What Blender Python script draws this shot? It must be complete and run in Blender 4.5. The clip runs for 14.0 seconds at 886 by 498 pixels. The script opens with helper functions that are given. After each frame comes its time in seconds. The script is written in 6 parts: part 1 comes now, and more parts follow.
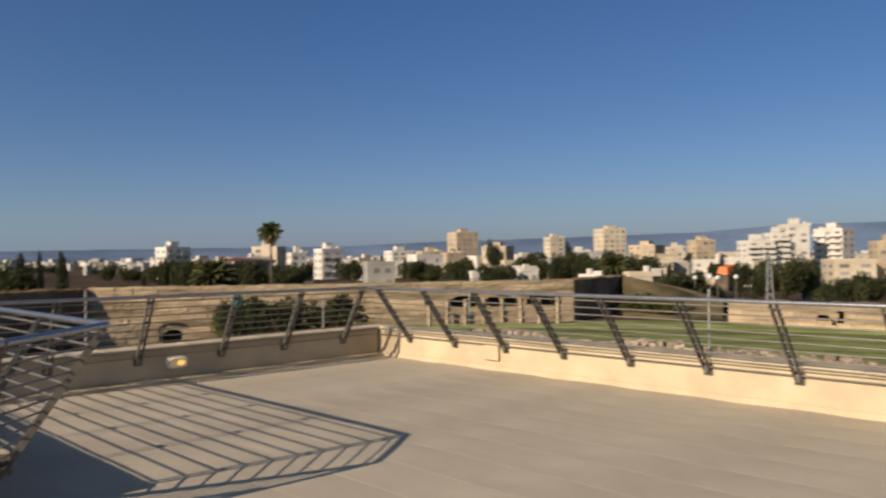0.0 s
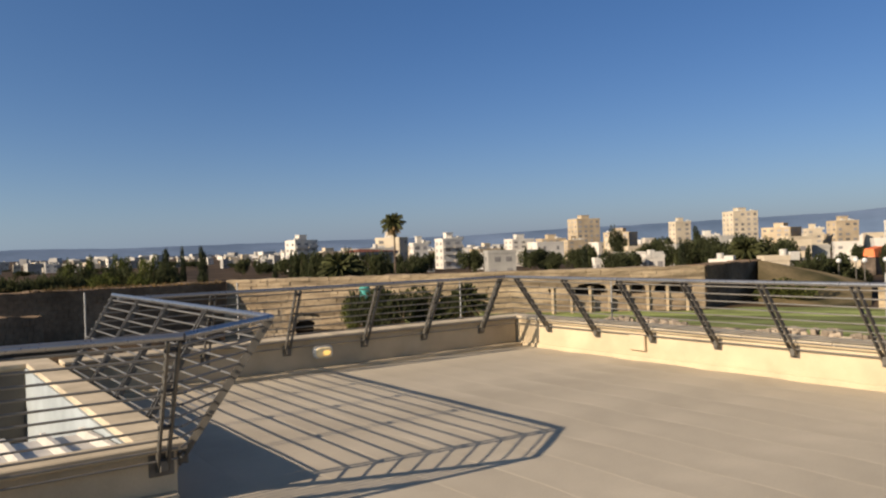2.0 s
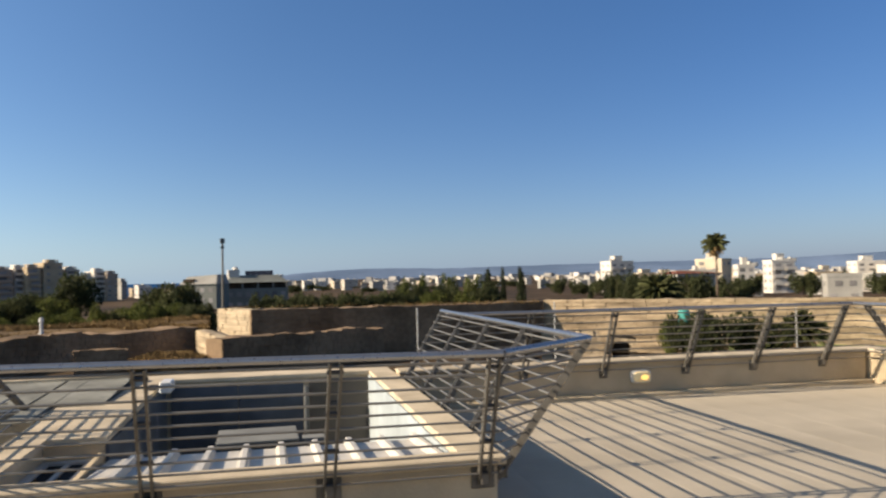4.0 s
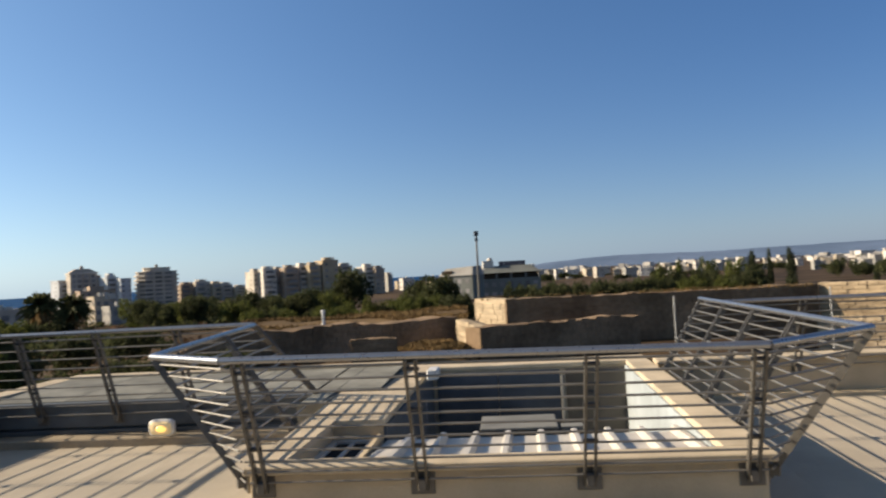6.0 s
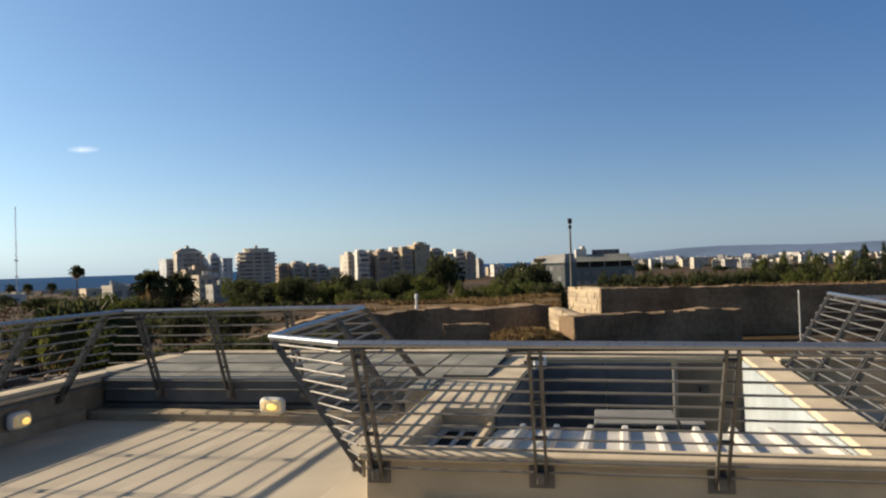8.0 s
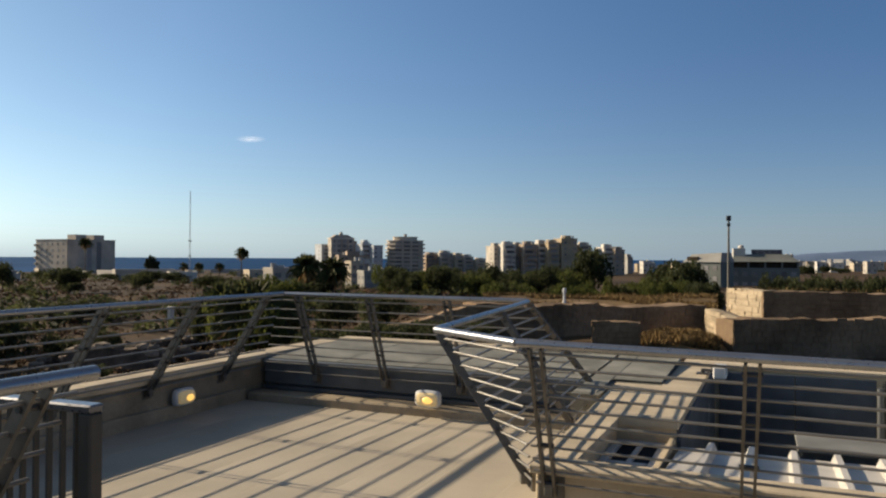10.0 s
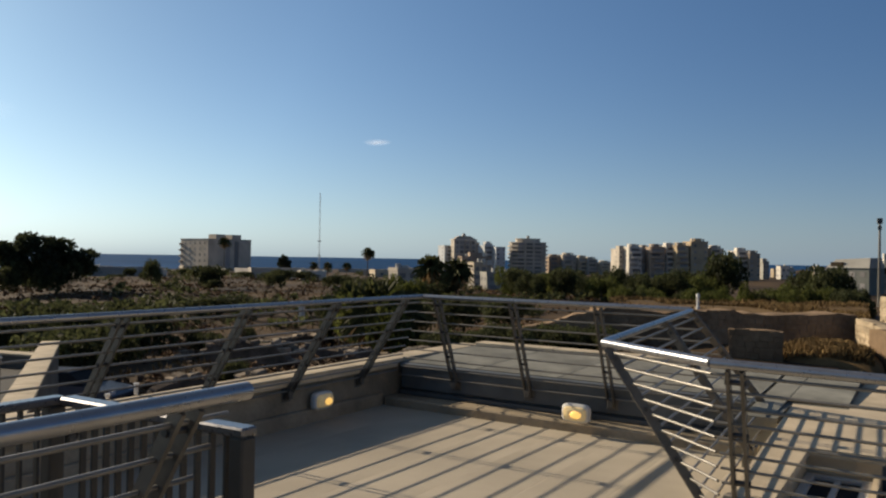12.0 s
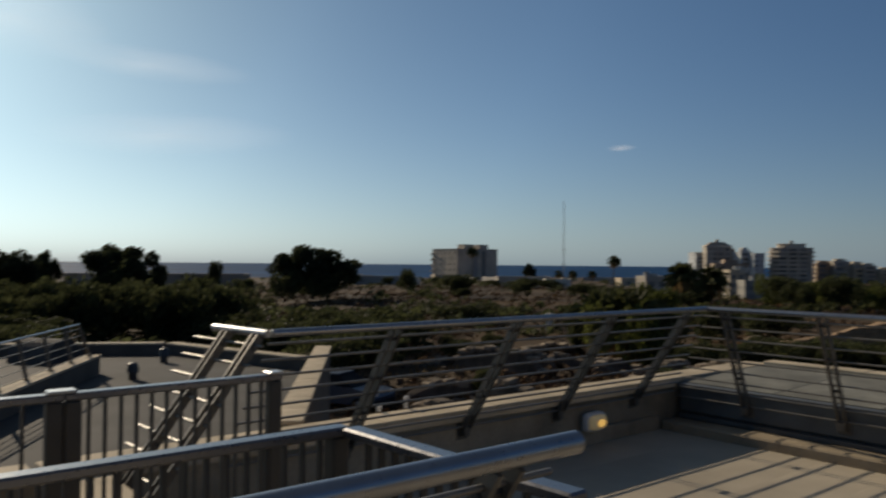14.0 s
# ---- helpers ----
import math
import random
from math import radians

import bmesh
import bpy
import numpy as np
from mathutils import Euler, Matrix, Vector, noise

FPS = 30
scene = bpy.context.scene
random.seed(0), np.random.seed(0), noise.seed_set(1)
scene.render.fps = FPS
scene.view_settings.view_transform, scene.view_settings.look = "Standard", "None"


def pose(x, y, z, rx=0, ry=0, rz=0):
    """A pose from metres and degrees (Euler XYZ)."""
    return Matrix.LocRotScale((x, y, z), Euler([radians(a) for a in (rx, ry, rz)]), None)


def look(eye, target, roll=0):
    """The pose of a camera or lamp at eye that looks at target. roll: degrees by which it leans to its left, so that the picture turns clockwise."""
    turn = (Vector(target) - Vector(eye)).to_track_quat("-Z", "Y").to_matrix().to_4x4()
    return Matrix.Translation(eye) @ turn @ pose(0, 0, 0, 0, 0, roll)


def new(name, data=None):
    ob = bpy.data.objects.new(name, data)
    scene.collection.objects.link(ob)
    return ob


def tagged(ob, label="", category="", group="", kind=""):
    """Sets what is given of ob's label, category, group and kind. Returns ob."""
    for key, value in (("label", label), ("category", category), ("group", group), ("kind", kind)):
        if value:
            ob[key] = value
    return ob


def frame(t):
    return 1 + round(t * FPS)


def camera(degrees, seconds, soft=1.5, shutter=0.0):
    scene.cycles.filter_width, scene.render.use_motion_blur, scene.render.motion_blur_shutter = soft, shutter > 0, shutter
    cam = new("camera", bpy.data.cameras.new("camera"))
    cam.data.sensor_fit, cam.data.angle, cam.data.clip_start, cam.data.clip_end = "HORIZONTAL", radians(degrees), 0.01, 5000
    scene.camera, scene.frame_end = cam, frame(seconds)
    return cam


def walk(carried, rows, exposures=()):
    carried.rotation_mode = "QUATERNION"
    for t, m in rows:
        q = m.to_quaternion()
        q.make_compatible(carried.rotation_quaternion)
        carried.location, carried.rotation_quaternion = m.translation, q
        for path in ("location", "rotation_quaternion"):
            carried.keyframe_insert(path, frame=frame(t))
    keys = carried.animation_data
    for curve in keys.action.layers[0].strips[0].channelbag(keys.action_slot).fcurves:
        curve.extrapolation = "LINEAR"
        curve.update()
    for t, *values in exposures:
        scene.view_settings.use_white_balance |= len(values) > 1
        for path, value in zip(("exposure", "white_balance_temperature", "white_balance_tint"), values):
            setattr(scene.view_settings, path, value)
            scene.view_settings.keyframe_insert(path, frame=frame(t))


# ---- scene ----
# ---------------------------------------------------------------- camera
cam = camera(59.6, 14.0, soft=2.2, shutter=0.4)
ROWS = [
    (0.0, pose(0.574, -0.305, 1.548, 90.44, 0.64, -44.45)),
    (0.5, pose(0.604, -0.273, 1.548, 89.89, -0.23, -38.60)),
    (1.0, pose(0.584, -0.216, 1.550, 90.61, 0.44, -36.68)),
    (1.5, pose(0.529, -0.103, 1.554, 90.02, 1.38, -35.62)),
    (2.0, pose(0.500, 0.000, 1.552, 89.78, 1.81, -35.61)),
    (2.5, pose(0.510, 0.046, 1.553, 90.89, 1.78, -29.66)),
    (3.0, pose(0.528, 0.071, 1.547, 92.21, 1.23, -24.00)),
    (3.5, pose(0.530, 0.096, 1.542, 92.01, 1.05, -18.02)),
    (4.0, pose(0.530, 0.110, 1.545, 91.96, 1.27, -12.56)),
    (4.2, pose(0.535, 0.099, 1.546, 92.18, 1.26, -10.77)),
    (6.3, pose(0.522, 0.031, 1.572, 91.64, 2.69, 8.79)),
    (6.5, pose(0.523, 0.033, 1.570, 91.38, 2.21, 10.62)),
    (7.0, pose(0.493, 0.054, 1.573, 90.45, 1.81, 12.80)),
    (7.2, pose(0.469, 0.067, 1.578, 91.00, 1.82, 12.34)),
    (9.3, pose(0.065, 0.452, 1.571, 90.97, 1.13, 17.22)),
    (9.5, pose(0.051, 0.507, 1.572, 91.77, 0.44, 19.56)),
    (10.0, pose(-0.032, 0.607, 1.565, 90.60, -0.32, 23.38)),
    (10.5, pose(-0.186, 0.648, 1.575, 90.65, 0.92, 22.21)),
    (11.0, pose(-0.300, 0.699, 1.575, 89.50, 2.21, 22.34)),
    (11.5, pose(-0.364, 0.817, 1.573, 90.64, 1.49, 26.64)),
    (12.0, pose(-0.437, 0.917, 1.568, 90.62, -0.95, 32.40)),
    (12.5, pose(-0.593, 0.980, 1.573, 90.77, 0.65, 32.73)),
    (13.0, pose(-0.736, 1.021, 1.577, 90.44, 2.96, 33.15)),
    (13.5, pose(-0.853, 1.119, 1.580, 92.10, 1.76, 40.93)),
    (14.0, pose(-0.988, 1.208, 1.559, 91.02, -0.50, 50.34)),
]
walk(cam, ROWS, exposures=[(0.0, 0.27, 6800, 16), (0.5, 0.52, 6800, 15), (1.0, 0.52, 6800, 15), (2.0, 0.5, 6800, 15), (3.0, 0.8, 6780, 14), (4.0, 0.87, 6750, 13), (6.5, 0.76, 6850, 13), (9.5, 0.66, 6950, 12), (10.0, 0.47, 6950, 12), (11.0, 0.51, 6950, 12), (11.5, 0.54, 6950, 12), (12.0, 0.26, 6950, 12), (12.5, 0.17, 6950, 12), (13.0, 0.22, 6950, 12), (13.5, -0.03, 6900, 12), (14.0, -0.45, 6850, 11)])

# ---------------------------------------------------------------- light
SUN_AZ = 90.5      # degrees left of +y
SUN_EL = 24.0
world = bpy.data.worlds.new("sky_world")
scene.world = world
world.use_nodes = True
wn = world.node_tree.nodes
bg = wn["Background"]
skytex = wn.new("ShaderNodeTexSky")
skytex.sky_type = "NISHITA"
skytex.sun_disc = False
skytex.sun_elevation = radians(SUN_EL)
skytex.sun_rotation = radians(-SUN_AZ)
skytex.altitude = 10
skytex.air_density = 0.8
skytex.dust_density = 0.22
skytex.ozone_density = 4.0
haze = wn.new("ShaderNodeTexSky")      # dust that brightens the air towards the sun
haze.sky_type = "NISHITA"
haze.sun_disc = False
haze.sun_elevation = radians(SUN_EL)
haze.sun_rotation = radians(-SUN_AZ)
haze.altitude = 10
haze.air_density = 0.0
haze.dust_density = 1.2
haze.ozone_density = 0.0


def sky_mix(kind, a, b, fac=1.0):
    """Blend two colours of the sky; a and b are sockets or plain colours, fac a socket or a number."""
    n = wn.new("ShaderNodeMix")
    n.data_type, n.blend_type = "RGBA", kind
    for k, v in ((0, fac), (6, a), (7, b)):
        if isinstance(v, bpy.types.NodeSocket):
            world.node_tree.links.new(v, n.inputs[k])
        else:
            n.inputs[k].default_value = v if k == 0 else (*v, 1)
    return n.outputs[2]


def sky_ramp(socket, stops):
    """Colour ramp over a socket: (position, colour) stops."""
    n = wn.new("ShaderNodeValToRGB")
    ramp = n.color_ramp
    while len(ramp.elements) < len(stops):
        ramp.elements.new(0.5)
    for e, (at, c) in zip(ramp.elements, stops):
        e.position, e.color = at, (*c, 1)
    world.node_tree.links.new(socket, n.inputs[0])
    return n.outputs[0]


def sky_math(op, a, b):
    n = wn.new("ShaderNodeMath")
    n.operation = op
    for k, v in enumerate((a, b)):
        if isinstance(v, bpy.types.NodeSocket):
            world.node_tree.links.new(v, n.inputs[k])
        else:
            n.inputs[k].default_value = v
    return n.outputs[0]


# clear air, dust and an even veil of light scattered more than once
air = sky_mix("MULTIPLY", skytex.outputs[0], (0.06, 0.059, 0.056))
dust = sky_mix("MULTIPLY", haze.outputs[0], (0.03, 0.0485, 0.055))
open_sky = sky_mix("ADD", sky_mix("ADD", air, dust), (0.018, 0.044, 0.096))
# summer haze: wide and pale on the sun's side, a lavender layer low over the land on the other
where = wn.new("ShaderNodeTexCoord").outputs["Generated"]
to_sun = wn.new("ShaderNodeVectorMath")
to_sun.operation = "DOT_PRODUCT"
world.node_tree.links.new(where, to_sun.inputs[0])
sa, se = radians(SUN_AZ), radians(SUN_EL)
to_sun.inputs[1].default_value = (-math.sin(sa) * math.cos(se), math.cos(sa) * math.cos(se), math.sin(se))
near_sun = sky_math("MULTIPLY_ADD", to_sun.outputs["Value"], 0.5)
near_sun.node.inputs[2].default_value = 0.5
grey = lambda v: (v, v, v)
spread = sky_ramp(near_sun, [(0.0, grey(0.515)), (0.38, grey(0.51)), (0.55, grey(0.55)), (0.7, grey(0.63)), (0.85, grey(0.68)), (0.94, grey(0.6)), (1.0, grey(0.41))])
tone = wn.new("ShaderNodeHueSaturation")
for socket, far, close in (("Saturation", 1.15, 1.05), ("Hue", 0.507, 0.5)):      # slightly deeper blue away from the sun
    purity = wn.new("ShaderNodeMapRange")
    for k, v in ((1, 0.3), (2, 0.85), (3, far), (4, close)):
        purity.inputs[k].default_value = v
    world.node_tree.links.new(near_sun, purity.inputs[0])
    world.node_tree.links.new(purity.outputs[0], tone.inputs[socket])
world.node_tree.links.new(sky_mix("MULTIPLY", open_sky, sky_mix("ADD", spread, spread)), tone.inputs["Color"])
open_sky = tone.outputs[0]
# the sky darkens overhead
parts = wn.new("ShaderNodeSeparateXYZ")
world.node_tree.links.new(where, parts.inputs[0])
over = wn.new("ShaderNodeMapRange")
over.interpolation_type = "SMOOTHSTEP"
for k, v in ((1, 0.4), (2, 0.85), (3, 0.0), (4, 0.6)):
    over.inputs[k].default_value = v
world.node_tree.links.new(parts.outputs["Z"], over.inputs[0])
open_sky = sky_mix("MIX", open_sky, (0.1, 0.105, 0.115), over.outputs[0])
low_haze = sky_ramp(near_sun, [(0.0, (0.155, 0.187, 0.265)), (0.2, (0.165, 0.21, 0.30)), (0.42, (0.20, 0.275, 0.37)), (0.6, (0.27, 0.37, 0.455)), (0.86, (0.43, 0.555, 0.63)), (0.95, (0.72, 0.82, 0.85)), (1.0, (0.9, 0.95, 0.95))])
depth = sky_math("MULTIPLY", sky_math("POWER", 2.718, sky_math("MULTIPLY", sky_math("MAXIMUM", parts.outputs["Z"], 0.0), -17.0)), 0.92)
world.node_tree.links.new(sky_mix("MIX", open_sky, low_haze, depth), bg.inputs[0])
bg.inputs[1].default_value = 0.8
sun_data = bpy.data.lights.new("sun", "SUN")
sun_data.energy = 5.0
sun_data.angle = radians(0.5)
sun_data.color = (1.0, 0.865, 0.68)
sun = new("sun", sun_data)
sun.matrix_world = look((-40 * math.sin(sa) * math.cos(se), 40 * math.cos(sa) * math.cos(se), 40 * math.sin(se)), (0, 0, 0))

# ---------------------------------------------------------------- materials


def mat(name, color, rough=0.7, metal=0.0, vary=0.25, scale=3.0, fine=40.0, bump=0.15, tint=None, objrand=0.0, island=0.0, banded=False):
    """Procedural surface: coarse stains and fine grain on the base colour, bump from the grain."""
    m = bpy.data.materials.new(name)
    m.use_nodes = True
    nt = m.node_tree
    n, l = nt.nodes, nt.links
    bsdf = n["Principled BSDF"]
    tc = n.new("ShaderNodeTexCoord")
    big = n.new("ShaderNodeTexNoise")
    big.inputs["Scale"].default_value = scale
    big.inputs["Detail"].default_value = 5
    small = n.new("ShaderNodeTexNoise")
    small.inputs["Scale"].default_value = fine
    small.inputs["Detail"].default_value = 4
    for t in (big, small):
        l.new(tc.outputs["Object"], t.inputs["Vector"])
    if banded:      # weathering in level bands that run on from stone to stone
        place = n.new("ShaderNodeNewGeometry")
        flat = n.new("ShaderNodeMapping")
        flat.inputs["Scale"].default_value = (0.35, 0.35, 3.4)
        l.new(place.outputs["Position"], flat.inputs["Vector"])
        l.new(flat.outputs[0], big.inputs["Vector"])
    ramp = n.new("ShaderNodeValToRGB")
    dark = [c * (1 - vary) for c in color]
    light = [min(1, c * (1 + vary * 0.7)) for c in (tint or color)]
    ramp.color_ramp.elements[0].color = (*dark, 1)
    ramp.color_ramp.elements[0].position = 0.33
    ramp.color_ramp.elements[1].color = (*light, 1)
    ramp.color_ramp.elements[1].position = 0.67
    l.new(big.outputs[0], ramp.inputs[0])
    mix = n.new("ShaderNodeMix")
    mix.data_type = "RGBA"
    mix.blend_type = "MULTIPLY"
    mix.inputs[0].default_value = 0.5
    grain = n.new("ShaderNodeMapRange")
    grain.inputs[1].default_value, grain.inputs[2].default_value = 0.3, 0.7
    grain.inputs[3].default_value, grain.inputs[4].default_value = 1 - vary, 1.0
    l.new(small.outputs[0], grain.inputs[0])
    l.new(ramp.outputs[0], mix.inputs[6])
    l.new(grain.outputs[0], mix.inputs[7])
    out = mix.outputs[2]
    for amount, kind, socket in ((objrand, "ShaderNodeObjectInfo", "Random"), (island, "ShaderNodeNewGeometry", "Random Per Island")):
        if amount:
            info = n.new(kind)
            mr = n.new("ShaderNodeMapRange")
            mr.inputs[3].default_value, mr.inputs[4].default_value = 1 - amount, 1 + amount
            l.new(info.outputs[socket], mr.inputs[0])
            mul = n.new("ShaderNodeMix")
            mul.data_type = "RGBA"
            mul.blend_type = "MULTIPLY"
            mul.inputs[0].default_value = 1.0
            l.new(out, mul.inputs[6])
            l.new(mr.outputs[0], mul.inputs[7])
            out = mul.outputs[2]
    l.new(out, bsdf.inputs["Base Color"])
    rr = n.new("ShaderNodeMapRange")
    rr.inputs[3].default_value, rr.inputs[4].default_value = max(0.02, rough - 0.1), min(1, rough + 0.1)
    l.new(small.outputs[0], rr.inputs[0])
    l.new(rr.outputs[0], bsdf.inputs["Roughness"])
    bsdf.inputs["Metallic"].default_value = metal
    if rough >= 0.7:
        bsdf.inputs["Specular IOR Level"].default_value = 0.12
    if bump:
        b = n.new("ShaderNodeBump")
        b.inputs["Strength"].default_value = bump
        b.inputs["Distance"].default_value = 0.01
        l.new(small.outputs[0], b.inputs["Height"])
        l.new(b.outputs[0], bsdf.inputs["Normal"])
    return m


def glowing(name, color, strength):
    m = mat(name, color, 0.3, vary=0.05, bump=0)
    b = m.node_tree.nodes["Principled BSDF"]
    b.inputs["Emission Color"].default_value = (*color, 1)
    b.inputs["Emission Strength"].default_value = strength
    return m


M_FLOOR = mat("roof_membrane", (0.445, 0.39, 0.3), 0.68, vary=0.16, scale=0.9, fine=60, bump=0.06, objrand=0.03)
M_FLOOR.node_tree.nodes["Principled BSDF"].inputs["Specular IOR Level"].default_value = 0.1
M_PARAPET = mat("cream_render", (0.533, 0.43, 0.283), 0.85, vary=0.14, scale=2.2, fine=70, bump=0.25)
# Real staining, darkened further by putting the west walls' shade into the colour.
M_STAIN_SHADE = mat("stained_shaded_render", (0.36, 0.295, 0.205), 0.9, vary=0.35, scale=1.6, fine=26, bump=0.3)
M_CAP = mat("cap_stone", (0.52, 0.435, 0.31), 0.8, vary=0.2, scale=2.5, fine=50, bump=0.25, objrand=0.06)
M_STEEL = mat("brushed_steel", (0.36, 0.36, 0.365), 0.3, metal=0.85, vary=0.1, scale=6, fine=40, bump=0)
M_TUBE = mat("dark_steel_tube", (0.22, 0.22, 0.23), 0.3, metal=0.8, vary=0.12, scale=6, fine=60, bump=0)
M_POLISHED = mat("polished_steel", (0.55, 0.55, 0.54), 0.33, metal=0.9, vary=0.06, scale=6, fine=60, bump=0)
M_ROD = mat("steel_rod", (0.23, 0.215, 0.187), 0.42, metal=0.5, vary=0.15, scale=6, fine=120, bump=0)
M_POST = mat("galvanised_steel", (0.15, 0.137, 0.115), 0.5, metal=0.5, vary=0.25, scale=9, fine=90, bump=0.08)
M_FENCE = mat("grey_paint", (0.0697, 0.0623, 0.0508), 0.6, metal=0.2, vary=0.2, scale=6, fine=80, bump=0.05)
# Near-black colour stands in for shade inside vaults, loggia and dormer.
M_RECESS = mat("recess_shade", (0.06, 0.045, 0.03), 0.95, vary=0.3, scale=0.6, fine=6, bump=0.3)
M_DARKGLASS = mat("dark_glass", (0.015, 0.016, 0.018), 0.75, vary=0.2, bump=0)
# Grey end panel; on the neighbour's cream walls it puts shade into the colour.
M_WALLGREY = mat("grey_shade_render", (0.139, 0.123, 0.102), 0.9, vary=0.2, scale=1.5, fine=40, bump=0.2)
M_BOARD = mat("fibre_board", (0.2, 0.2, 0.182), 0.7, vary=0.2, scale=3, fine=40, bump=0.1)
M_BANK = mat("dry_bank", (0.172, 0.111, 0.0492), 0.95, vary=0.45, scale=0.25, fine=3, bump=0.6, tint=(0.164, 0.107, 0.0492))
M_BOLT = mat("dark_bolt", (0.08, 0.08, 0.08), 0.5, metal=0.8, vary=0.2, bump=0)
M_SHEET = mat("zinc_sheet", (0.131, 0.139, 0.139), 0.5, metal=0.4, vary=0.25, scale=3, fine=60, bump=0.1)
M_WHITE = mat("white_sheet", (0.525, 0.492, 0.426), 0.5, vary=0.15, scale=4, fine=50, bump=0.08)
M_BLUEWALL = mat("pale_blue_paint", (0.361, 0.402, 0.41), 0.7, vary=0.15, scale=2, fine=60, bump=0.15)
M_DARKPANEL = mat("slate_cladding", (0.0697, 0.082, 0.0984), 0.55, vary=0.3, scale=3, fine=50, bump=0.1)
M_PLASTIC = mat("white_plastic", (0.615, 0.607, 0.574), 0.4, vary=0.08, bump=0)
M_BULB = glowing("warm_bulb", (1.0, 0.6, 0.16), 0.75)
M_PANE = mat("dusty_glass", (0.246, 0.242, 0.205), 0.75, vary=0.4, scale=1.6, fine=9, bump=0.08, objrand=0.1)
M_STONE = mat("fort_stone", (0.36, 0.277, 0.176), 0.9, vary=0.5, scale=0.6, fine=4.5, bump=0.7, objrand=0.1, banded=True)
# Moat wall's pale stone; on two end walls sunlight is put into its colour.
M_STONE_PALE = mat("pale_lit_stone", (0.42, 0.335, 0.225), 0.9, vary=0.42, scale=0.6, fine=4.5, bump=0.6, objrand=0.1, banded=True)
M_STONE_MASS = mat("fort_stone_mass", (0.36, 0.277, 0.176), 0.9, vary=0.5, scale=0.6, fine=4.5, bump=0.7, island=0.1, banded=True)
# Darker copy of the fort stone: the shaded walls' shade is in its colour.
M_STONE_SHADED = mat("shaded_fort_stone", (0.238, 0.164, 0.1), 0.95, vary=0.55, scale=0.22, fine=2.5, bump=0.7, island=0.05)
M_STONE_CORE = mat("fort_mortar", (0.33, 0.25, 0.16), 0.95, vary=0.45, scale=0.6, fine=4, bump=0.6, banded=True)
M_RUIN = mat("rubble_stone", (0.344, 0.279, 0.205), 0.95, vary=0.5, scale=0.8, fine=6, bump=0.7, island=0.3)
# Darker rubble copy; the western ruins' backlit shade is put into its colour.
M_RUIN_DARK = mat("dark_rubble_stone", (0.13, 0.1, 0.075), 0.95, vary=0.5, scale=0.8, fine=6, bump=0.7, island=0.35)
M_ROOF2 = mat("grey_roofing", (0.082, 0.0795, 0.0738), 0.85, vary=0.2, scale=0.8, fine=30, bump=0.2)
M_BARK = mat("bark", (0.123, 0.0902, 0.0656), 0.9, vary=0.4, scale=2, fine=18, bump=0.6)
M_LEAF = mat("leaf_green", (0.058, 0.068, 0.03), 0.75, vary=0.45, scale=0.3, fine=3, bump=0, tint=(0.088, 0.096, 0.04), island=0.4)
M_LEAF_DARK = mat("pine_green", (0.062, 0.072, 0.042), 0.8, vary=0.4, scale=0.3, fine=3, bump=0, tint=(0.06, 0.072, 0.032), island=0.4)
M_LEAF_LIGHT = mat("shrub_green", (0.085, 0.105, 0.025), 0.75, vary=0.4, scale=0.3, fine=3, bump=0, tint=(0.13, 0.14, 0.04), island=0.4)
M_PALM = mat("palm_frond", (0.085, 0.09, 0.035), 0.7, vary=0.4, scale=0.5, fine=4, bump=0, island=0.35)
M_PALM_DRY = mat("dry_frond", (0.3, 0.2, 0.09), 0.85, vary=0.4, scale=0.5, fine=4, bump=0, island=0.3)


def see_through(m, share=0.42):
    """Leaves let part of the light through."""
    nt = m.node_tree
    base = nt.nodes["Principled BSDF"]
    leaf = nt.nodes.new("ShaderNodeBsdfTranslucent")
    nt.links.new(base.inputs["Base Color"].links[0].from_socket, leaf.inputs[0])
    both_ways = nt.nodes.new("ShaderNodeMixShader")
    both_ways.inputs[0].default_value = share
    nt.links.new(base.outputs[0], both_ways.inputs[1])
    nt.links.new(leaf.outputs[0], both_ways.inputs[2])
    nt.links.new(both_ways.outputs[0], nt.nodes["Material Output"].inputs[0])


for leaf_mat in (M_LEAF, M_LEAF_DARK, M_LEAF_LIGHT, M_PALM, M_PALM_DRY):
    see_through(leaf_mat)
M_CARPAINT = mat("blue_car_paint", (0.05, 0.065, 0.09), 0.3, vary=0.08, bump=0)
M_TYRE = mat("tyre_rubber", (0.025, 0.025, 0.025), 0.8, vary=0.2, bump=0.1)
M_PALEPOST = mat("pale_steel", (0.328, 0.328, 0.312), 0.6, vary=0.1, scale=5, fine=60, bump=0)
M_DRYGRASS = mat("dry_grass", (0.205, 0.135, 0.0574), 0.9, vary=0.4, scale=0.3, fine=4, bump=0, island=0.35)
M_DRYSCRUB = mat("dry_scrub", (0.13, 0.075, 0.038), 0.9, vary=0.45, scale=0.1, fine=2, bump=0, tint=(0.17, 0.1, 0.05), island=0.4)
M_LAWN = mat("lawn", (0.23, 0.265, 0.09), 0.9, vary=0.3, scale=0.25, fine=9, bump=0.4, objrand=0.35)
# Lightened: distance haze and reflected sky are put into the pane colour.
M_GLASSDARK = mat("hazed_window_glass", (0.23, 0.215, 0.2), 0.6, vary=0.3, bump=0, objrand=0.5)
M_RED = mat("red_tile", (0.18, 0.0697, 0.0451), 0.8, vary=0.25, scale=0.6, fine=6, bump=0.2)
M_ORANGE = mat("orange_tarpaulin", (0.697, 0.164, 0.0328), 0.6, vary=0.12, scale=0.6, fine=8, bump=0.1)
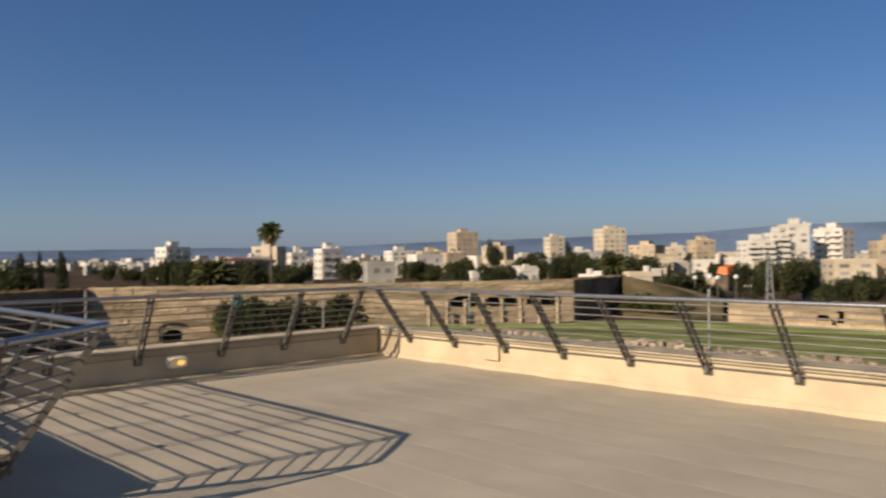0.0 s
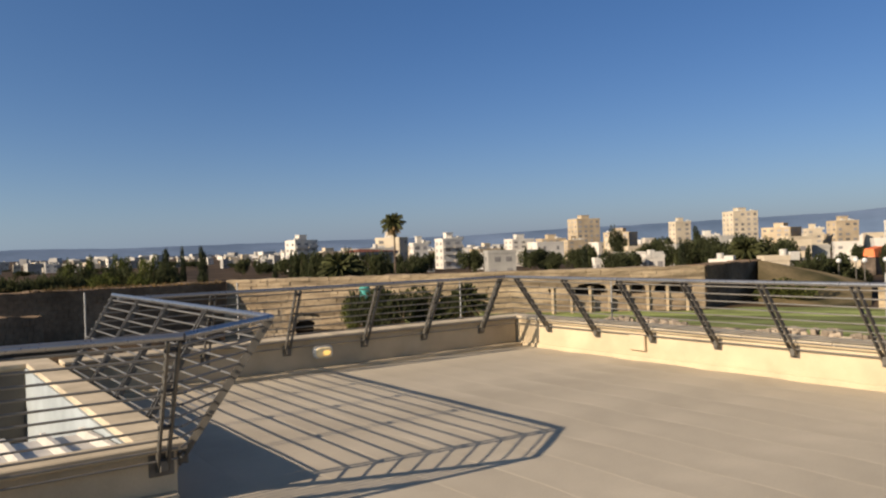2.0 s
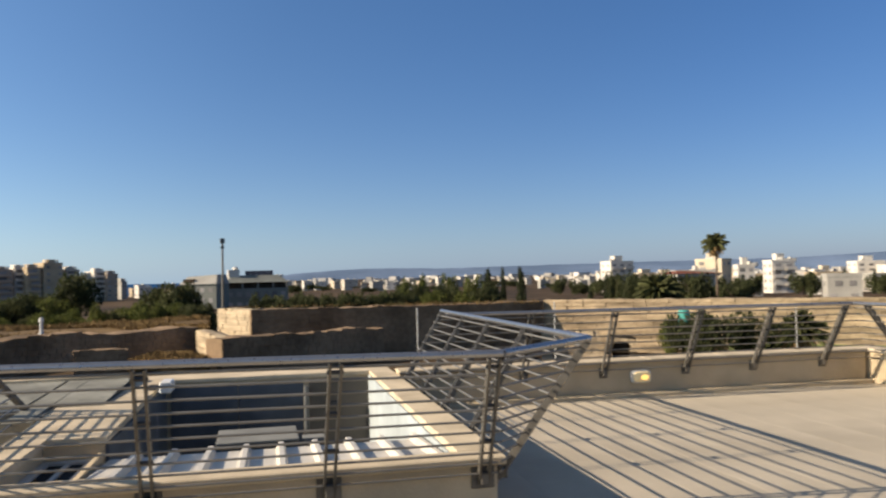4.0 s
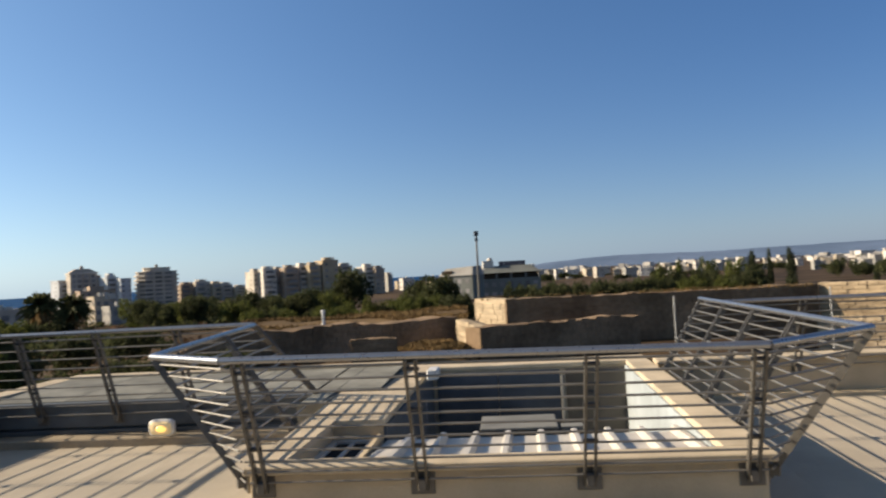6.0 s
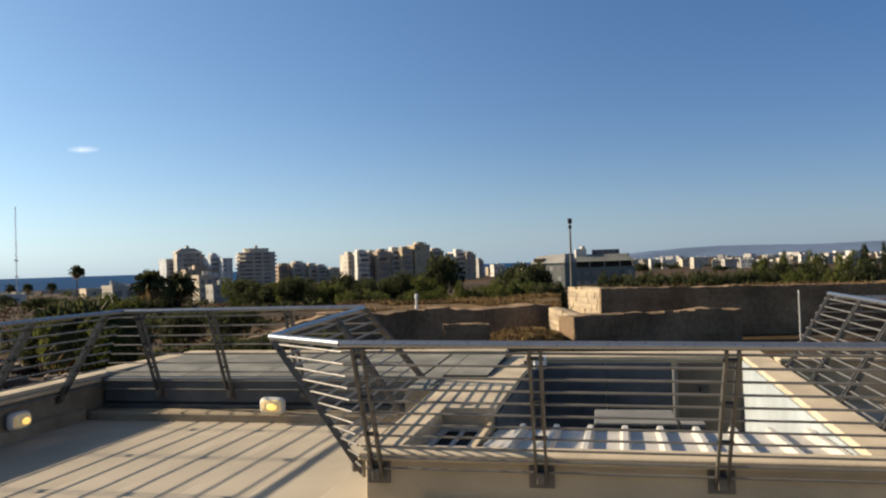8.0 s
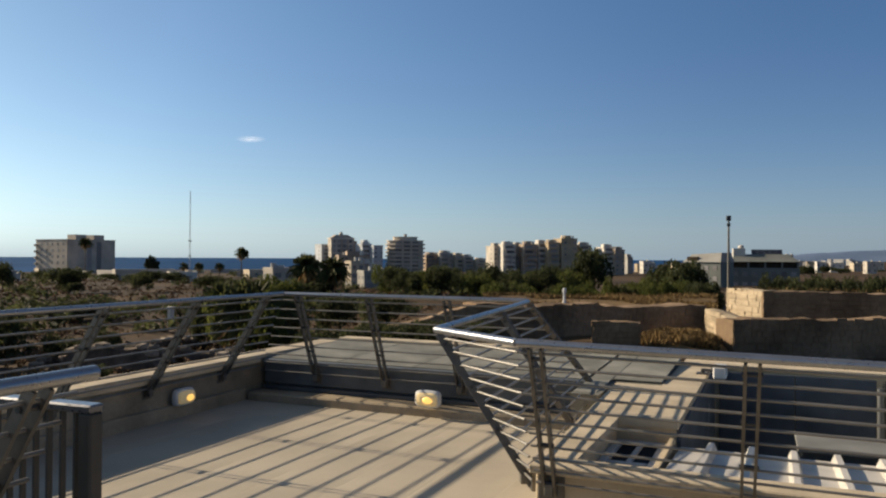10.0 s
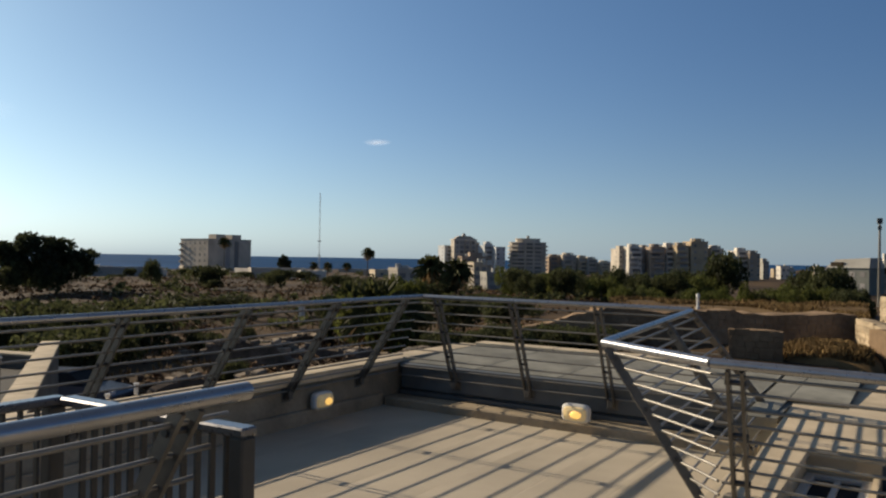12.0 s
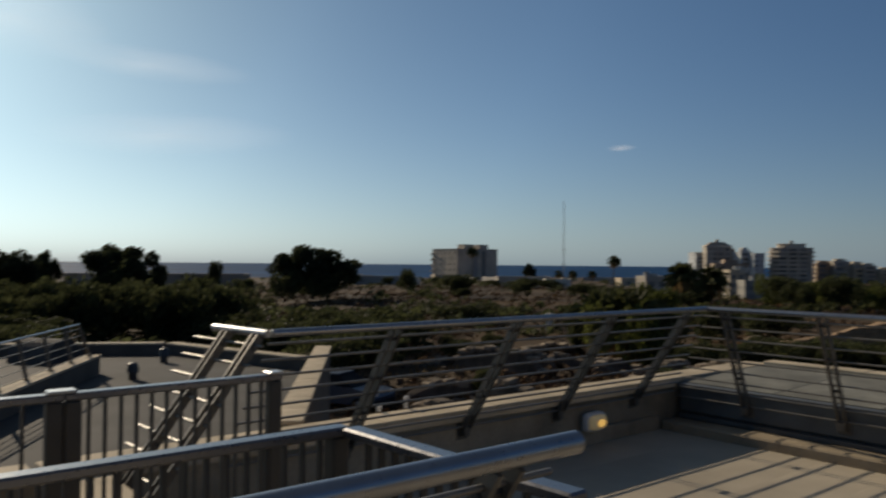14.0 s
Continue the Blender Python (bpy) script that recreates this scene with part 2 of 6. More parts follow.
M_TEAL = mat("teal_canvas", (0.041, 0.271, 0.23), 0.6, vary=0.15, bump=0.1)
M_SOLAR = mat("solar_panel", (0.03, 0.035, 0.05), 0.2, vary=0.2, bump=0)
M_FACADES = {
    "tan": mat("tan_facade", (0.459, 0.361, 0.238), 0.9, vary=0.22, scale=0.15, fine=2.5, bump=0.2),
    "white": mat("white_facade", (0.623, 0.574, 0.492), 0.85, vary=0.16, scale=0.15, fine=2.5, bump=0.15),
    "cream": mat("cream_facade", (0.558, 0.467, 0.336), 0.9, vary=0.18, scale=0.15, fine=2.5, bump=0.2),
    "grey": mat("grey_facade", (0.353, 0.336, 0.295), 0.9, vary=0.2, scale=0.15, fine=2.5, bump=0.2),
    "brown": mat("brown_facade", (0.41, 0.32, 0.238), 0.9, vary=0.2, scale=0.15, fine=2.5, bump=0.2),
    "beige": mat("beige_facade", (0.508, 0.451, 0.369), 0.9, vary=0.2, scale=0.15, fine=2.5, bump=0.2),
    "olive": mat("olive_grey_facade", (0.197, 0.205, 0.18), 0.9, vary=0.2, scale=0.15, fine=2.5, bump=0.2),
    "blue": mat("blue_white_facade", (0.492, 0.508, 0.508), 0.85, vary=0.15, scale=0.15, fine=2.5, bump=0.15),
}

# ---------------------------------------------------------------- mesh building


class Shape:
    """Collects vertices and faces of one mesh."""

    def __init__(self):
        self.v, self.f = [], []

    def add(self, verts, faces):
        k = len(self.v)
        self.v += [tuple(p) for p in verts]
        self.f += [tuple(i + k for i in face) for face in faces]
        return self

    def box(self, x0, x1, y0, y1, z0, z1, m=None, cut=0.0):
        if cut:
            c = cut
            ring = lambda d, z: [(x0 + d, y0, z), (x1 - d, y0, z), (x1, y0 + d, z), (x1, y1 - d, z), (x1 - d, y1, z), (x0 + d, y1, z), (x0, y1 - d, z), (x0, y0 + d, z)]
            inner = lambda z: [(x0 + c, y0 + c, z), (x1 - c, y0 + c, z), (x1 - c, y0 + c, z), (x1 - c, y1 - c, z), (x1 - c, y1 - c, z), (x0 + c, y1 - c, z), (x0 + c, y1 - c, z), (x0 + c, y0 + c, z)]
            vs = inner(z0) + ring(c, z0 + c) + ring(c, z1 - c) + inner(z1)
            fs = [tuple(range(7, -1, -1)), tuple(range(24, 32))]
            for r in range(3):
                for i in range(8):
                    j = (i + 1) % 8
                    fs.append((r * 8 + i, r * 8 + j, r * 8 + 8 + j, r * 8 + 8 + i))
        else:
            vs = [(x0, y0, z0), (x1, y0, z0), (x1, y1, z0), (x0, y1, z0), (x0, y0, z1), (x1, y0, z1), (x1, y1, z1), (x0, y1, z1)]
            fs = [(3, 2, 1, 0), (4, 5, 6, 7), (0, 1, 5, 4), (1, 2, 6, 5), (2, 3, 7, 6), (3, 0, 4, 7)]
        if m is not None:
            vs = [m @ Vector(p) for p in vs]
        return self.add(vs, fs)

    def tube(self, p, q, r, n=10, r2=None, cap=True):
        p, q = Vector(p), Vector(q)
        d = (q - p).normalized()
        u = d.orthogonal().normalized()
        w = d.cross(u)
        vs = []
        for c, rad in ((p, r), (q, r if r2 is None else r2)):
            vs += [c + rad * (math.cos(a) * u + math.sin(a) * w) for a in (2 * math.pi * i / n for i in range(n))]
        fs = [(i, (i + 1) % n, n + (i + 1) % n, n + i) for i in range(n)]
        if cap:
            vs += vs[:2 * n]
            fs += [tuple(range(3 * n - 1, 2 * n - 1, -1)), tuple(range(3 * n, 4 * n))]
        return self.add(vs, fs)

    def bar(self, p, q, w, t, side):
        """A flat bar from p to q, w wide along side, t thick."""
        p, q, side = Vector(p), Vector(q), Vector(side).normalized()
        d = (q - p).normalized()
        nrm = d.cross(side).normalized()
        vs = [c + a * side * w / 2 + b * nrm * t / 2 for c in (p, q) for a, b in ((-1, -1), (1, -1), (1, 1), (-1, 1))]
        return self.add(vs, [(3, 2, 1, 0), (4, 5, 6, 7), (0, 1, 5, 4), (1, 2, 6, 5), (2, 3, 7, 6), (3, 0, 4, 7)])

    def prism(self, plan, z0, z1):
        n = len(plan)
        vs = [(x, y, z0) for x, y in plan] + [(x, y, z1) for x, y in plan]
        return self.add(vs, [tuple(range(n - 1, -1, -1)), tuple(range(n, 2 * n))] + [(i, (i + 1) % n, n + (i + 1) % n, n + i) for i in range(n)])

    def ball(self, c, rx, ry, rz, n=10, m=6):
        vs = [(c[0], c[1], c[2] - rz)]
        for i in range(1, m):
            a = math.pi * i / m
            vs += [(c[0] + rx * math.sin(a) * math.cos(2 * math.pi * j / n), c[1] + ry * math.sin(a) * math.sin(2 * math.pi * j / n), c[2] - rz * math.cos(a)) for j in range(n)]
        vs.append((c[0], c[1], c[2] + rz))
        fs = [(0, 1 + (j + 1) % n, 1 + j) for j in range(n)]
        for i in range(m - 2):
            fs += [(1 + i * n + j, 1 + i * n + (j + 1) % n, 1 + (i + 1) * n + (j + 1) % n, 1 + (i + 1) * n + j) for j in range(n)]
        k = 1 + (m - 2) * n
        fs += [(k + j, k + (j + 1) % n, len(vs) - 1) for j in range(n)]
        return self.add(vs, fs)

    def mesh(self, name, material, smooth=False):
        me = bpy.data.meshes.new(name)
        me.from_pydata(self.v, [], self.f)
        me.materials.append(material)
        if smooth:
            me.polygons.foreach_set("use_smooth", [True] * len(me.polygons))
        me.update()
        return me


def part(name, shape, material, parent=None, label="", smooth=False, m=None):
    data = shape.mesh(name, material, smooth) if isinstance(shape, Shape) else shape
    ob = new(name, data)
    ob.parent = parent
    if m is not None:
        ob.matrix_local = m
    if label:
        ob["label"] = label
    return ob


def thing(name, m, label, category, group="", kind=""):
    ob = new(name)
    ob.empty_display_size = 0.2
    ob.matrix_world = m
    return tagged(ob, label, category, group, kind)


def structure(name, shape, material, label, category, m=None, smooth=False):
    ob = part(name, shape, material, None, "", smooth, m)
    return tagged(ob, label, category, "", "structure")


# ---------------------------------------------------------------- terrace: floor and walls
XE, YN, XW, YNW = 8.33, 9.03, -5.38, 7.78
floor = structure("floor", Shape().box(XW - 0.3, XE + 0.25, -6.2, 4.86, -0.3, -0.03).box(XW - 0.3, -1.2, 4.86, 9.4, -0.3, -0.03).box(1.75, XE + 0.25, 4.86, YN + 0.25, -0.3, -0.03),
                  M_FLOOR, "beige roof terrace floor with lapped membrane strips", "floor")


def sag(x, y):
    """Unevenness of the roof membrane, about a centimetre high."""
    k = min(1.0, max(0.08, (x - 1.2) * 0.8))
    return k * (0.004 * noise.noise(Vector((x * 0.5, y * 0.45, 3.0))) + 0.0045 * math.sin(y * 5.3 + 0.7 * math.sin(x * 0.8)) + 0.0015 * math.sin(y * 11.0 + x * 1.3 + 1.0))


def strip_mesh(name, x0, w, y0, y1):
    """One membrane strip with a thin lapped edge, following the sagging roof."""
    s = Shape()
    n = max(8, int((y1 - y0) / 0.13))
    cols = ((0.0, -0.0009), (0.014, 0.0009), (w * 0.35, 0.0), (w * 0.7, 0.0), (w - 0.05, 0.0), (w - 0.012, 0.0), (w, -0.0005))
    for i in range(n + 1):
        y = y0 + (y1 - y0) * i / n
        s.v += [(dx, y, dz + sag(x0 + dx, y)) for dx, dz in cols]
    m = len(cols)
    s.f = [(i * m + j, i * m + j + 1, i * m + m + j + 1, i * m + m + j) for i in range(n) for j in range(m - 1)]
    return s.mesh(name, M_FLOOR)


def capped_wall(name, label, x0, x1, y0, y1, top, low=-4.7, over=0.035, step=1.0, material=None):
    """A rendered parapet wall with separate cap stones along its longer side."""
    w = structure(name, Shape().box(x0, x1, y0, y1, low, top - 0.045, cut=0.008), material or M_PARAPET, label, "parapet wall")
    along_x = (x1 - x0) > (y1 - y0)
    a0, a1 = (x0, x1) if along_x else (y0, y1)
    n = max(1, round((a1 - a0) / step))
    d = (a1 - a0) / n
    if along_x:
        me = Shape().box(0.002, d - 0.002, y0 - over, y1 + over, top - 0.045, top, cut=0.007).mesh("cap_stone", M_CAP)
    else:
        me = Shape().box(x0 - over, x1 + over, 0.002, d - 0.002, top - 0.045, top, cut=0.007).mesh("cap_stone", M_CAP)
    for i in range(n):
        part("cap_stone", me, None, w, m=Matrix.Translation((a0 + i * d, 0, 0) if along_x else (0, a0 + i * d, 0)) @ pose(0, 0, 0.002 * math.sin(i * 5.1)))
    return w


wall_east = capped_wall("wall_east", "low sunlit cream rendered parapet with stone cap", XE, XE + 0.26, -6.2, YN + 0.26, 0.45)
wall_north = capped_wall("wall_north", "low shaded cream parapet with stone cap", 1.97, XE - 0.04, YN, YN + 0.26, 0.45)
wall_west = capped_wall("wall_west", "low stained cream parapet with two-stepped stone cap", XW - 0.23, XW, 2.2, 9.62, 0.46, material=M_STAIN_SHADE)
structure("trim_west_ledge", Shape().box(XW + 0.003, XW + 0.045, 2.2, 7.76, 0.375, 0.413, cut=0.006), M_CAP, "narrow stone ledge under the parapet cap", "ledge")
wall_northwest = capped_wall("wall_northwest", "pale parapet edge behind the glazed roof", XW + 0.04, -1.02, 9.47, 9.62, 0.5)
wall_south = capped_wall("wall_south", "low cream parapet closing the terrace", XW - 0.34, XE + 0.26, -6.5, -6.24, 0.45)
wall_southwest = capped_wall("wall_southwest", "low cream parapet beside the stair", XW - 0.23, XW, -6.2, 2.16, 0.46, material=M_STAIN_SHADE)
wall_stair = capped_wall("wall_stair_end", "short cream parapet at the stair head", XW + 0.05, -4.55, 2.2, 2.46, 0.42, low=-0.1)
wall_stair_side = capped_wall("wall_stair_side", "low cream upstand along the stair", -2.88, -2.66, -4.0, 2.38, 0.42, low=-0.1)
for nm, b in (("baseboard_west", (XW + 0.002, XW + 0.05, 2.5, 7.5, -0.02, 0.13)), ("baseboard_north", (1.97, XE - 0.05, YN - 0.14, YN - 0.002, -0.02, 0.05)),
              ("baseboard_east", (XE - 0.035, XE - 0.002, -6.2, YN - 0.05, -0.02, 0.06))):
    structure(nm, Shape().box(*b, cut=0.012), M_STAIN_SHADE if "west" in nm else M_PARAPET, "rounded cream skirting upstand at the wall foot", "skirting")
structure("kerb_northwest", Shape().box(XW + 0.055, -1.42, 7.5, 7.76, -0.03, 0.09, cut=0.015), M_STAIN_SHADE, "stained stone kerb under the glazed roof", "kerb")

# glazed roof behind the north-west kerb
glazed = thing("glazed_roof", pose(XW + 0.06, 7.78, 0.09), "low pitched roof of dusty glass panes with zinc edge, beside the parapet", "glass roof")
part("zinc_fascia", Shape().box(0, 3.7, 0, 0.05, 0.0, 0.04).box(0, 3.7, 0.02, 0.06, 0.06, 0.3, cut=0.008).box(0, 3.7, -0.01, 0.09, 0.3, 0.325, cut=0.005), M_SHEET, glazed, "grey folded zinc fascia")
part("back_panel", Shape().box(0, 3.7, 0.065, 0.08, -0.05, 0.3), M_SHEET, glazed)
part("under_panel", Shape().box(0, 3.66, 0.09, 1.68, 0.18, 0.3), M_PANE, glazed)
pane_me = Shape().box(0.002, 0.893, 0.0, 1.6, 0, 0.012, cut=0.002).mesh("pane", M_PANE)
for i in range(4):
    p = part("pane", pane_me, None, glazed, m=pose(0.01 + i * 0.905, 0.08, 0.322, 1.6))
part("pane", Shape().box(0.015, 0.22, -0.6, 1.6, 0, 0.012, cut=0.003), M_PANE, glazed, m=pose(3.64, 0.08, 0.322, 1.6))
part("pane", Shape().box(0.225, 0.674, 0.1, 1.6, 0, 0.012, cut=0.003), M_PANE, glazed, m=pose(3.64, 0.08, 0.322, 1.6))
part("back_panel", Shape().box(3.66, 3.84, -0.5, 1.6, -0.3, 0.28).box(3.842, 4.25, 0.2, 1.6, -0.3, 0.28), M_PANE, glazed)
part("infill", Shape().box(3.655, 3.9, -0.62, 0.098, -0.2, 0.314).box(3.655, 4.317, 0.101, 1.68, -0.2, 0.314), M_PANE, glazed)
bar_me = Shape().box(-0.008, 0.008, 0.0, 1.6, 0.0, 0.011, cut=0.002).mesh("glazing_bar", M_PANE)
for i in range(5):
    part("glazing_bar", bar_me, None, glazed, m=pose(0.0 + i * 0.905, 0.08, 0.325, 1.6))

# ---------------------------------------------------------------- light well
CAP, UNDER = 0.406, 0.354      # top and underside of the caps
WF, WB = 4.853, 9.62           # front face of the front wall, inner face of the back wall
well = [
    ("well_wall_front", Shape().box(-1.285, 1.91, WF, 5.0, -0.03, UNDER - 0.002, cut=0.006)),
    ("well_wall_right", Shape().box(1.715, 1.91, 5.003, WB - 0.005, -1.6, UNDER - 0.002)),
    ("well_wall_back", Shape().box(-0.98, 1.91, WB, 10.05, -4.7, UNDER - 0.002)),
    ("well_wall_left", Shape().prism([(-0.69, 6.32), (-0.69, WB - 0.005), (-0.98, WB - 0.005), (-0.98, 7.85), (-1.38, 7.85), (-1.32, 6.32)], -1.6, UNDER - 0.002)),
    ("well_wall_hatch", Shape().prism([(-1.11, 5.003), (-1.11, 6.316), (-1.32, 6.316), (-1.265, 5.003)], -0.03, UNDER - 0.002).box(-0.73, -0.695, 5.003, 6.316, -0.03, 0.29)),
]
for nm, sh in well:
    structure(nm, sh, M_PARAPET, "cream rendered upstand wall of the light well", "upstand wall")
caps = [
    ("well_cap_front", Shape().box(-1.315, 1.96, 4.8, 5.02, UNDER, CAP, cut=0.008)),
    ("well_cap_right", Shape().box(1.69, 1.96, 5.023, WB - 0.02, UNDER, CAP, cut=0.008)),
    ("well_cap_back", Shape().box(-1.0, 1.96, WB - 0.017, 10.1, UNDER, CAP, cut=0.008)),
    ("well_cap_left", Shape().prism([(-0.675, 6.3), (-0.675, WB - 0.02), (-1.0, WB - 0.02), (-1.0, 7.88), (-1.41, 7.88), (-1.35, 6.3)], UNDER, CAP)),
    ("well_cap_hatch", Shape().prism([(-1.09, 5.023), (-1.09, 6.297), (-1.35, 6.297), (-1.295, 5.023)], UNDER, CAP)),
]
for nm, sh in caps:
    structure(nm, sh, M_CAP, "cream stone cap on the light well wall", "wall cap")
plinth = structure("well_plinth", Shape().box(-1.32, 1.9, 4.795, WF - 0.002, -0.03, 0.085), M_PARAPET, "low tiled plinth at the foot of the upstand", "plinth")
tile_me = Shape().box(0.003, 0.352, -0.014, 0.0, 0.0, 0.11, cut=0.004).box(0.003, 0.352, 0.001, 0.056, 0.1, 0.112).mesh("tile", M_CAP)
for i in range(9):
    part("tile", tile_me, None, plinth, m=pose(-1.325 + i * 0.358, 4.794, -0.012))
structure("well_lining_right", Shape().box(1.68, 1.712, 5.03, WB - 0.01, -1.6, UNDER - 0.004), M_BLUEWALL, "pale painted inner wall of the light well", "wall lining")
# Shade of the sunless side is put into this darker lining colour.
structure("well_lining_left", Shape().box(-0.688, -0.66, 6.33, WB - 0.01, -1.6, UNDER - 0.01), M_DARKPANEL, "inner wall of the light well, shade in its grey colour", "wall lining")
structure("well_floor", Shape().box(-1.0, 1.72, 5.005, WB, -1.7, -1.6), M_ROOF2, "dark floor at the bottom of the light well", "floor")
cladding = thing("wall_cladding", pose(-0.62, WB - 0.005, -0.6), "dark slate grey sheet cladding on the back of the light well", "cladding")
for i in range(2):
    part("cladding_panel", Shape().box(i * 0.76 + 0.004, i * 0.76 + 0.756, -0.02, -0.002, -0.9, 0.93, cut=0.004), M_DARKPANEL, cladding)
part("cladding_panel", Shape().box(1.58, 2.29, -0.02, -0.002, -0.9, 0.93, cut=0.004), M_WALLGREY, cladding, "grey rendered end panel")
part("downpipe", Shape().tube((1.55, -0.05, -0.9), (1.55, -0.05, 0.86), 0.032, 12), M_SHEET, cladding, "grey downpipe", smooth=True)
part("vent_stub", Shape().box(1.82, 1.93, -0.07, -0.022, 0.58, 0.66, cut=0.01), M_BOLT, cladding)

hatch = thing("roof_hatch", pose(-0.91, 5.66, 0.225), "recessed roof hatch with white frame and dark panes", "roof hatch")
part("frame", Shape().box(-0.195, 0.175, -0.62, -0.565, -0.03, 0.03, cut=0.005).box(-0.195, 0.175, 0.565, 0.62, -0.03, 0.03, cut=0.005)
     .box(-0.195, -0.14, -0.563, 0.563, -0.03, 0.03, cut=0.005).box(0.12, 0.175, -0.563, 0.563, -0.03, 0.03, cut=0.005).box(-0.138, 0.118, -0.03, 0.03, -0.03, 0.025, cut=0.005), M_WHITE, hatch)
for y0, y1 in ((-0.563, -0.03), (0.03, 0.563)):
    for a, c in ((-0.138, -0.03), (0.01, 0.118)):
        part("pane", Shape().box(a, c, y0, y1, -0.01, 0.005), M_DARKGLASS, hatch)
part("divider", Shape().box(-0.028, 0.008, -0.563, -0.032, -0.02, 0.02, cut=0.004).box(-0.028, 0.008, 0.032, 0.563, -0.02, 0.02, cut=0.004), M_WHITE, hatch)

# corrugated sheet roof in the well
sheet = Shape()
x0, x1, rib = -0.655, 1.675, 0.2605
prof = []
x = x0
while x < x1 - 0.01:
    prof += [(x, 0), (x + 0.165, 0), (x + 0.186, 0.05), (x + 0.222, 0.05), (x + 0.243, 0)]
    x += rib
prof = [(min(px_, x1), pz) for px_, pz in prof]
for dz in (0, -0.004):
    k = len(sheet.v)
    for px_, pz in prof:
        sheet.v += [(px_, -0.85, pz + dz + 0.1), (px_, 0.42, pz + dz + 0.02)]
    for i in range(len(prof) - 1):
        f = (k + 2 * i, k + 2 * i + 2, k + 2 * i + 3, k + 2 * i + 1)
        sheet.f.append(f if dz == 0 else f[::-1])
corr = thing("corrugated_roof", pose(0, 5.88, 0.215), "weathered white corrugated metal sheet roof inside the light well", "sheet roof")
part("sheet", sheet, M_WHITE, corr)
part("support_beam", Shape().box(-0.66, 1.675, 0.34, 0.4, -0.12, 0.012, cut=0.005).box(-0.66, 1.675, -0.8, -0.74, -0.03, 0.088, cut=0.005), M_SHEET, corr)
board = thing("loose_board", pose(0.42, 6.72, 0.25, 0, 0, 1), "flat grey fibre board lying behind the corrugated roof", "board")
part("board", Shape().box(-0.33, 0.31, -0.29, 0.26, 0, 0.025, cut=0.005), M_BOARD, board)
part("batten", Shape().box(0.34, 0.52, -0.24, -0.1, -0.02, 0.012, cut=0.004), M_BOARD, board)
part("rest", Shape().box(-0.3, 0.3, -0.22, -0.16, -1.82, -0.002).box(-0.3, 0.3, 0.16, 0.22, -1.84, -0.002), M_SHEET, board)

# ---------------------------------------------------------------- railings


def railing(name, label, b0, b1, t0, t1, posts, rods=9, tube=0.022, group="terrace railings", plate_dir=None, ends=(0, 0), plate=(0.055, 0.065), past=(0, 0)):
    """Railing between a base line b0-b1 and a top line t0-t1: twin flat-bar posts, round rods, tubular top rail."""
    b0, b1, t0, t1 = (Vector(p) for p in (b0, b1, t0, t1))
    origin = Vector((*((b0 + b1) / 2).xy, min(b0.z, b1.z)))
    ob = thing(name, Matrix.Translation(origin), label, "railing", group)
    b0, b1, t0, t1 = (p - origin for p in (b0, b1, t0, t1))
    run = (t1 - t0).normalized()
    part("top_rail", Shape().tube(t0 - run * ends[0], t1 + run * ends[1], tube, 14), M_STEEL, ob, "round brushed steel top rail", smooth=True)
    for i in range(rods):
        f = (i + 0.35) / rods
        p, q = b0.lerp(t0, f), b1.lerp(t1, f)
        part("rod", Shape().tube(p - (q - p).normalized() * past[0], q + (q - p).normalized() * past[1], 0.008, 6), M_ROD, ob, smooth=True)
    brun = (b1 - b0).normalized()
    for s in posts:
        if isinstance(s, tuple):
            pb, pt = b0.lerp(b1, s[0]), t0.lerp(t1, s[1])
        else:
            pb = b0.lerp(b1, s)
            k = (pb - t0).dot(run) / (t1 - t0).length
            pt = t0.lerp(t1, min(1, max(0, k)))
        d = (pt - pb).normalized()
        up = pt - d * (tube * 1.02)
        foot = pb - d * 0.05
        side = brun
        face = d.cross(side).normalized()
        sh = Shape()
        for sgn in (-1, 1):
            sh.bar(foot + side * sgn * 0.03, up + side * sgn * 0.03, 0.015, 0.046, side)
        post = part("post", sh, M_POST, ob, "twin flat-bar steel post")
        for f in (0.08, 0.36, 0.64, 0.93):
            c = foot.lerp(up, f)
            part("spacer_bolt", Shape().tube(c - side * 0.045, c + side * 0.045, 0.012, 8), M_BOLT, post)
        n = (plate_dir or Vector((0, 0, 0)))
        pl = Shape()
        c = pb - d * 0.01
        rot = Matrix((side, Vector((0, 0, 1)).cross(side), Vector((0, 0, 1)))).transposed().to_4x4()
        rot.translation = c
        pl.box(-plate[0], plate[0], -0.012, 0.012, -plate[1], plate[1], Matrix.Translation(Vector(n) * 0.03) @ rot, cut=0.004)
        pl.box(-0.025, 0.025, -0.04, 0.04, -0.035, 0.035, rot, cut=0.004)
        part("base_plate", pl, M_POST, post)
    return ob


V = Vector
# parapet railings, all leaning in over the terrace
n_x = [3.48, 4.51, 5.623, 6.585, 7.607]
railing("railing", "steel railing leaning inward from the north parapet", (1.86, YN - 0.03, 0.31), (XE - 0.03, YN - 0.03, 0.31), (2.45, 8.66, 1.1), (7.69, 8.517, 1.08),
        [(x - 1.86) / (XE - 1.89) for x in n_x], plate_dir=V((0, 1, 0)))
e_y = [8.313 - 0.943 * i for i in range(15)]
railing("railing", "steel railing leaning inward from the sunlit east parapet", (XE - 0.03, YN - 0.03, 0.31), (XE - 0.03, -5.9, 0.31), (7.69, 8.517, 1.08), (7.72, -5.9, 1.08),
        [(YN - 0.03 - y) / (YN + 5.87) for y in e_y], plate_dir=V((1, 0, 0)))
w_y = [7.126, 6.091, 5.05, 4.0]
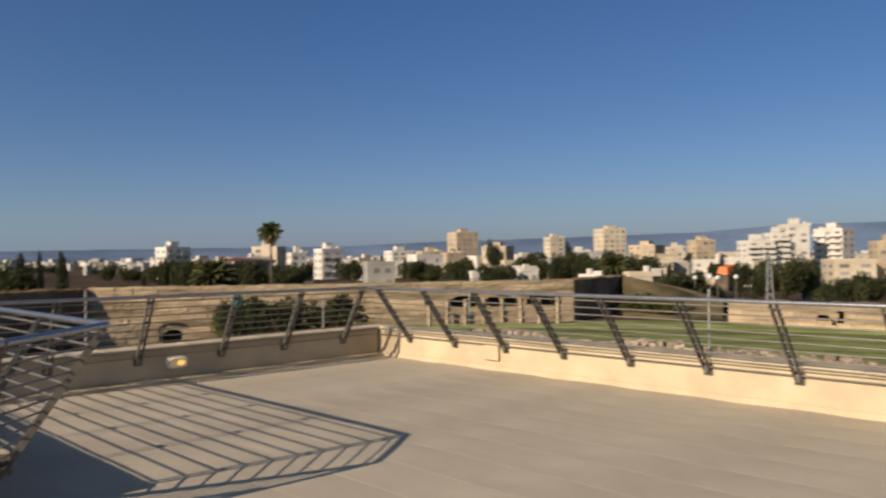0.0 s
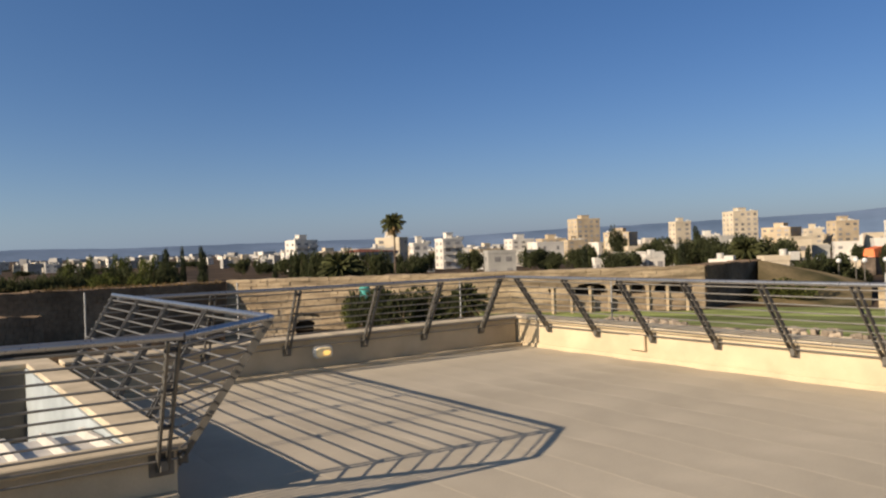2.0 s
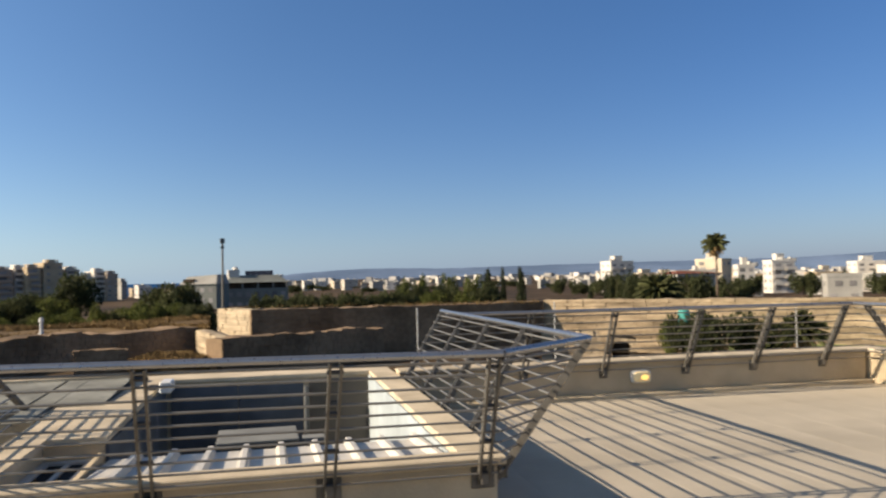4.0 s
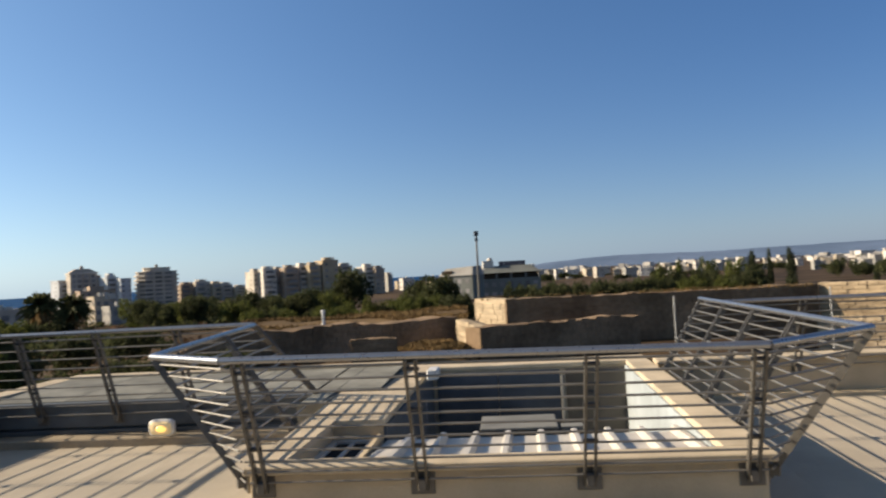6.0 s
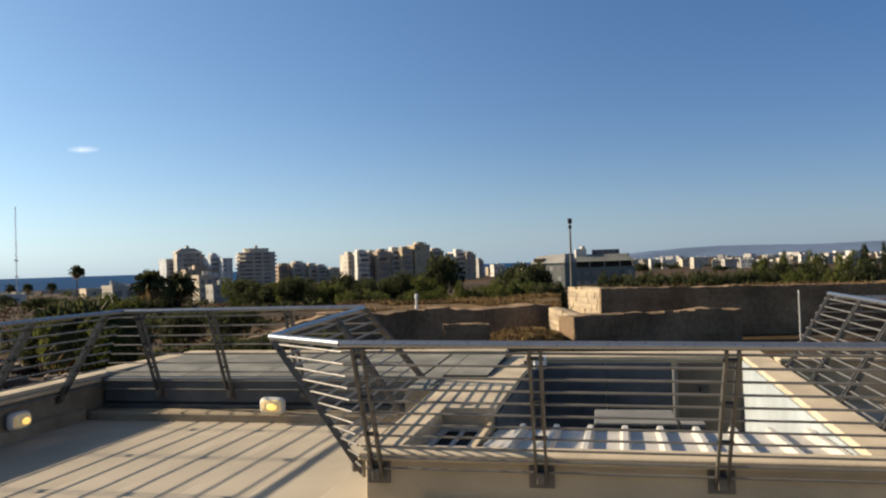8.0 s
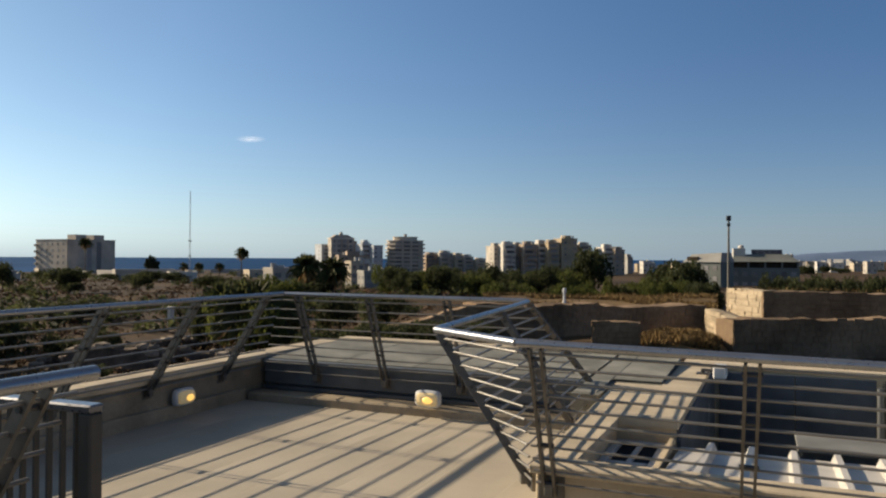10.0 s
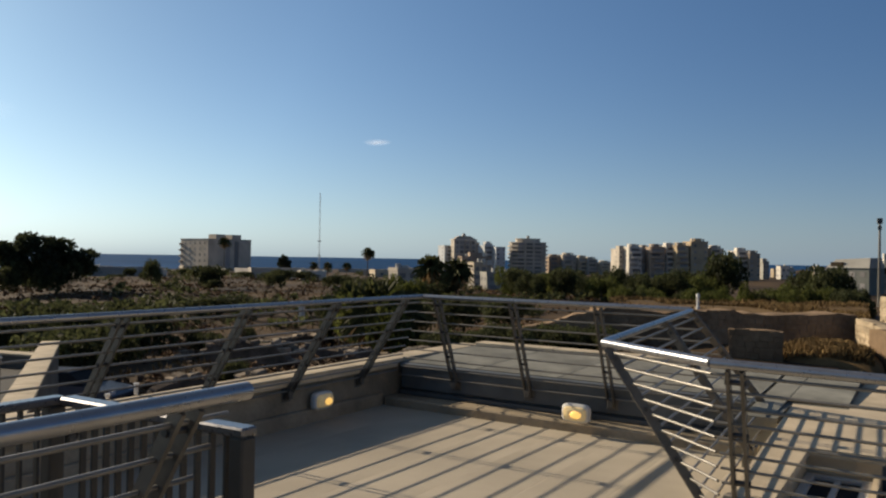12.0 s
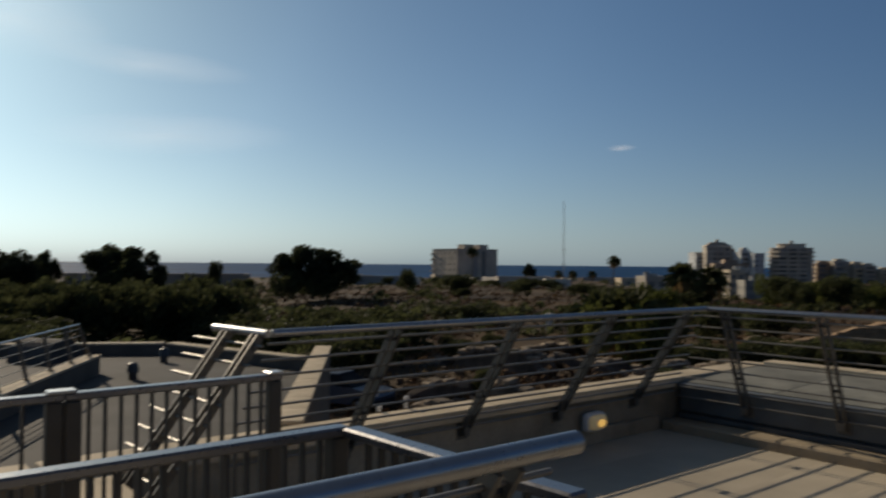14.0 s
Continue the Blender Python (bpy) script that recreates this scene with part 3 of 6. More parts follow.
railing("railing", "steel railing leaning inward from the west parapet", (XW + 0.03, 7.75, 0.31), (XW + 0.03, 3.12, 0.31), (-4.78, 7.386, 1.172), (-4.78, 3.16, 1.172),
        [(7.75 - y) / 4.63 for y in w_y], plate_dir=V((-1, 0, 0)))
railing("railing", "steel railing leaning inward above the zinc fascia", (XW + 0.03, 7.77, 0.26), (-1.62, 7.77, 0.26), (-4.78, 7.386, 1.172), (-2.12, 7.386, 1.172),
        [(x - XW - 0.03) / (-1.65 - XW) for x in (-4.612, -3.773, -2.93)], plate_dir=V((0, 1, 0)))
railing("railing", "short sunlit railing end at the stair head", (-5.34, 2.49, 0.3), (-4.74, 2.49, 0.3), (-5.32, 3.07, 1.172), (-4.76, 3.13, 1.172), [(0.25, 0.3), (0.85, 0.85)], plate_dir=V((0, -1, 0)), past=(0.16, 0.02))
railing("railing", "steel handrail leaning out beside the stair", (-2.63, -3.8, 0.3), (-2.63, 2.37, 0.3), (-2.067, -3.8, 1.184), (-2.067, 2.44, 1.184), [0.2, 0.36, 0.52, 0.68, 0.84, 0.985],
        rods=9, tube=0.025, plate_dir=V((-1, 0, 0)), ends=(0, 0.03))
# railings round the light well, leaning out over the terrace
W_L, W_R, C_L, C_R = (-1.24, 4.34, 1.135), (1.76, 4.17, 1.115), (-1.93, 4.9, 1.125), (2.48, 4.68, 1.13)
FOOT = 0.285
railing("railing", "steel railing on the front of the light well", (-1.27, 4.815, FOOT), (1.9, 4.815, FOOT), W_L, W_R,
        [(0.024, 0.033), (0.347, 0.37), (0.67, 0.70), (0.972, 0.985)], rods=11, group="light well railings", plate_dir=V((0, 1, 0)), plate=(0.075, 0.07))
railing("railing", "short corner railing of the light well over the terrace", (1.92, 4.82, FOOT), (1.965, 4.93, FOOT), W_R, C_R,
        [(1.0, 1.0)], rods=11, group="light well railings", plate_dir=V((-1, 0, 0)))
railing("railing", "steel railing leaning out from the side of the light well", (1.965, 4.95, FOOT), (1.965, 9.0, FOOT), C_R, (2.48, 9.0, 1.13),
        [(0.225, 0.278), (0.472, 0.51), (0.71, 0.735), (0.96, 0.975)], rods=11, group="light well railings", plate_dir=V((-1, 0, 0)), past=(0, 0.05))
railing("railing", "short bright corner railing of the light well", (-1.3, 4.83, FOOT), (-1.385, 4.98, FOOT), W_L, C_L,
        [(1.0, 1.0)], rods=11, group="light well railings", plate_dir=V((1, 0, 0)))
railing("railing", "steel railing leaning out over the glazed side", (-1.385, 5.0, FOOT), (-1.55, 7.9, FOOT), C_L, (-2.12, 7.386, 1.16),
        [(0.5, 0.6), (0.975, 1.0)], rods=11, group="light well railings", plate_dir=V((1, 0, 0)))


def picket_panel(name, label, p, q, top=1.08, step=0.056, posts=(True, True)):
    """Picket fence panel of flat top rail, balusters and square posts."""
    p, q = Vector((*p, 0)), Vector((*q, 0))
    L = (q - p).length
    ang = math.degrees(math.atan2(q.y - p.y, q.x - p.x))
    ob = thing(name, pose(p.x, p.y, 0, 0, 0, ang), label, "fence", "stair fence")
    part("top_rail", Shape().box(-0.03, L + 0.03, -0.03, 0.03, top - 0.028, top, cut=0.006), M_TUBE, ob, "dark steel tube top rail")
    part("bottom_rail", Shape().box(0.03, L - 0.03, -0.012, 0.012, 0.09, 0.115, cut=0.003), M_FENCE, ob)
    bal = Shape().box(-0.005, 0.005, -0.01, 0.01, 0.116, top - 0.0285).mesh("baluster", M_FENCE)
    for i in range(1, int(L / step)):
        part("baluster", bal, None, ob, m=pose(i * L / int(L / step), 0, 0))
    pm = Shape().box(-0.028, 0.028, -0.028, 0.028, 0.0, top - 0.0285, cut=0.006).box(-0.06, 0.06, -0.06, 0.06, 0, 0.012, cut=0.004).mesh("post", M_FENCE)
    for k, x in zip(posts, (0, L)):
        if k:
            part("post", pm, None, ob, m=pose(x, 0, 0))
    return ob


picket_panel("picket_fence", "grey steel picket fence with flat top rail beside the stair", (-2.93, -2.6), (-2.93, 2.42))
picket_panel("picket_fence", "short grey steel picket fence closing the stair head", (-2.87, 2.45), (-2.09, 2.475), posts=(False, True))
gate = picket_panel("picket_gate", "grey steel picket gate with bright post top", (-4.0, 1.97), (-4.0, 2.77))
part("post_cap", Shape().box(-0.085, 0.01, -0.034, 0.034, 1.0805, 1.092, cut=0.003), M_POLISHED, gate, "bright steel post cap")
part("post_cap", Shape().box(0.77, 0.83, -0.035, 0.035, 1.0805, 1.09, cut=0.003), M_POLISHED, gate, "bright steel post cap")
picket_panel("picket_fence", "grey steel picket fence beyond the stair", (-4.04, -1.5), (-4.005, 1.91), step=0.1)


# ---------------------------------------------------------------- wall lamps
M_DIFFUSER = glowing("warm_diffuser", (0.8, 0.62, 0.32), 0.1)
def wall_lamp(m, label):
    """Oval bulkhead lamp; local -y looks away from the wall."""
    ob = thing("wall_lamp", m, label, "wall lamp", "bulkhead lamps")
    sh = Shape()
    n = 20
    ring = lambda rx, rz, y: [(rx * (abs(math.cos(a)) ** 0.5) * (1 if math.cos(a) > 0 else -1), y, rz * (abs(math.sin(a)) ** 0.5) * (1 if math.sin(a) > 0 else -1)) for a in (2 * math.pi * i / n for i in range(n))]
    rings = [ring(0.135, 0.085, 0), ring(0.135, 0.085, -0.03), ring(0.128, 0.078, -0.045), ring(0.115, 0.066, -0.055)]
    vs = [p for r in rings for p in r]
    fs = [(r * n + i, (r + 1) * n + i, (r + 1) * n + (i + 1) % n, r * n + (i + 1) % n) for r in range(3) for i in range(n)]
    fs += [tuple(range(n)), tuple(3 * n + i for i in range(n - 1, -1, -1))]
    part("housing", sh.add(vs, fs), M_PLASTIC, ob, "white plastic housing", smooth=False)
    dif = Shape()
    rings = [ring(0.112, 0.064, -0.056), ring(0.1, 0.055, -0.078), ring(0.06, 0.03, -0.09)]
    vs = [p for r in rings for p in r]
    fs = [(r * n + i, (r + 1) * n + i, (r + 1) * n + (i + 1) % n, r * n + (i + 1) % n) for r in range(2) for i in range(n)] + [tuple(2 * n + i for i in range(n - 1, -1, -1))]
    part("diffuser", dif.add(vs, fs), M_DIFFUSER, ob, "frosted diffuser")
    part("bulb", Shape().ball((0.02, -0.088, -0.004), 0.055, 0.014, 0.034, 12, 8), M_BULB, ob, "lit warm bulb glow", smooth=True)
    return ob


wall_lamp(pose(5.0, YN - 0.002, 0.24), "white oval bulkhead lamp lit warm, on the north parapet")
wall_lamp(pose(XW + 0.052, 6.5, 0.2, 0, 0, 90), "white oval bulkhead lamp lit warm, on the west parapet")
wall_lamp(pose(-3.148, 7.49, 0.185), "white oval bulkhead lamp lit warm, at the glazed roof kerb")

# ---------------------------------------------------------------- small roof things
cctv = thing("security_camera", pose(-0.69, 8.8, CAP), "white box security camera on a wall bracket", "camera")
part("housing", Shape().box(0.08, 0.2, -0.2, 0.1, -0.02, 0.1, cut=0.012), M_PLASTIC, cctv)
part("bracket", Shape().tube((-0.03, 0, -0.0), (-0.03, 0, 0.05), 0.02).tube((-0.03, 0, 0.04), (0.1, -0.03, 0.04), 0.016).box(-0.09, 0.03, -0.06, 0.06, 0, 0.012, cut=0.003), M_BOLT, cctv)
part("cable", Shape().tube((0.0, 0.02, 0.02), (0.025, 0.02, -0.3), 0.008, 6).tube((0.025, 0.02, -0.3), (0.022, 0.03, -0.6), 0.008, 6), M_PLASTIC, cctv)


def thin_mast(x, y, base, top):
    ob = thing("thin_mast", pose(x, y, base), "thin pale steel rod standing outside the parapet", "rod", "thin masts")
    part("pole", Shape().tube((0, 0, 0), (0, 0, top - base), 0.009, 8), M_PALEPOST, ob, smooth=True)
    part("bracket", Shape().box(-0.03, 0.03, -0.03, 0.03, 0.0, 0.02, cut=0.004), M_POST, ob)


for x, y, t in ((XE + 0.27, 3.72, 1.14), (XE + 0.27, 7.35, 1.0), (XE + 0.27, 0.1, 1.14), (2.25, YN + 0.27, 1.16), (4.0, YN + 0.27, 1.18), (7.45, YN + 0.27, 1.02)):
    thin_mast(x, y, 0.45, t)
box_e = thing("junction_box", pose(XE - 0.002, 6.66, 0.14), "small cream junction box on the sunlit parapet", "junction box")
part("box", Shape().box(-0.05, 0, -0.13, 0.13, -0.01, 0.2, cut=0.01), M_PARAPET, box_e)
for x, y, z, k in ((XW - 0.29, 4.74, 0.46, 0.07), (XW - 0.3, 4.5, 0.46, 0.02)):
    v = thing("vent_pipe", pose(x, y, z), "short white vent pipe on the wall cap", "vent pipe")
    part("pipe", Shape().tube((0, 0, 0), (0, 0, k), 0.015, 10).tube((0, 0, k), (0, 0, k + 0.02), 0.02, 10), M_PLASTIC, v, smooth=True)
# ---------------------------------------------------------------- land and sea
EYE = Vector((0.2, 0.3, 1.56))


def polar(az, d, z=0.0):
    """A place at az degrees left of +y and d metres from the terrace."""
    return Vector((EYE.x - d * math.sin(radians(az)), EYE.y + d * math.cos(radians(az)), z))


def lift(el, d):
    """Height that shows at the elevation el from d metres away."""
    return EYE.z + d * math.tan(radians(el))


def coast(az):
    """Distance of the shore line in the direction az."""
    return 520 + 60 * math.sin(radians(az * 3 + 20)) + 4000 * max(0.0, min(1.0, (9 - az) / 7)) + 30 * math.sin(radians(az * 11))


def ground_z(x, y):
    d = math.hypot(x - EYE.x, y - EYE.y)
    az = math.degrees(math.atan2(-(x - EYE.x), y - EYE.y))
    z = -4.6
    if d > 80:
        z -= 4.2 * (1 - math.exp(-(d - 80) / 260))
    if 95 > az > 5 and 18 < d < 260:
        z += 1.6 * noise.noise(Vector((x * 0.03, y * 0.03, 0))) + 0.5 * noise.noise(Vector((x * 0.12, y * 0.12, 3)))
    if -29 < az < -17 and 36 < d < 76:      # moat in front of the fortress wall
        z -= 3.4 * min(1.0, (d - 36) / 14) * min(1.0, (az + 29) / 2.0, (-17 - az) / 2.0)
    s = coast(az) if -10 < az < 150 else (5000 if az <= 0 else 700)
    if d > s:
        z -= min(6.0, (d - s) * 0.05)
    return z


land = Shape()
NA, radii = 240, [2.0 * 1.16 ** i for i in range(53)]
for r in radii:
    for j in range(NA):
        a = 2 * math.pi * j / NA
        x, y = EYE.x + r * math.cos(a), EYE.y + r * math.sin(a)
        land.v.append((x, y, ground_z(x, y) if r < 4500 else -10.6))
land.f = [(i * NA + j, i * NA + (j + 1) % NA, (i + 1) * NA + (j + 1) % NA, (i + 1) * NA + j) for i in range(len(radii) - 1) for j in range(NA)]
land.f.append(tuple(range(NA - 1, -1, -1)))
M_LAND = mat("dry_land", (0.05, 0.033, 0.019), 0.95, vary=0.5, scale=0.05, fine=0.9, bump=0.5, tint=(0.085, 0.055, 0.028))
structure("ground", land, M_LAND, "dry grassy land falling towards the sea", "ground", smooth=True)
M_SEA = mat("sea_water", (0.012, 0.058, 0.15), 0.7, vary=0.25, scale=0.004, fine=0.05, bump=0.1)
M_SEA.node_tree.nodes["Principled BSDF"].inputs["Specular IOR Level"].default_value = 0.03
sea = Shape()
ring = [(EYE.x + 4850 * math.cos(2 * math.pi * j / 96), EYE.y + 4850 * math.sin(2 * math.pi * j / 96), -10.3) for j in range(96)]
sea.add(ring, [tuple(range(96))])
structure("water", sea, M_SEA, "deep blue calm sea out to the horizon", "sea")

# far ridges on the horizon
# Blue of distance haze is put into the ridge's own colour.
M_HILL = mat("haze_tinted_hill", (0.1, 0.152, 0.238), 1.0, vary=0.2, scale=0.002, fine=0.02, bump=0, tint=(0.118, 0.165, 0.245))
hills = Shape()
cols = 260
RIDGE = [(4.0, 0.0), (0.5, 0.03), (-1.5, 0.36), (-4.5, 0.58), (-7.4, 0.68), (-13, 0.56), (-18, 0.62), (-27, 0.71), (-37, 0.74), (-44, 1.05), (-54, 1.27), (-63, 1.5), (-68, 1.9), (-80, 2.0), (-126, 1.2)]
for k in range(cols + 1):
    az = 4 - 130 * k / cols
    d = 4300.0
    at = sum(1 for a, _ in RIDGE if a > az)
    (a0, e0), (a1, e1) = RIDGE[max(0, at - 1)], RIDGE[min(len(RIDGE) - 1, at)]
    el = e0 + (e1 - e0) * ((a0 - az) / (a0 - a1) if a0 != a1 else 0) + 0.05 * noise.noise(Vector((az * 0.7, 2, 0)))
    for f, dd in ((0.0, 0), (0.45, 90), (0.8, 200), (1.0, 320)):
        p = polar(az, d + dd, -10.8 + (lift(max(0.02, el), d) + 10.8) * f)
        hills.v.append(tuple(p))
hills.f = [(4 * k + i, 4 * k + i + 1, 4 * k + 5 + i, 4 * k + 4 + i) for k in range(cols) for i in range(3)]
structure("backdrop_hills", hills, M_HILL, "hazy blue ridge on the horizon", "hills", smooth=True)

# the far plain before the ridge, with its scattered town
# Grey-blue base colour carries the distance haze over the land.
M_PLAIN = mat("haze_tinted_plain", (0.075, 0.105, 0.125), 1.0, vary=0.3, scale=0.004, fine=0.03, bump=0, tint=(0.1, 0.125, 0.13))
plain = Shape()
for k in range(61):
    az = 6.0 - 132 * k / 60
    plain.v += [tuple(polar(az, d, -10.45 + 1.2 * (d - 1150) / 3150)) for d in (1150, 1900, 2900, 4310)]
plain.f = [(4 * k + i, 4 * k + i + 1, 4 * k + 5 + i, 4 * k + 4 + i) for k in range(60) for i in range(3)]
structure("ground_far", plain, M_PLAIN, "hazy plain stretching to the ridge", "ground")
far_town = Shape()
rnd = random.Random(44)
for i in range(330):
    d = rnd.uniform(1200, 2600)
    p = polar(rnd.uniform(-75, 4), d)
    w = rnd.uniform(5, 15)
    far_town.box(-w, w, -w * 0.6, w * 0.6, -12, -10.4 + rnd.choice((5, 7, 7, 9, 12)), pose(p.x, p.y, 0.0004 * (d - 1150), 0, 0, rnd.uniform(0, 90)))
tagged(new("far_town", far_town.mesh("far_town", mat("far_houses", (0.5, 0.47, 0.42), 0.9, vary=0.2, scale=0.02, fine=0.2, bump=0, island=0.35))),
       "pale far houses scattered over the plain", "town", kind="stuff")

# the building under the terrace
structure("building_body", Shape().box(XW - 0.3, XE + 0.2, -6.2, 4.9, -4.9, -0.31).box(XW - 0.3, -1.3, 4.9, 9.4, -4.9, -0.31).box(1.9, XE + 0.2, 4.9, YN + 0.2, -4.9, -0.31), M_PARAPET, "rendered building under the terrace", "building")

# ---------------------------------------------------------------- fortress walls
def fort_wall(name, label, az0, d0, top0, az1, d1, top1, thick=3.0, base=-5.4, courses=9, length=1.3, arches=(), joined=False, rough=0.12, stone=None):
    """Massive wall of stone blocks between two places; outer face towards the terrace. arches: middle, half width, top, sill."""
    p, q = polar(az0, d0), polar(az1, d1)
    L = (q - p).xy.length
    ang = math.atan2(q.y - p.y, q.x - p.x)
    m = Matrix.Translation((p.x, p.y, base)) @ Matrix.Rotation(ang, 4, "Z")
    ob = thing(name, m, label, "fortress wall", "fortress walls")
    rnd = random.Random(int(L * 100))
    h0, h1 = top0 - base, top1 - base
    ragged = lambda x: rough * (noise.noise(Vector((x * 0.35, L, 0))) + 0.7 * noise.noise(Vector((x * 1.3, L, 4))))
    n = max(12, int(L * 1.5))
    core = Shape()
    cuts = {L * i / n for i in range(n + 1)}
    for a, r, hh, sill in arches:
        cuts |= {a + r * math.cos(math.pi * i / 10) for i in range(11)}
    cuts = sorted(x for x in cuts if 0 <= x <= L)
    deep = min(1.6, thick * 0.8)
    bow = 0.35 if any(sill for _, _, _, sill in arches) else 0.85
    crown = lambda x, a, r, hh: hh - r * bow + r * bow * math.sqrt(max(0.0, 1 - ((x - a) / r) ** 2))
    high = lambda x: h0 + (h1 - h0) * x / L + ragged(x)
    ridge = lambda x: high(x) + 0.1 * noise.noise(Vector((x, 9, 1)))
    quad = lambda s, *c: s.add(list(c), [(0, 1, 2, 3)])
    hollows = [Shape() for _ in arches]
    for x, w in zip(cuts, cuts[1:]):
        k = next((i for i, (a, r, _, _) in enumerate(arches) if abs((x + w) / 2 - a) < r), None)
        f = 0.06
        if k is None:
            quad(core, (x, f, 0), (w, f, 0), (w, f, high(w) - 0.05), (x, f, high(x) - 0.05))
        else:
            a, r, hh, sill = arches[k]
            za, zb, cave = crown(x, a, r, hh), crown(w, a, r, hh), hollows[k]
            quad(core, (x, f, za), (w, f, zb), (w, f, high(w) - 0.05), (x, f, high(x) - 0.05))
            if sill > 0:
                quad(core, (x, f, 0), (w, f, 0), (w, f, sill), (x, f, sill))
            quad(cave, (x, f, sill), (w, f, sill), (w, deep, sill), (x, deep, sill))
            quad(cave, (x, f, za), (x, deep, za), (w, deep, zb), (w, f, zb))
            quad(cave, (x, deep, sill), (w, deep, sill), (w, deep, zb), (x, deep, za))
        quad(core, (x, f, high(x) - 0.05), (w, f, high(w) - 0.05), (w, thick * 0.5, ridge(w)), (x, thick * 0.5, ridge(x)))
        quad(core, (x, thick * 0.5, ridge(x)), (w, thick * 0.5, ridge(w)), (w, thick, high(w) - 0.1), (x, thick, high(x) - 0.1))
        quad(core, (x, thick, high(x) - 0.1), (w, thick, high(w) - 0.1), (w, thick, 0), (x, thick, 0))
    for x in (0.0, L):
        core.add([(x, 0.06, 0), (x, 0.06, high(x) - 0.05), (x, thick * 0.5, ridge(x)), (x, thick, high(x) - 0.1), (x, thick, 0)], [(0, 1, 2, 3, 4)])
    for (a, r, hh, sill), cave in zip(arches, hollows):
        for x in (a - r, a + r):
            z = crown(x, a, r, hh)
            quad(cave, (x, 0.06, sill), (x, deep, sill), (x, deep, z), (x, 0.06, z))
        part("vault_opening", cave, M_RECESS, ob, "dark arched recess")
    part("core", core, stone or (M_STONE_SHADED if joined else M_STONE_CORE), ob)
    meshes = []
    for k in range(6):
        s = Shape()
        z = [rnd.uniform(-0.03, 0.03) for _ in range(8)]
        s.add([(0.0, 0.045, 0.0), (1.0, 0.045, z[0] * 0.5), (1.0, 0.045, 1.0), (0.0, 0.045, 1.0 + z[1] * 0.5),
               (0.05, 0.005 + z[2], 0.08), (0.95, 0.005 + z[3], 0.08), (0.95, 0.005 + z[4], 0.93), (0.05, 0.005 + z[5], 0.93)],
              [(0, 1, 5, 4), (1, 2, 6, 5), (2, 3, 7, 6), (3, 0, 4, 7), (4, 5, 6, 7)])
        meshes.append(s.mesh("stone", stone or M_STONE))
    hc = max(h0, h1) / courses
    mass = Shape()
    made = 0
    for c in range(courses - 1, -1, -1):
        x = -rnd.uniform(0, length)
        while x < L:
            w = length * rnd.uniform(0.5, 1.6)
            xa, xb = max(0, x), min(L, x + w)
            x += w
            if xb - xa < 0.15 or rnd.random() < 0.07:
                continue
            mid = (xa + xb) / 2
            hx = h0 + (h1 - h0) * mid / L + ragged(mid)
            if (c + 1) * hc > hx + 0.15 * hc or any(a - r < mid < a + r and (sill - 0.3 * hc) < (c + 0.5) * hc < hh for a, r, hh, sill in arches):
                continue
            if joined or made >= 290:
                y = rnd.uniform(0.0, 0.04)
                z0 = c * hc + rnd.uniform(-0.1, 0.1) * hc
                mass.add([(xa, 0.07, z0), (xb, 0.07, z0), (xb, 0.07, z0 + hc), (xa, 0.07, z0 + hc), (xa + 0.02, y, z0 + 0.02), (xb - 0.02, y + rnd.uniform(-0.02, 0.02), z0 + 0.02),
                          (xb - 0.02, y, z0 + hc - 0.02), (xa + 0.02, y + rnd.uniform(-0.02, 0.02), z0 + hc - 0.02)], [(0, 1, 5, 4), (1, 2, 6, 5), (2, 3, 7, 6), (3, 0, 4, 7), (4, 5, 6, 7)])
                continue
            made += 1
            part("stone", meshes[rnd.randrange(6)], None, ob, m=Matrix.Translation((xa, rnd.uniform(-0.01, 0.03), c * hc)) @ Matrix.Diagonal((xb - xa, 1.1, hc, 1)))
    if mass.v:
        part("masonry", mass, M_STONE_SHADED if joined else M_STONE_MASS, ob)["kind"] = "stuff"
    return ob


fort_wall("fort_wall", "long sunlit wall of weathered sandstone blocks around the lawn", -20.2, 70, -0.85, -54.6, 71, -0.85, courses=15, length=0.85, rough=0.1,
          arches=((31.7, 1.5, 3.3, 2.3), (35.0, 1.5, 3.3, 2.3), (39.0, 1.7, 3.3, 2.3), (28.2, 0.5, 2.9, 2.4), (6.9, 1.3, 1.5, 0.0), (10.6, 0.5, 1.5, 1.0)))
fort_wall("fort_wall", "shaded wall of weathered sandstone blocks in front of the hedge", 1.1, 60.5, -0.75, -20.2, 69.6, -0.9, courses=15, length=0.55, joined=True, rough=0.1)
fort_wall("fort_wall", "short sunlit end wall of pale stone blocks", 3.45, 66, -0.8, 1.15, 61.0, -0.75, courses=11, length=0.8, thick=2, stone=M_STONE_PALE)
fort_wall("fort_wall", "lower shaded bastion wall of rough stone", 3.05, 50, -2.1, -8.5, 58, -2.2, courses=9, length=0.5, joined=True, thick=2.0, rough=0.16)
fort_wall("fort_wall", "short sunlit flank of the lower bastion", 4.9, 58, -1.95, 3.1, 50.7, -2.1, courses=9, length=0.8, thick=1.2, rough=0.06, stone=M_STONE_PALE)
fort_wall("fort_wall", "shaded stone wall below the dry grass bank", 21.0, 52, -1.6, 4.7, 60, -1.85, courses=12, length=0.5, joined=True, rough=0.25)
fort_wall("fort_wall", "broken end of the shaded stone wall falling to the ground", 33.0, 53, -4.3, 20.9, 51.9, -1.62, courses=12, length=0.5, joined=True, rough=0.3)
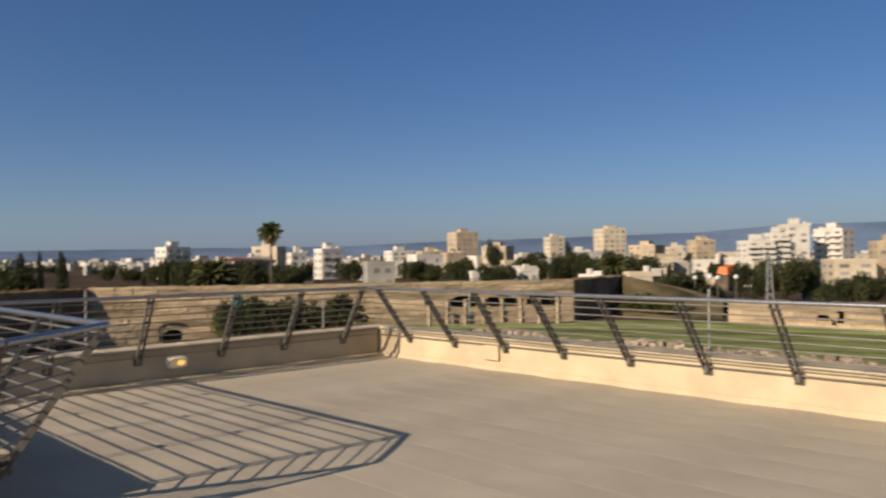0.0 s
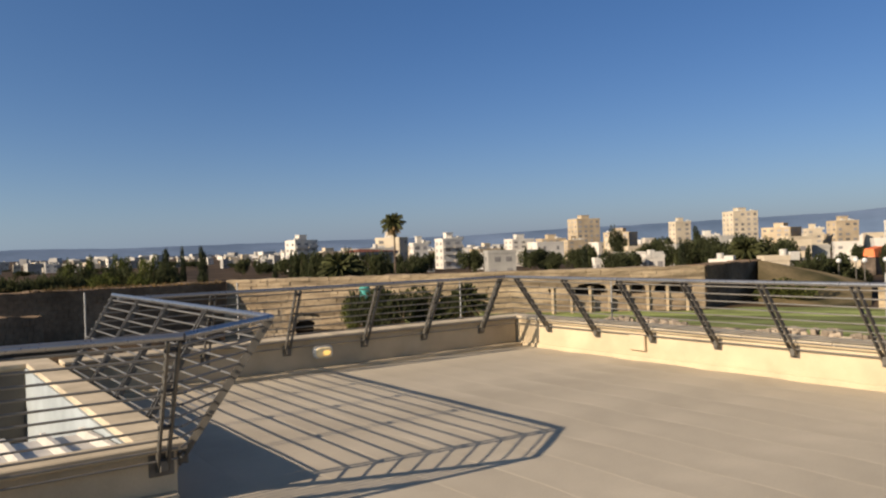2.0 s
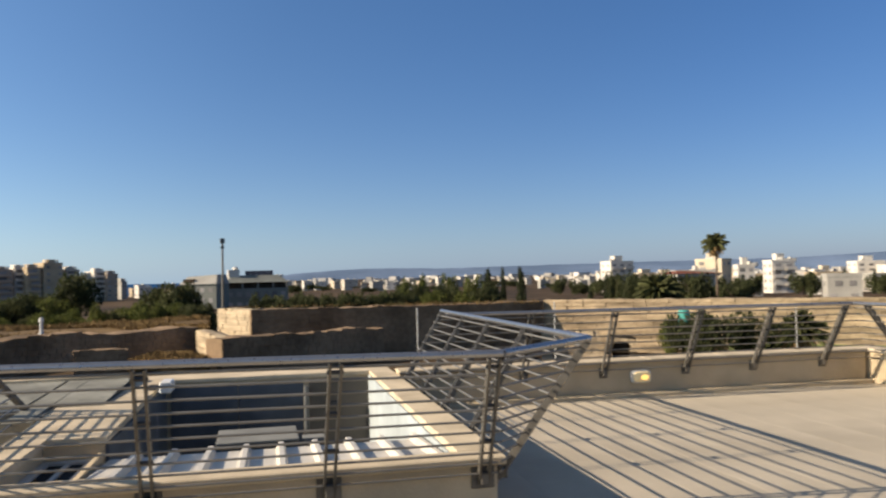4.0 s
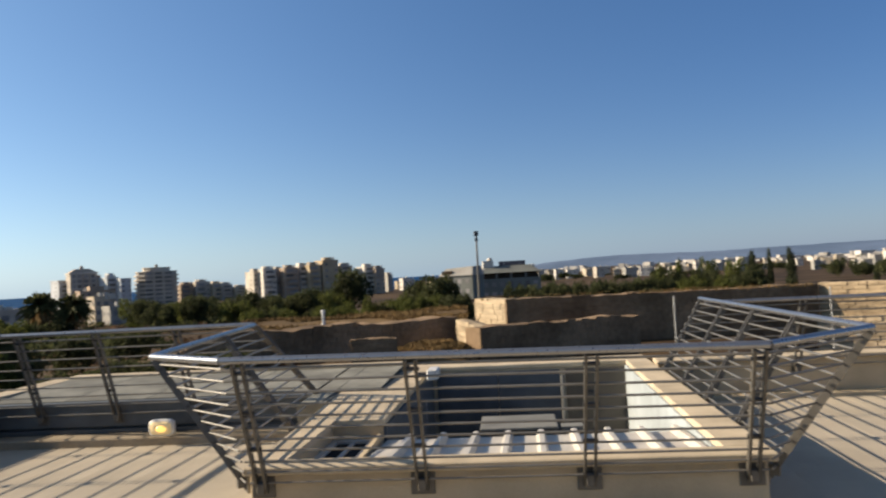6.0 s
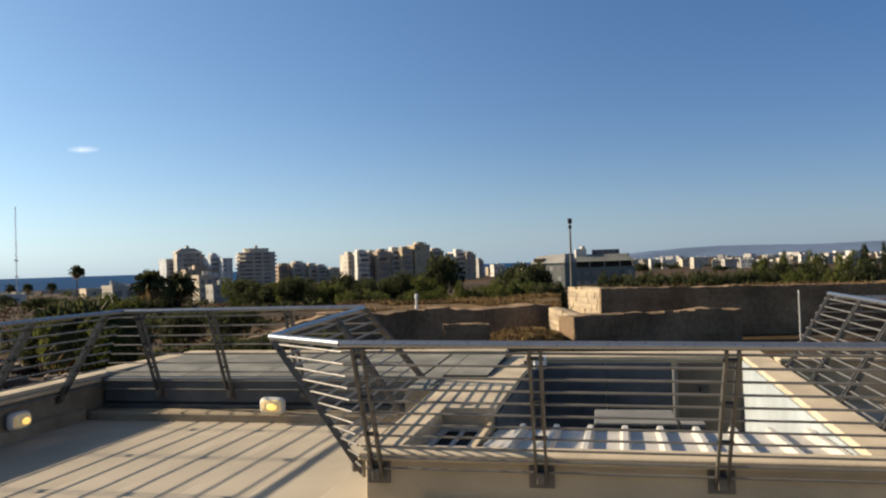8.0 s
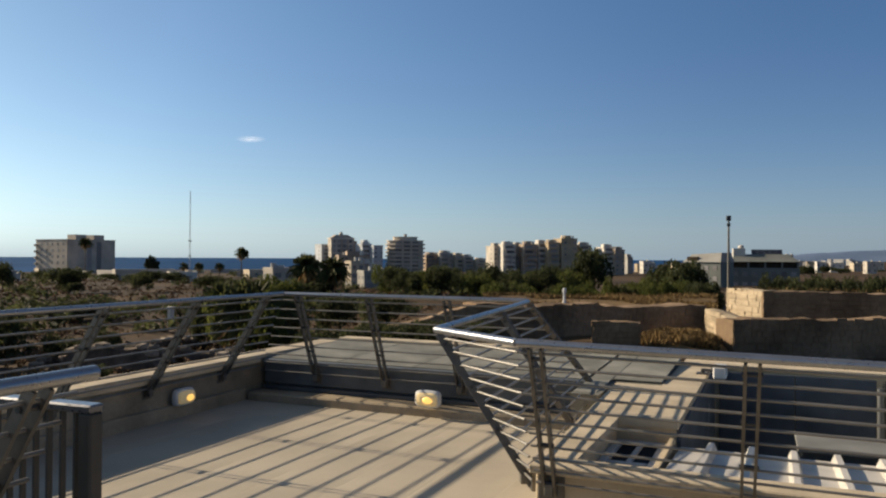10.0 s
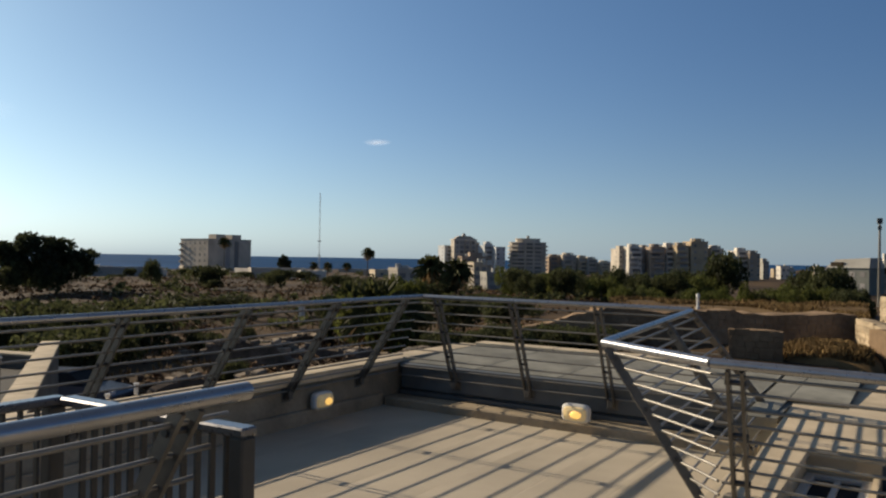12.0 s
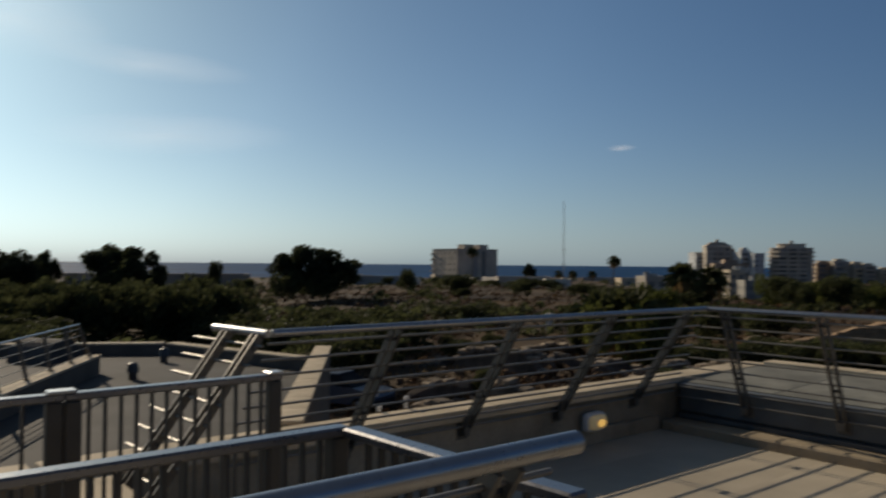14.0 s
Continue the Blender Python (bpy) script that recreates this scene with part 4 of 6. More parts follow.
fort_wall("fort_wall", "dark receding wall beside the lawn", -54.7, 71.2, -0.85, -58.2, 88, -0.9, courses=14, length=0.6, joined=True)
fort_wall("fort_wall", "low stone wall with dark openings along the lawn", -65.2, 70, -2.5, -84, 66, -2.7, courses=7, length=0.9, arches=((7.4, 0.7, 1.9, 1.45), (8.7, 0.25, 2.3, 1.3), (8.0, 0.4, 1.5, 1.1), (16.0, 0.5, 1.5, 1.2)))
fort_wall("fort_wall", "low broken stone wall under dry grass", 12.7, 47, -2.15, 9.25, 47, -2.2, courses=10, length=0.5, joined=True, thick=1.2)

fort_wall("fort_wall", "pale lower wall of the moat with a dark vaulted opening", -20.0, 69.0, -3.5, -28.2, 69.0, -3.6, base=-8.6, courses=10, length=0.75, thick=1.0, rough=0.16, stone=M_STONE_PALE,
          arches=((6.85, 0.95, 4.1, 0.0),))

# ruined wall top just outside the east parapet
ruin = Shape()
rnd = random.Random(5)
for i in range(2600):
    x, y = rnd.uniform(13.4, 17.2), rnd.uniform(-14, 15)
    s = rnd.choice((0.05, 0.06, 0.07, 0.1, 0.12)) * rnd.uniform(0.7, 1.3)
    z = -0.62 + 0.16 * noise.noise(Vector((x * 0.7, y * 0.4, 0)))
    ruin.box(-s, s, -s * 0.7, s * 0.7, -0.3, s * 0.35, pose(x, y, z, rnd.uniform(-12, 12), rnd.uniform(-12, 12), rnd.uniform(0, 180)), cut=s * 0.2)
ruin_ob = thing("ruined_wall", pose(0, 0, 0), "broken stone wall top strewn with rubble outside the parapet", "ruined wall")
part("wall_core", Shape().box(13.3, 17.3, -14, 15, -5.2, -0.66, cut=0.2), M_STONE_CORE, ruin_ob)
rub = part("rubble", ruin, M_RUIN, ruin_ob)
rub["kind"] = "stuff"

# mown lawn in stripes
lawn = thing("lawn", pose(0, 0, -4.5), "striped green lawn inside the fortress court", "lawn", kind="structure")
for i in range(15):
    s = Shape()
    a, b = polar(-33, 34 + i * 2.9), polar(-86, 34 + i * 2.9)
    n = 16
    for k in range(n + 1):
        az = -33 - 55 * k / n
        d0, d1 = 30 + i * 2.75, 30 + (i + 1) * 2.75 - 0.25
        lim = 67.5 if az > -56 else 74
        s.v += [tuple(polar(az, min(d0, lim), 0.03)), tuple(polar(az, min(d1, lim), 0.03))]
    s.f = [(2 * k, 2 * k + 2, 2 * k + 3, 2 * k + 1) for k in range(n)]
    part("lawn_strip", s, M_LAWN, lawn)

# ---------------------------------------------------------------- plants
def leaf_crown(name, material, seed, count, shape, size):
    """Crown of many small bent leaf sprays filling a lumpy unit form (radius 1, height 1)."""
    rnd = random.Random(seed)
    s = Shape()
    lumps = []
    for _ in range(34 if shape == "pine" else 11):
        a, r = rnd.uniform(0, 6.28), rnd.uniform(0.25, 0.72)
        if shape == "pine":
            r = 0.78 * math.sqrt(rnd.random())
            lumps.append((r * math.cos(a), r * math.sin(a), 0.83 - 0.35 * r * r + rnd.uniform(-0.4, 0.02), rnd.uniform(0.16, 0.3), rnd.uniform(0.1, 0.16)))
        elif shape == "cypress":
            h = rnd.uniform(0.08, 0.9)
            lumps.append((0.3 * r * math.cos(a), 0.3 * r * math.sin(a), h, 0.75 * (1.05 - h) ** 0.5, 0.18))
        else:
            lumps.append((r * math.cos(a), r * math.sin(a), rnd.uniform(0.3, 0.72), rnd.uniform(0.3, 0.48), rnd.uniform(0.2, 0.3)))
    for i in range(count):
        lx, ly, lz, lr, lh = lumps[rnd.randrange(len(lumps))]
        u, a = rnd.uniform(-1, 1), rnd.uniform(0, 6.28)
        k = rnd.uniform(0.55, 1.05)
        q = math.sqrt(1 - u * u)
        c = Vector((lx + lr * k * q * math.cos(a), ly + lr * k * q * math.sin(a), lz + lh * k * u))
        e = Euler((rnd.uniform(-1.2, 1.2), rnd.uniform(-1.2, 1.2), rnd.uniform(0, 6.28))).to_matrix()
        z = size * rnd.uniform(0.6, 1.4)
        pts = [(-z, 0, 0), (0, -z * 0.55, z * 0.15), (z, 0, 0), (0, z * 0.55, z * 0.15)]
        s.add([c + e @ Vector(p) for p in pts], [(0, 1, 2), (0, 2, 3)])
    return s.mesh(name, material)


def trunk_mesh(seed, h=0.5, r=0.05):
    rnd = random.Random(seed)
    s = Shape()
    p, rad = Vector((0, 0, 0)), r
    for i in range(4):
        q = p + Vector((rnd.uniform(-0.04, 0.04), rnd.uniform(-0.04, 0.04), h / 4))
        s.tube(p, q, rad, 8, rad * 0.85, cap=False)
        p, rad = q, rad * 0.85
    for i in range(5):
        a = i * 1.257 + rnd.uniform(-0.3, 0.3)
        s.tube(p - Vector((0, 0, 0.06 * i * h)), p + Vector((0.5 * math.cos(a), 0.5 * math.sin(a), rnd.uniform(0.12, 0.3))), rad * 0.7, 6, rad * 0.2, cap=False)
    return s.mesh("trunk", M_BARK)


CROWNS = {
    "broad": [leaf_crown("crown", M_LEAF, k, 2600, "broad", 0.055) for k in range(4)],
    "light": [leaf_crown("crown", M_LEAF_LIGHT, 20 + k, 2200, "broad", 0.055) for k in range(2)],
    "pine": [leaf_crown("crown", M_LEAF_DARK, 40 + k, 9000, "pine", 0.042) for k in range(3)],
    "cypress": [leaf_crown("crown", M_LEAF_DARK, 60 + k, 1800, "cypress", 0.07) for k in range(2)],
}
TRUNKS = [trunk_mesh(k) for k in range(3)]
count = [0]


def tree(kind, az, d, width, top, label, base=None, name="tree", group="trees"):
    """A tree by its crown width in metres and the height of its top."""
    p = polar(az, d)
    g = ground_z(p.x, p.y) if base is None else base
    h = max(1.0, top - g)
    count[0] += 1
    k = count[0]
    ob = thing(name, pose(p.x, p.y, g, 0, 0, k * 77 % 360), label, name, group)
    part("trunk", TRUNKS[k % 3], None, ob, m=Matrix.Diagonal((h * 0.5 if kind != "cypress" else h * 0.2, h * 0.5 if kind != "cypress" else h * 0.2, h, 1)))
    c = CROWNS[kind]
    low = {"broad": 0.0, "light": 0.0, "pine": 0.05, "cypress": 0.0}[kind]
    part("crown", c[k % len(c)], None, ob, m=Matrix.Translation((0, 0, h * low)) @ Matrix.Diagonal((width / 2, width / 2, h * 1.04, 1)))
    return ob


def palm(az, d, top, crown, label, base=None):
    """A palm with slender ringed trunk, arching fronds and a skirt of dry ones."""
    p = polar(az, d)
    g = ground_z(p.x, p.y) if base is None else base
    h = top - g - crown * 0.3
    rnd = random.Random(int(az * 10) + int(d))
    ob = thing("palm_tree", pose(p.x, p.y, g), label, "palm", "palms")
    t = Shape()
    q = Vector((0, 0, 0))
    for i in range(8):
        n = Vector((0.1 * math.sin(i * 0.4), 0.05 * i * 0.2, h * (i + 1) / 8))
        t.tube(q, n, 0.2 - 0.011 * i, 8, 0.19 - 0.011 * i, cap=False)
        q = n
    part("trunk", t, M_BARK, ob)
    for nm, material, cnt, lo, hi in (("crown", M_PALM, 110, -0.5, 1.5), ("dry_skirt", M_PALM_DRY, 44, -1.45, -0.45)):
        s = Shape()
        for i in range(cnt):
            a, e = rnd.uniform(0, 6.28), rnd.uniform(lo, hi)
            L = crown * (0.55 if nm == "crown" else 0.45) * rnd.uniform(0.8, 1.15)
            out = Vector((math.cos(a), math.sin(a), 0))
            side = Vector((-math.sin(a), math.cos(a), 0))
            pts = []
            for j in range(5):
                f = j / 4
                pts.append(q + out * (L * f * math.cos(e)) + Vector((0, 0, L * (f * math.sin(e) - 0.34 * f * f))))
            for j in range(4):
                w0, w1 = 0.055 * crown * math.sin(0.4 + 2.5 * j / 4), 0.055 * crown * math.sin(0.4 + 2.5 * (j + 1) / 4)
                droop = Vector((0, 0, -0.06 * crown))
                s.add([pts[j], pts[j + 1], pts[j + 1] + side * w1 + droop, pts[j] + side * w0 + droop], [(0, 1, 2, 3)])
                s.add([pts[j], pts[j + 1], pts[j + 1] - side * w1 + droop, pts[j] - side * w0 + droop], [(3, 2, 1, 0)])
        part(nm, s, material, ob)
    return ob


T_DARK = "dark spreading umbrella pine on the dry land"
T_BROAD = "dense dark green leafy tree in the evening sun"
T_CYP = "slim dark cypress among the houses"
# east and north: behind the fortress wall
palm(-32.2, 120, lift(2.5, 120), 3.6, "tall fan palm with shaggy crown behind the fortress wall")
palm(-28.3, 80, lift(-0.35, 80), 4.6, "short palm with brown dry fronds against the wall", base=-4.0)
for az, d, w, el in ((-27.0, 92, 4.0, 0.0), (-29.3, 96, 5.2, 0.25), (-31.0, 94, 4.5, -0.1), (-33.6, 97, 3.5, -0.5), (-25.3, 120, 3.2, 0.0)):
    tree("broad", az, d, w, lift(el, d), T_BROAD)
for az, d, w, el in ((-17.1, 150, 1.9, 0.5), (-18.45, 150, 3.0, 0.2), (-25.0, 150, 1.9, 0.0), (-24.6, 152, 1.5, -0.2), (-15.9, 150, 3.4, 0.4)):
    tree("cypress", az, d, w, lift(el, d), T_CYP)
for i in range(9):
    az = -9.5 - i * 0.83
    tree("broad" if i % 3 else "light", az, 105 + 7 * (i % 3), 4.2, lift(-0.8 + 0.3 * math.sin(i * 1.9), 110), T_BROAD)
for az, d, w, el in ((-13.2, 120, 2.6, 0.25), (-11.3, 120, 2.4, 0.1), (-14.9, 118, 3.4, 0.15), (-9.9, 120, 2.2, -0.1)):
    tree("light", az, d, w, lift(el, d), "light green rounded tree top above the hedge")
for i in range(16):
    az = 0.4 - i * 0.68
    tree("broad", az, 84 + 4 * math.sin(i * 2.2), 3.0, lift(-1.05 + 0.16 * math.sin(i * 3.1), 84), "dark clipped hedge tree behind the fortress wall", name="hedge_tree", group="hedge")
for i in range(12):
    az = -50.6 - i * 0.8
    tree("broad", az, 190 + 14 * math.sin(i * 2.7), 7.5, lift(-0.05 + 0.3 * math.sin(i * 1.7), 190), T_BROAD)
tree("broad", -48.6, 210, 5.5, lift(1.0, 210), T_BROAD)
tree("cypress", -53.9, 185, 4.0, lift(0.55, 185), T_CYP)
palm(-57.2, 170, lift(-0.15, 170), 7.5, "bushy palm lit by the evening sun among dark trees")
for az, d, w, el in ((-61.2, 95, 4.0, -1.15), (-62.5, 98, 4.5, -1.2), (-59.6, 92, 5.5, -2.0), (-66.0, 110, 3.2, -0.6), (-67.4, 105, 3.6, -1.1), (-68.7, 108, 6.0, -0.45), (-69.7, 112, 5.0, -0.35), (-72.5, 92, 3.5, -1.7), (-73.8, 96, 4.5, -1.2), (-64.0, 100, 4.0, -2.2), (-70.9, 100, 3.0, -2.1), (-76, 100, 6, -0.8)):
    tree("broad", az, d, w, lift(el, d), T_BROAD)
# bushes in the court
for az, d, w, el, k in ((-30.4, 55, 4.0, -3.0, "broad"), (-32.5, 53, 5.0, -2.75, "broad"), (-34.8, 54, 2.8, -3.3, "broad"), (-29.3, 56, 2.4, -3.6, "light"), (-60.0, 78, 6.5, -2.9, "light")):
    tree(k, az, d, w, lift(el, d), "rounded olive green bush inside the fortress court", base=-4.6, name="bush", group="bushes")
palm(-37.6, 54, lift(-3.0, 54), 3.2, "young palm with drooping fronds inside the court", base=-4.6)
# west and north-west
for i in range(11):
    az, d = 21.5 + i * 1.15, 47 + 1.5 * math.sin(i * 2.3)
    tree("broad", az, d, 3.2 + 0.8 * math.sin(i * 1.7), -2.2 - 0.35 * math.sin(i * 2.9) - 0.08 * i, "dense dark shrub against the broken wall", name="bush", group="scrub")
for az, d, w, el in ((59.7, 140, 17.0, 0.97), (72.4, 140, 14.0, 1.34), (79.3, 138, 11.0, 0.55), (77.3, 150, 5.5, 0.42), (83, 130, 9, 0.7)):
    tree("pine", az, d, w, lift(el, d), T_DARK, name="pine_tree", group="pines")
tree("broad", 12.4, 130, 8.0, lift(0.85, 130), T_BROAD)
tree("broad", 13.3, 132, 5.0, lift(-0.2, 132), T_BROAD)
tree("broad", 6.5, 112, 8.0, lift(0.05, 112), T_BROAD)
tree("broad", 7.6, 116, 5.0, lift(-0.5, 116), T_BROAD)
tree("light", 8.7, 108, 4.2, lift(-1.3, 108), "sunlit olive green shrub on the bank", name="bush", group="bushes")
tree("light", 9.9, 112, 3.0, lift(-1.6, 112), "sunlit olive green shrub on the bank", name="bush", group="bushes")
tree("broad", 4.4, 108, 2.6, lift(-1.5, 108), T_BROAD)
for i in range(17):
    az = 14.2 + i * 0.85
    tree("broad" if i % 4 else "light", az, 125 + 10 * math.sin(i * 2.1), 5.0, lift(-0.75 + 0.28 * math.sin(i * 1.3), 125), T_BROAD)
palm(37.2, 52, lift(-1.9, 52), 5.0, "bushy young palm with yellowish fronds beyond the railing")
palm(39.0, 58, lift(-2.0, 58), 4.6, "bushy young palm with yellowish fronds beyond the railing")
for az, d, w, el, k in ((36.2, 50, 4.0, -2.6, "light"), (38.2, 55, 4.5, -2.3, "light"), (40.2, 60, 4.0, -2.6, "broad"), (35.0, 62, 4.0, -2.2, "broad"), (31.0, 64, 4.0, -2.6, "broad"), (28.0, 70, 4.5, -2.6, "broad")):
    tree(k, az, d, w, lift(el, d), "leafy green bush on the slope beyond the railing", name="bush", group="scrub")
palm(33.4, 120, lift(0.1, 120), 5.0, "full date palm beside the white houses")
palm(31.5, 118, lift(-0.1, 118), 4.8, "full date palm beside the white houses")
palm(38.0, 260, lift(0.6, 260), 4.4, "slender palm standing against the sea")
for az in (40.9, 41.9, 39.5):
    palm(az, 300, lift(-0.5, 300), 3.4, "small palm by the shore")
for az, d, w, el, k in ((36.0, 95, 5, -1.3, "light"), (37.5, 92, 5, -1.5, "broad"), (34.8, 90, 5.0, -1.6, "light"), (38.9, 100, 4.5, -1.6, "broad"), (49.4, 150, 7.5, -0.75, "broad"), (44.8, 160, 5.5, -0.95, "broad"), (53.0, 170, 4.5, -0.35, "broad"), (44.0, 330, 6, -0.05, "pine"), (66.6, 250, 5, 0.1, "broad")):
    tree(k, az, d, w, lift(el, d), "leafy scrub tree on the dry slope")
for az, d, w, el in ((58.8, 135, 7.0, -0.6), (60.6, 138, 7.0, -0.5), (61.8, 133, 5.0, -0.9), (72.0, 136, 8.0, -0.2), (73.5, 134, 6.0, -0.6), (70.8, 137, 5.0, -0.7)):
    tree("broad", az, d, w, lift(el, d), "dark undergrowth beneath the umbrella pines", name="bush", group="scrub")
rnd = random.Random(14)
for i in range(17):
    az, d = 4.5 + i * 0.95, rnd.uniform(86, 98)
    tree(rnd.choice(("light", "light", "broad")), az, d, rnd.uniform(2.0, 4.2), lift(rnd.uniform(-2.2, -1.3), d), "sunlit olive green shrub on the bank", name="bush", group="bushes")
rnd = random.Random(11)
for i in range(26):
    az = rnd.uniform(52, 86)
    d = rnd.uniform(38, 75)
    tree("broad", az, d, rnd.uniform(4, 7), lift(-3.3 + rnd.uniform(-0.7, 0.4), d), "dark scrub on the slope below the terrace", name="bush", group="scrub")
for i in range(12):
    az = 66 + i * 1.5
    tree("broad", az, 62 + 4 * math.sin(i * 2.4), 5.5, lift(-1.3 + 0.25 * math.sin(i * 1.8), 62), "tall dark hedge tree beyond the next roof", name="hedge_tree", group="hedge")
for i in range(14):
    az = rnd.uniform(14, 50)
    d = rnd.uniform(28, 60)
    tree("broad", az, d, rnd.uniform(1.6, 3.0), ground_z(*polar(az, d).xy) + rnd.uniform(1.2, 2.4), "low scrub among the ruins", name="bush", group="scrub")

for i in range(46):
    az = rnd.uniform(20, 84)
    d = rnd.uniform(75, 330)
    g = ground_z(*polar(az, d).xy)
    tree("broad", az, d, rnd.uniform(3, 9), g + rnd.uniform(1.2, 3.6), "dark scrub on the dry land towards the sea", name="bush", group="scrub")
scrub = Shape()
rnd = random.Random(77)
for i in range(2300):
    az = rnd.uniform(18, 86)
    d = 45 * (420 / 45) ** rnd.random()
    p = polar(az, d)
    if noise.noise(Vector((p.x * 0.03, p.y * 0.03, 4))) < 0.05 and (az < 62 or d > 100):
        continue
    g = ground_z(p.x, p.y)
    r = rnd.uniform(0.4, 1.1) * (1 + d / 250)
    for k in range(16):
        a, u = rnd.uniform(0, 6.28), rnd.random()
        c = Vector((p.x + r * u * math.cos(a), p.y + r * u * math.sin(a), g + r * rnd.uniform(0.1, 0.8)))
        z = r * rnd.uniform(0.2, 0.45)
        e = Euler((rnd.uniform(-1, 1), rnd.uniform(-1, 1), rnd.uniform(0, 6.28))).to_matrix()
        scrub.add([c + e @ Vector(q) for q in ((-z, 0, 0), (0, -z * 0.6, z * 0.2), (z, 0, 0), (0, z * 0.6, z * 0.2))], [(0, 1, 2), (0, 2, 3)])
brush = Shape()
stones = Shape()
rnd = random.Random(78)
for i in range(9000):
    az = rnd.uniform(16, 66)
    d = 16 * (260 / 16) ** rnd.random()
    p = polar(az, d)
    g = ground_z(p.x, p.y)
    if abs(p.x + 2) < 4.5 and p.y < 10:
        continue
    if noise.noise(Vector((p.x * 0.06, p.y * 0.06, 9))) > 0.0 or d > 120:
        r = rnd.uniform(0.15, 0.5) * (1 + d / 160)
        for k in range(9):
            a, u = rnd.uniform(0, 6.28), rnd.random()
            c = Vector((p.x + r * u * math.cos(a), p.y + r * u * math.sin(a), g + r * rnd.uniform(0.0, 0.7)))
            z = r * rnd.uniform(0.2, 0.45)
            e = Euler((rnd.uniform(-1, 1), rnd.uniform(-1, 1), rnd.uniform(0, 6.28))).to_matrix()
            brush.add([c + e @ Vector(q) for q in ((-z, 0, 0), (0, -z * 0.6, z * 0.2), (z, 0, 0), (0, z * 0.6, z * 0.2))], [(0, 1, 2), (0, 2, 3)])
    elif d < 75 and i % 3 == 0:
        s = rnd.choice((0.08, 0.12, 0.16, 0.3)) * rnd.uniform(0.7, 1.4)
        stones.box(-s, s, -s * 0.7, s * 0.7, -s * 0.5, s * 0.5, pose(p.x, p.y, g + s * 0.1, rnd.uniform(-20, 20), rnd.uniform(-20, 20), rnd.uniform(0, 180)), cut=s * 0.2)
tagged(new("dry_scrub", brush.mesh("dry_scrub", M_DRYSCRUB)), "reddish brown dry scrub over the waste land", "scrub", kind="stuff")
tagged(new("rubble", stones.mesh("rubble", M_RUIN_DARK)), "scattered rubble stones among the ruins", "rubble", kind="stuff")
sob = new("scrub", scrub.mesh("scrub", M_LEAF))
tagged(sob, "low dark olive scrub over the land towards the sea", "scrub", kind="stuff")
def bank_z(x, y, d, near):
    """Height of the dry bank behind the low fortress wall."""
    f = (d - near) / (84 - near)
    z = -2.3 + 0.25 * math.sin(min(1, f * 2.2) * 1.6) - 2.5 * max(0.0, f - 0.75) / 0.25
    return z + 0.35 * noise.noise(Vector((x * 0.1, y * 0.1, 0))) + 0.12 * noise.noise(Vector((x * 0.4, y * 0.4, 2)))


def mound_z(az, d):
    """Height of the grassy mound at the foot of the lit flank."""
    u, v = (az - 6.6) / 3.4, (d - 51) / 5.0
    return -4.9 + 1.8 * max(0.0, 1 - u * u) ** 0.3 * max(0.0, 1 - v * v) ** 0.7 + 0.15 * noise.noise(Vector((az, d, 0)))


bank = Shape()
for k in range(41):
    near = 62.5 - 8 * k / 40
    for i in range(13):
        p = polar(4 + 16.5 * k / 40, near + (84 - near) * i / 12)
        bank.v.append((p.x, p.y, bank_z(p.x, p.y, near + (84 - near) * i / 12, near) - 0.03))
bank.f = [(13 * k + i, 13 * k + 13 + i, 13 * k + 14 + i, 13 * k + 1 + i) for k in range(40) for i in range(12)]
structure("ground_bank", bank, M_BANK, "dry earth bank behind the low fortress wall", "bank", smooth=True)
mound = Shape()
for k in range(21):
    for i in range(13):
        az, d = 3.1 + 7.0 * k / 20, 45.8 + 10.4 * i / 12
        p = polar(az, d)
        mound.v.append((p.x, p.y, mound_z(az, d) - 0.03))
mound.f = [(13 * k + i, 13 * k + 13 + i, 13 * k + 14 + i, 13 * k + 1 + i) for k in range(20) for i in range(12)]
structure("ground_mound", mound, M_BANK, "golden grassy mound at the foot of the walls", "bank", smooth=True)
slope = Shape()
for k in range(13):
    az = -58.0 - 6.8 * k / 12
    for i, (d, z) in enumerate(((74, -4.5), (80, -3.6), (86, -0.95), (92, -1.0))):
        p = polar(az, d)
        f = 1 - k / 12
        slope.v.append((p.x, p.y, -4.55 + (z + 4.55) * (0.25 + 0.75 * f) + 0.15 * noise.noise(Vector((p.x * 0.3, p.y * 0.3, 0)))))
slope.f = [(4 * k + i, 4 * k + 4 + i, 4 * k + 5 + i, 4 * k + 1 + i) for k in range(12) for i in range(3)]
M_SLOPE = mat("grassy_slope", (0.115, 0.107, 0.041), 0.95, vary=0.5, scale=0.2, fine=2.5, bump=0.6, tint=(0.213, 0.156, 0.082))
structure("ground_slope", slope, M_SLOPE, "grassy earth slope beside the dark fortress wall", "bank", smooth=True)
grass = Shape()
rnd = random.Random(3)


def tuft(x, y, z, s):
    """Three narrow blades leaning apart."""
    for k in range(3):
        a = rnd.uniform(0, 6.28)
        ox, oy, w = s * 0.35 * math.cos(a), s * 0.35 * math.sin(a), s * 0.16
        grass.add([(x - w * math.sin(a), y + w * math.cos(a), z), (x + w * math.sin(a), y - w * math.cos(a), z), (x + ox, y + oy, z + s * rnd.uniform(0.6, 1.1))], [(0, 1, 2)])


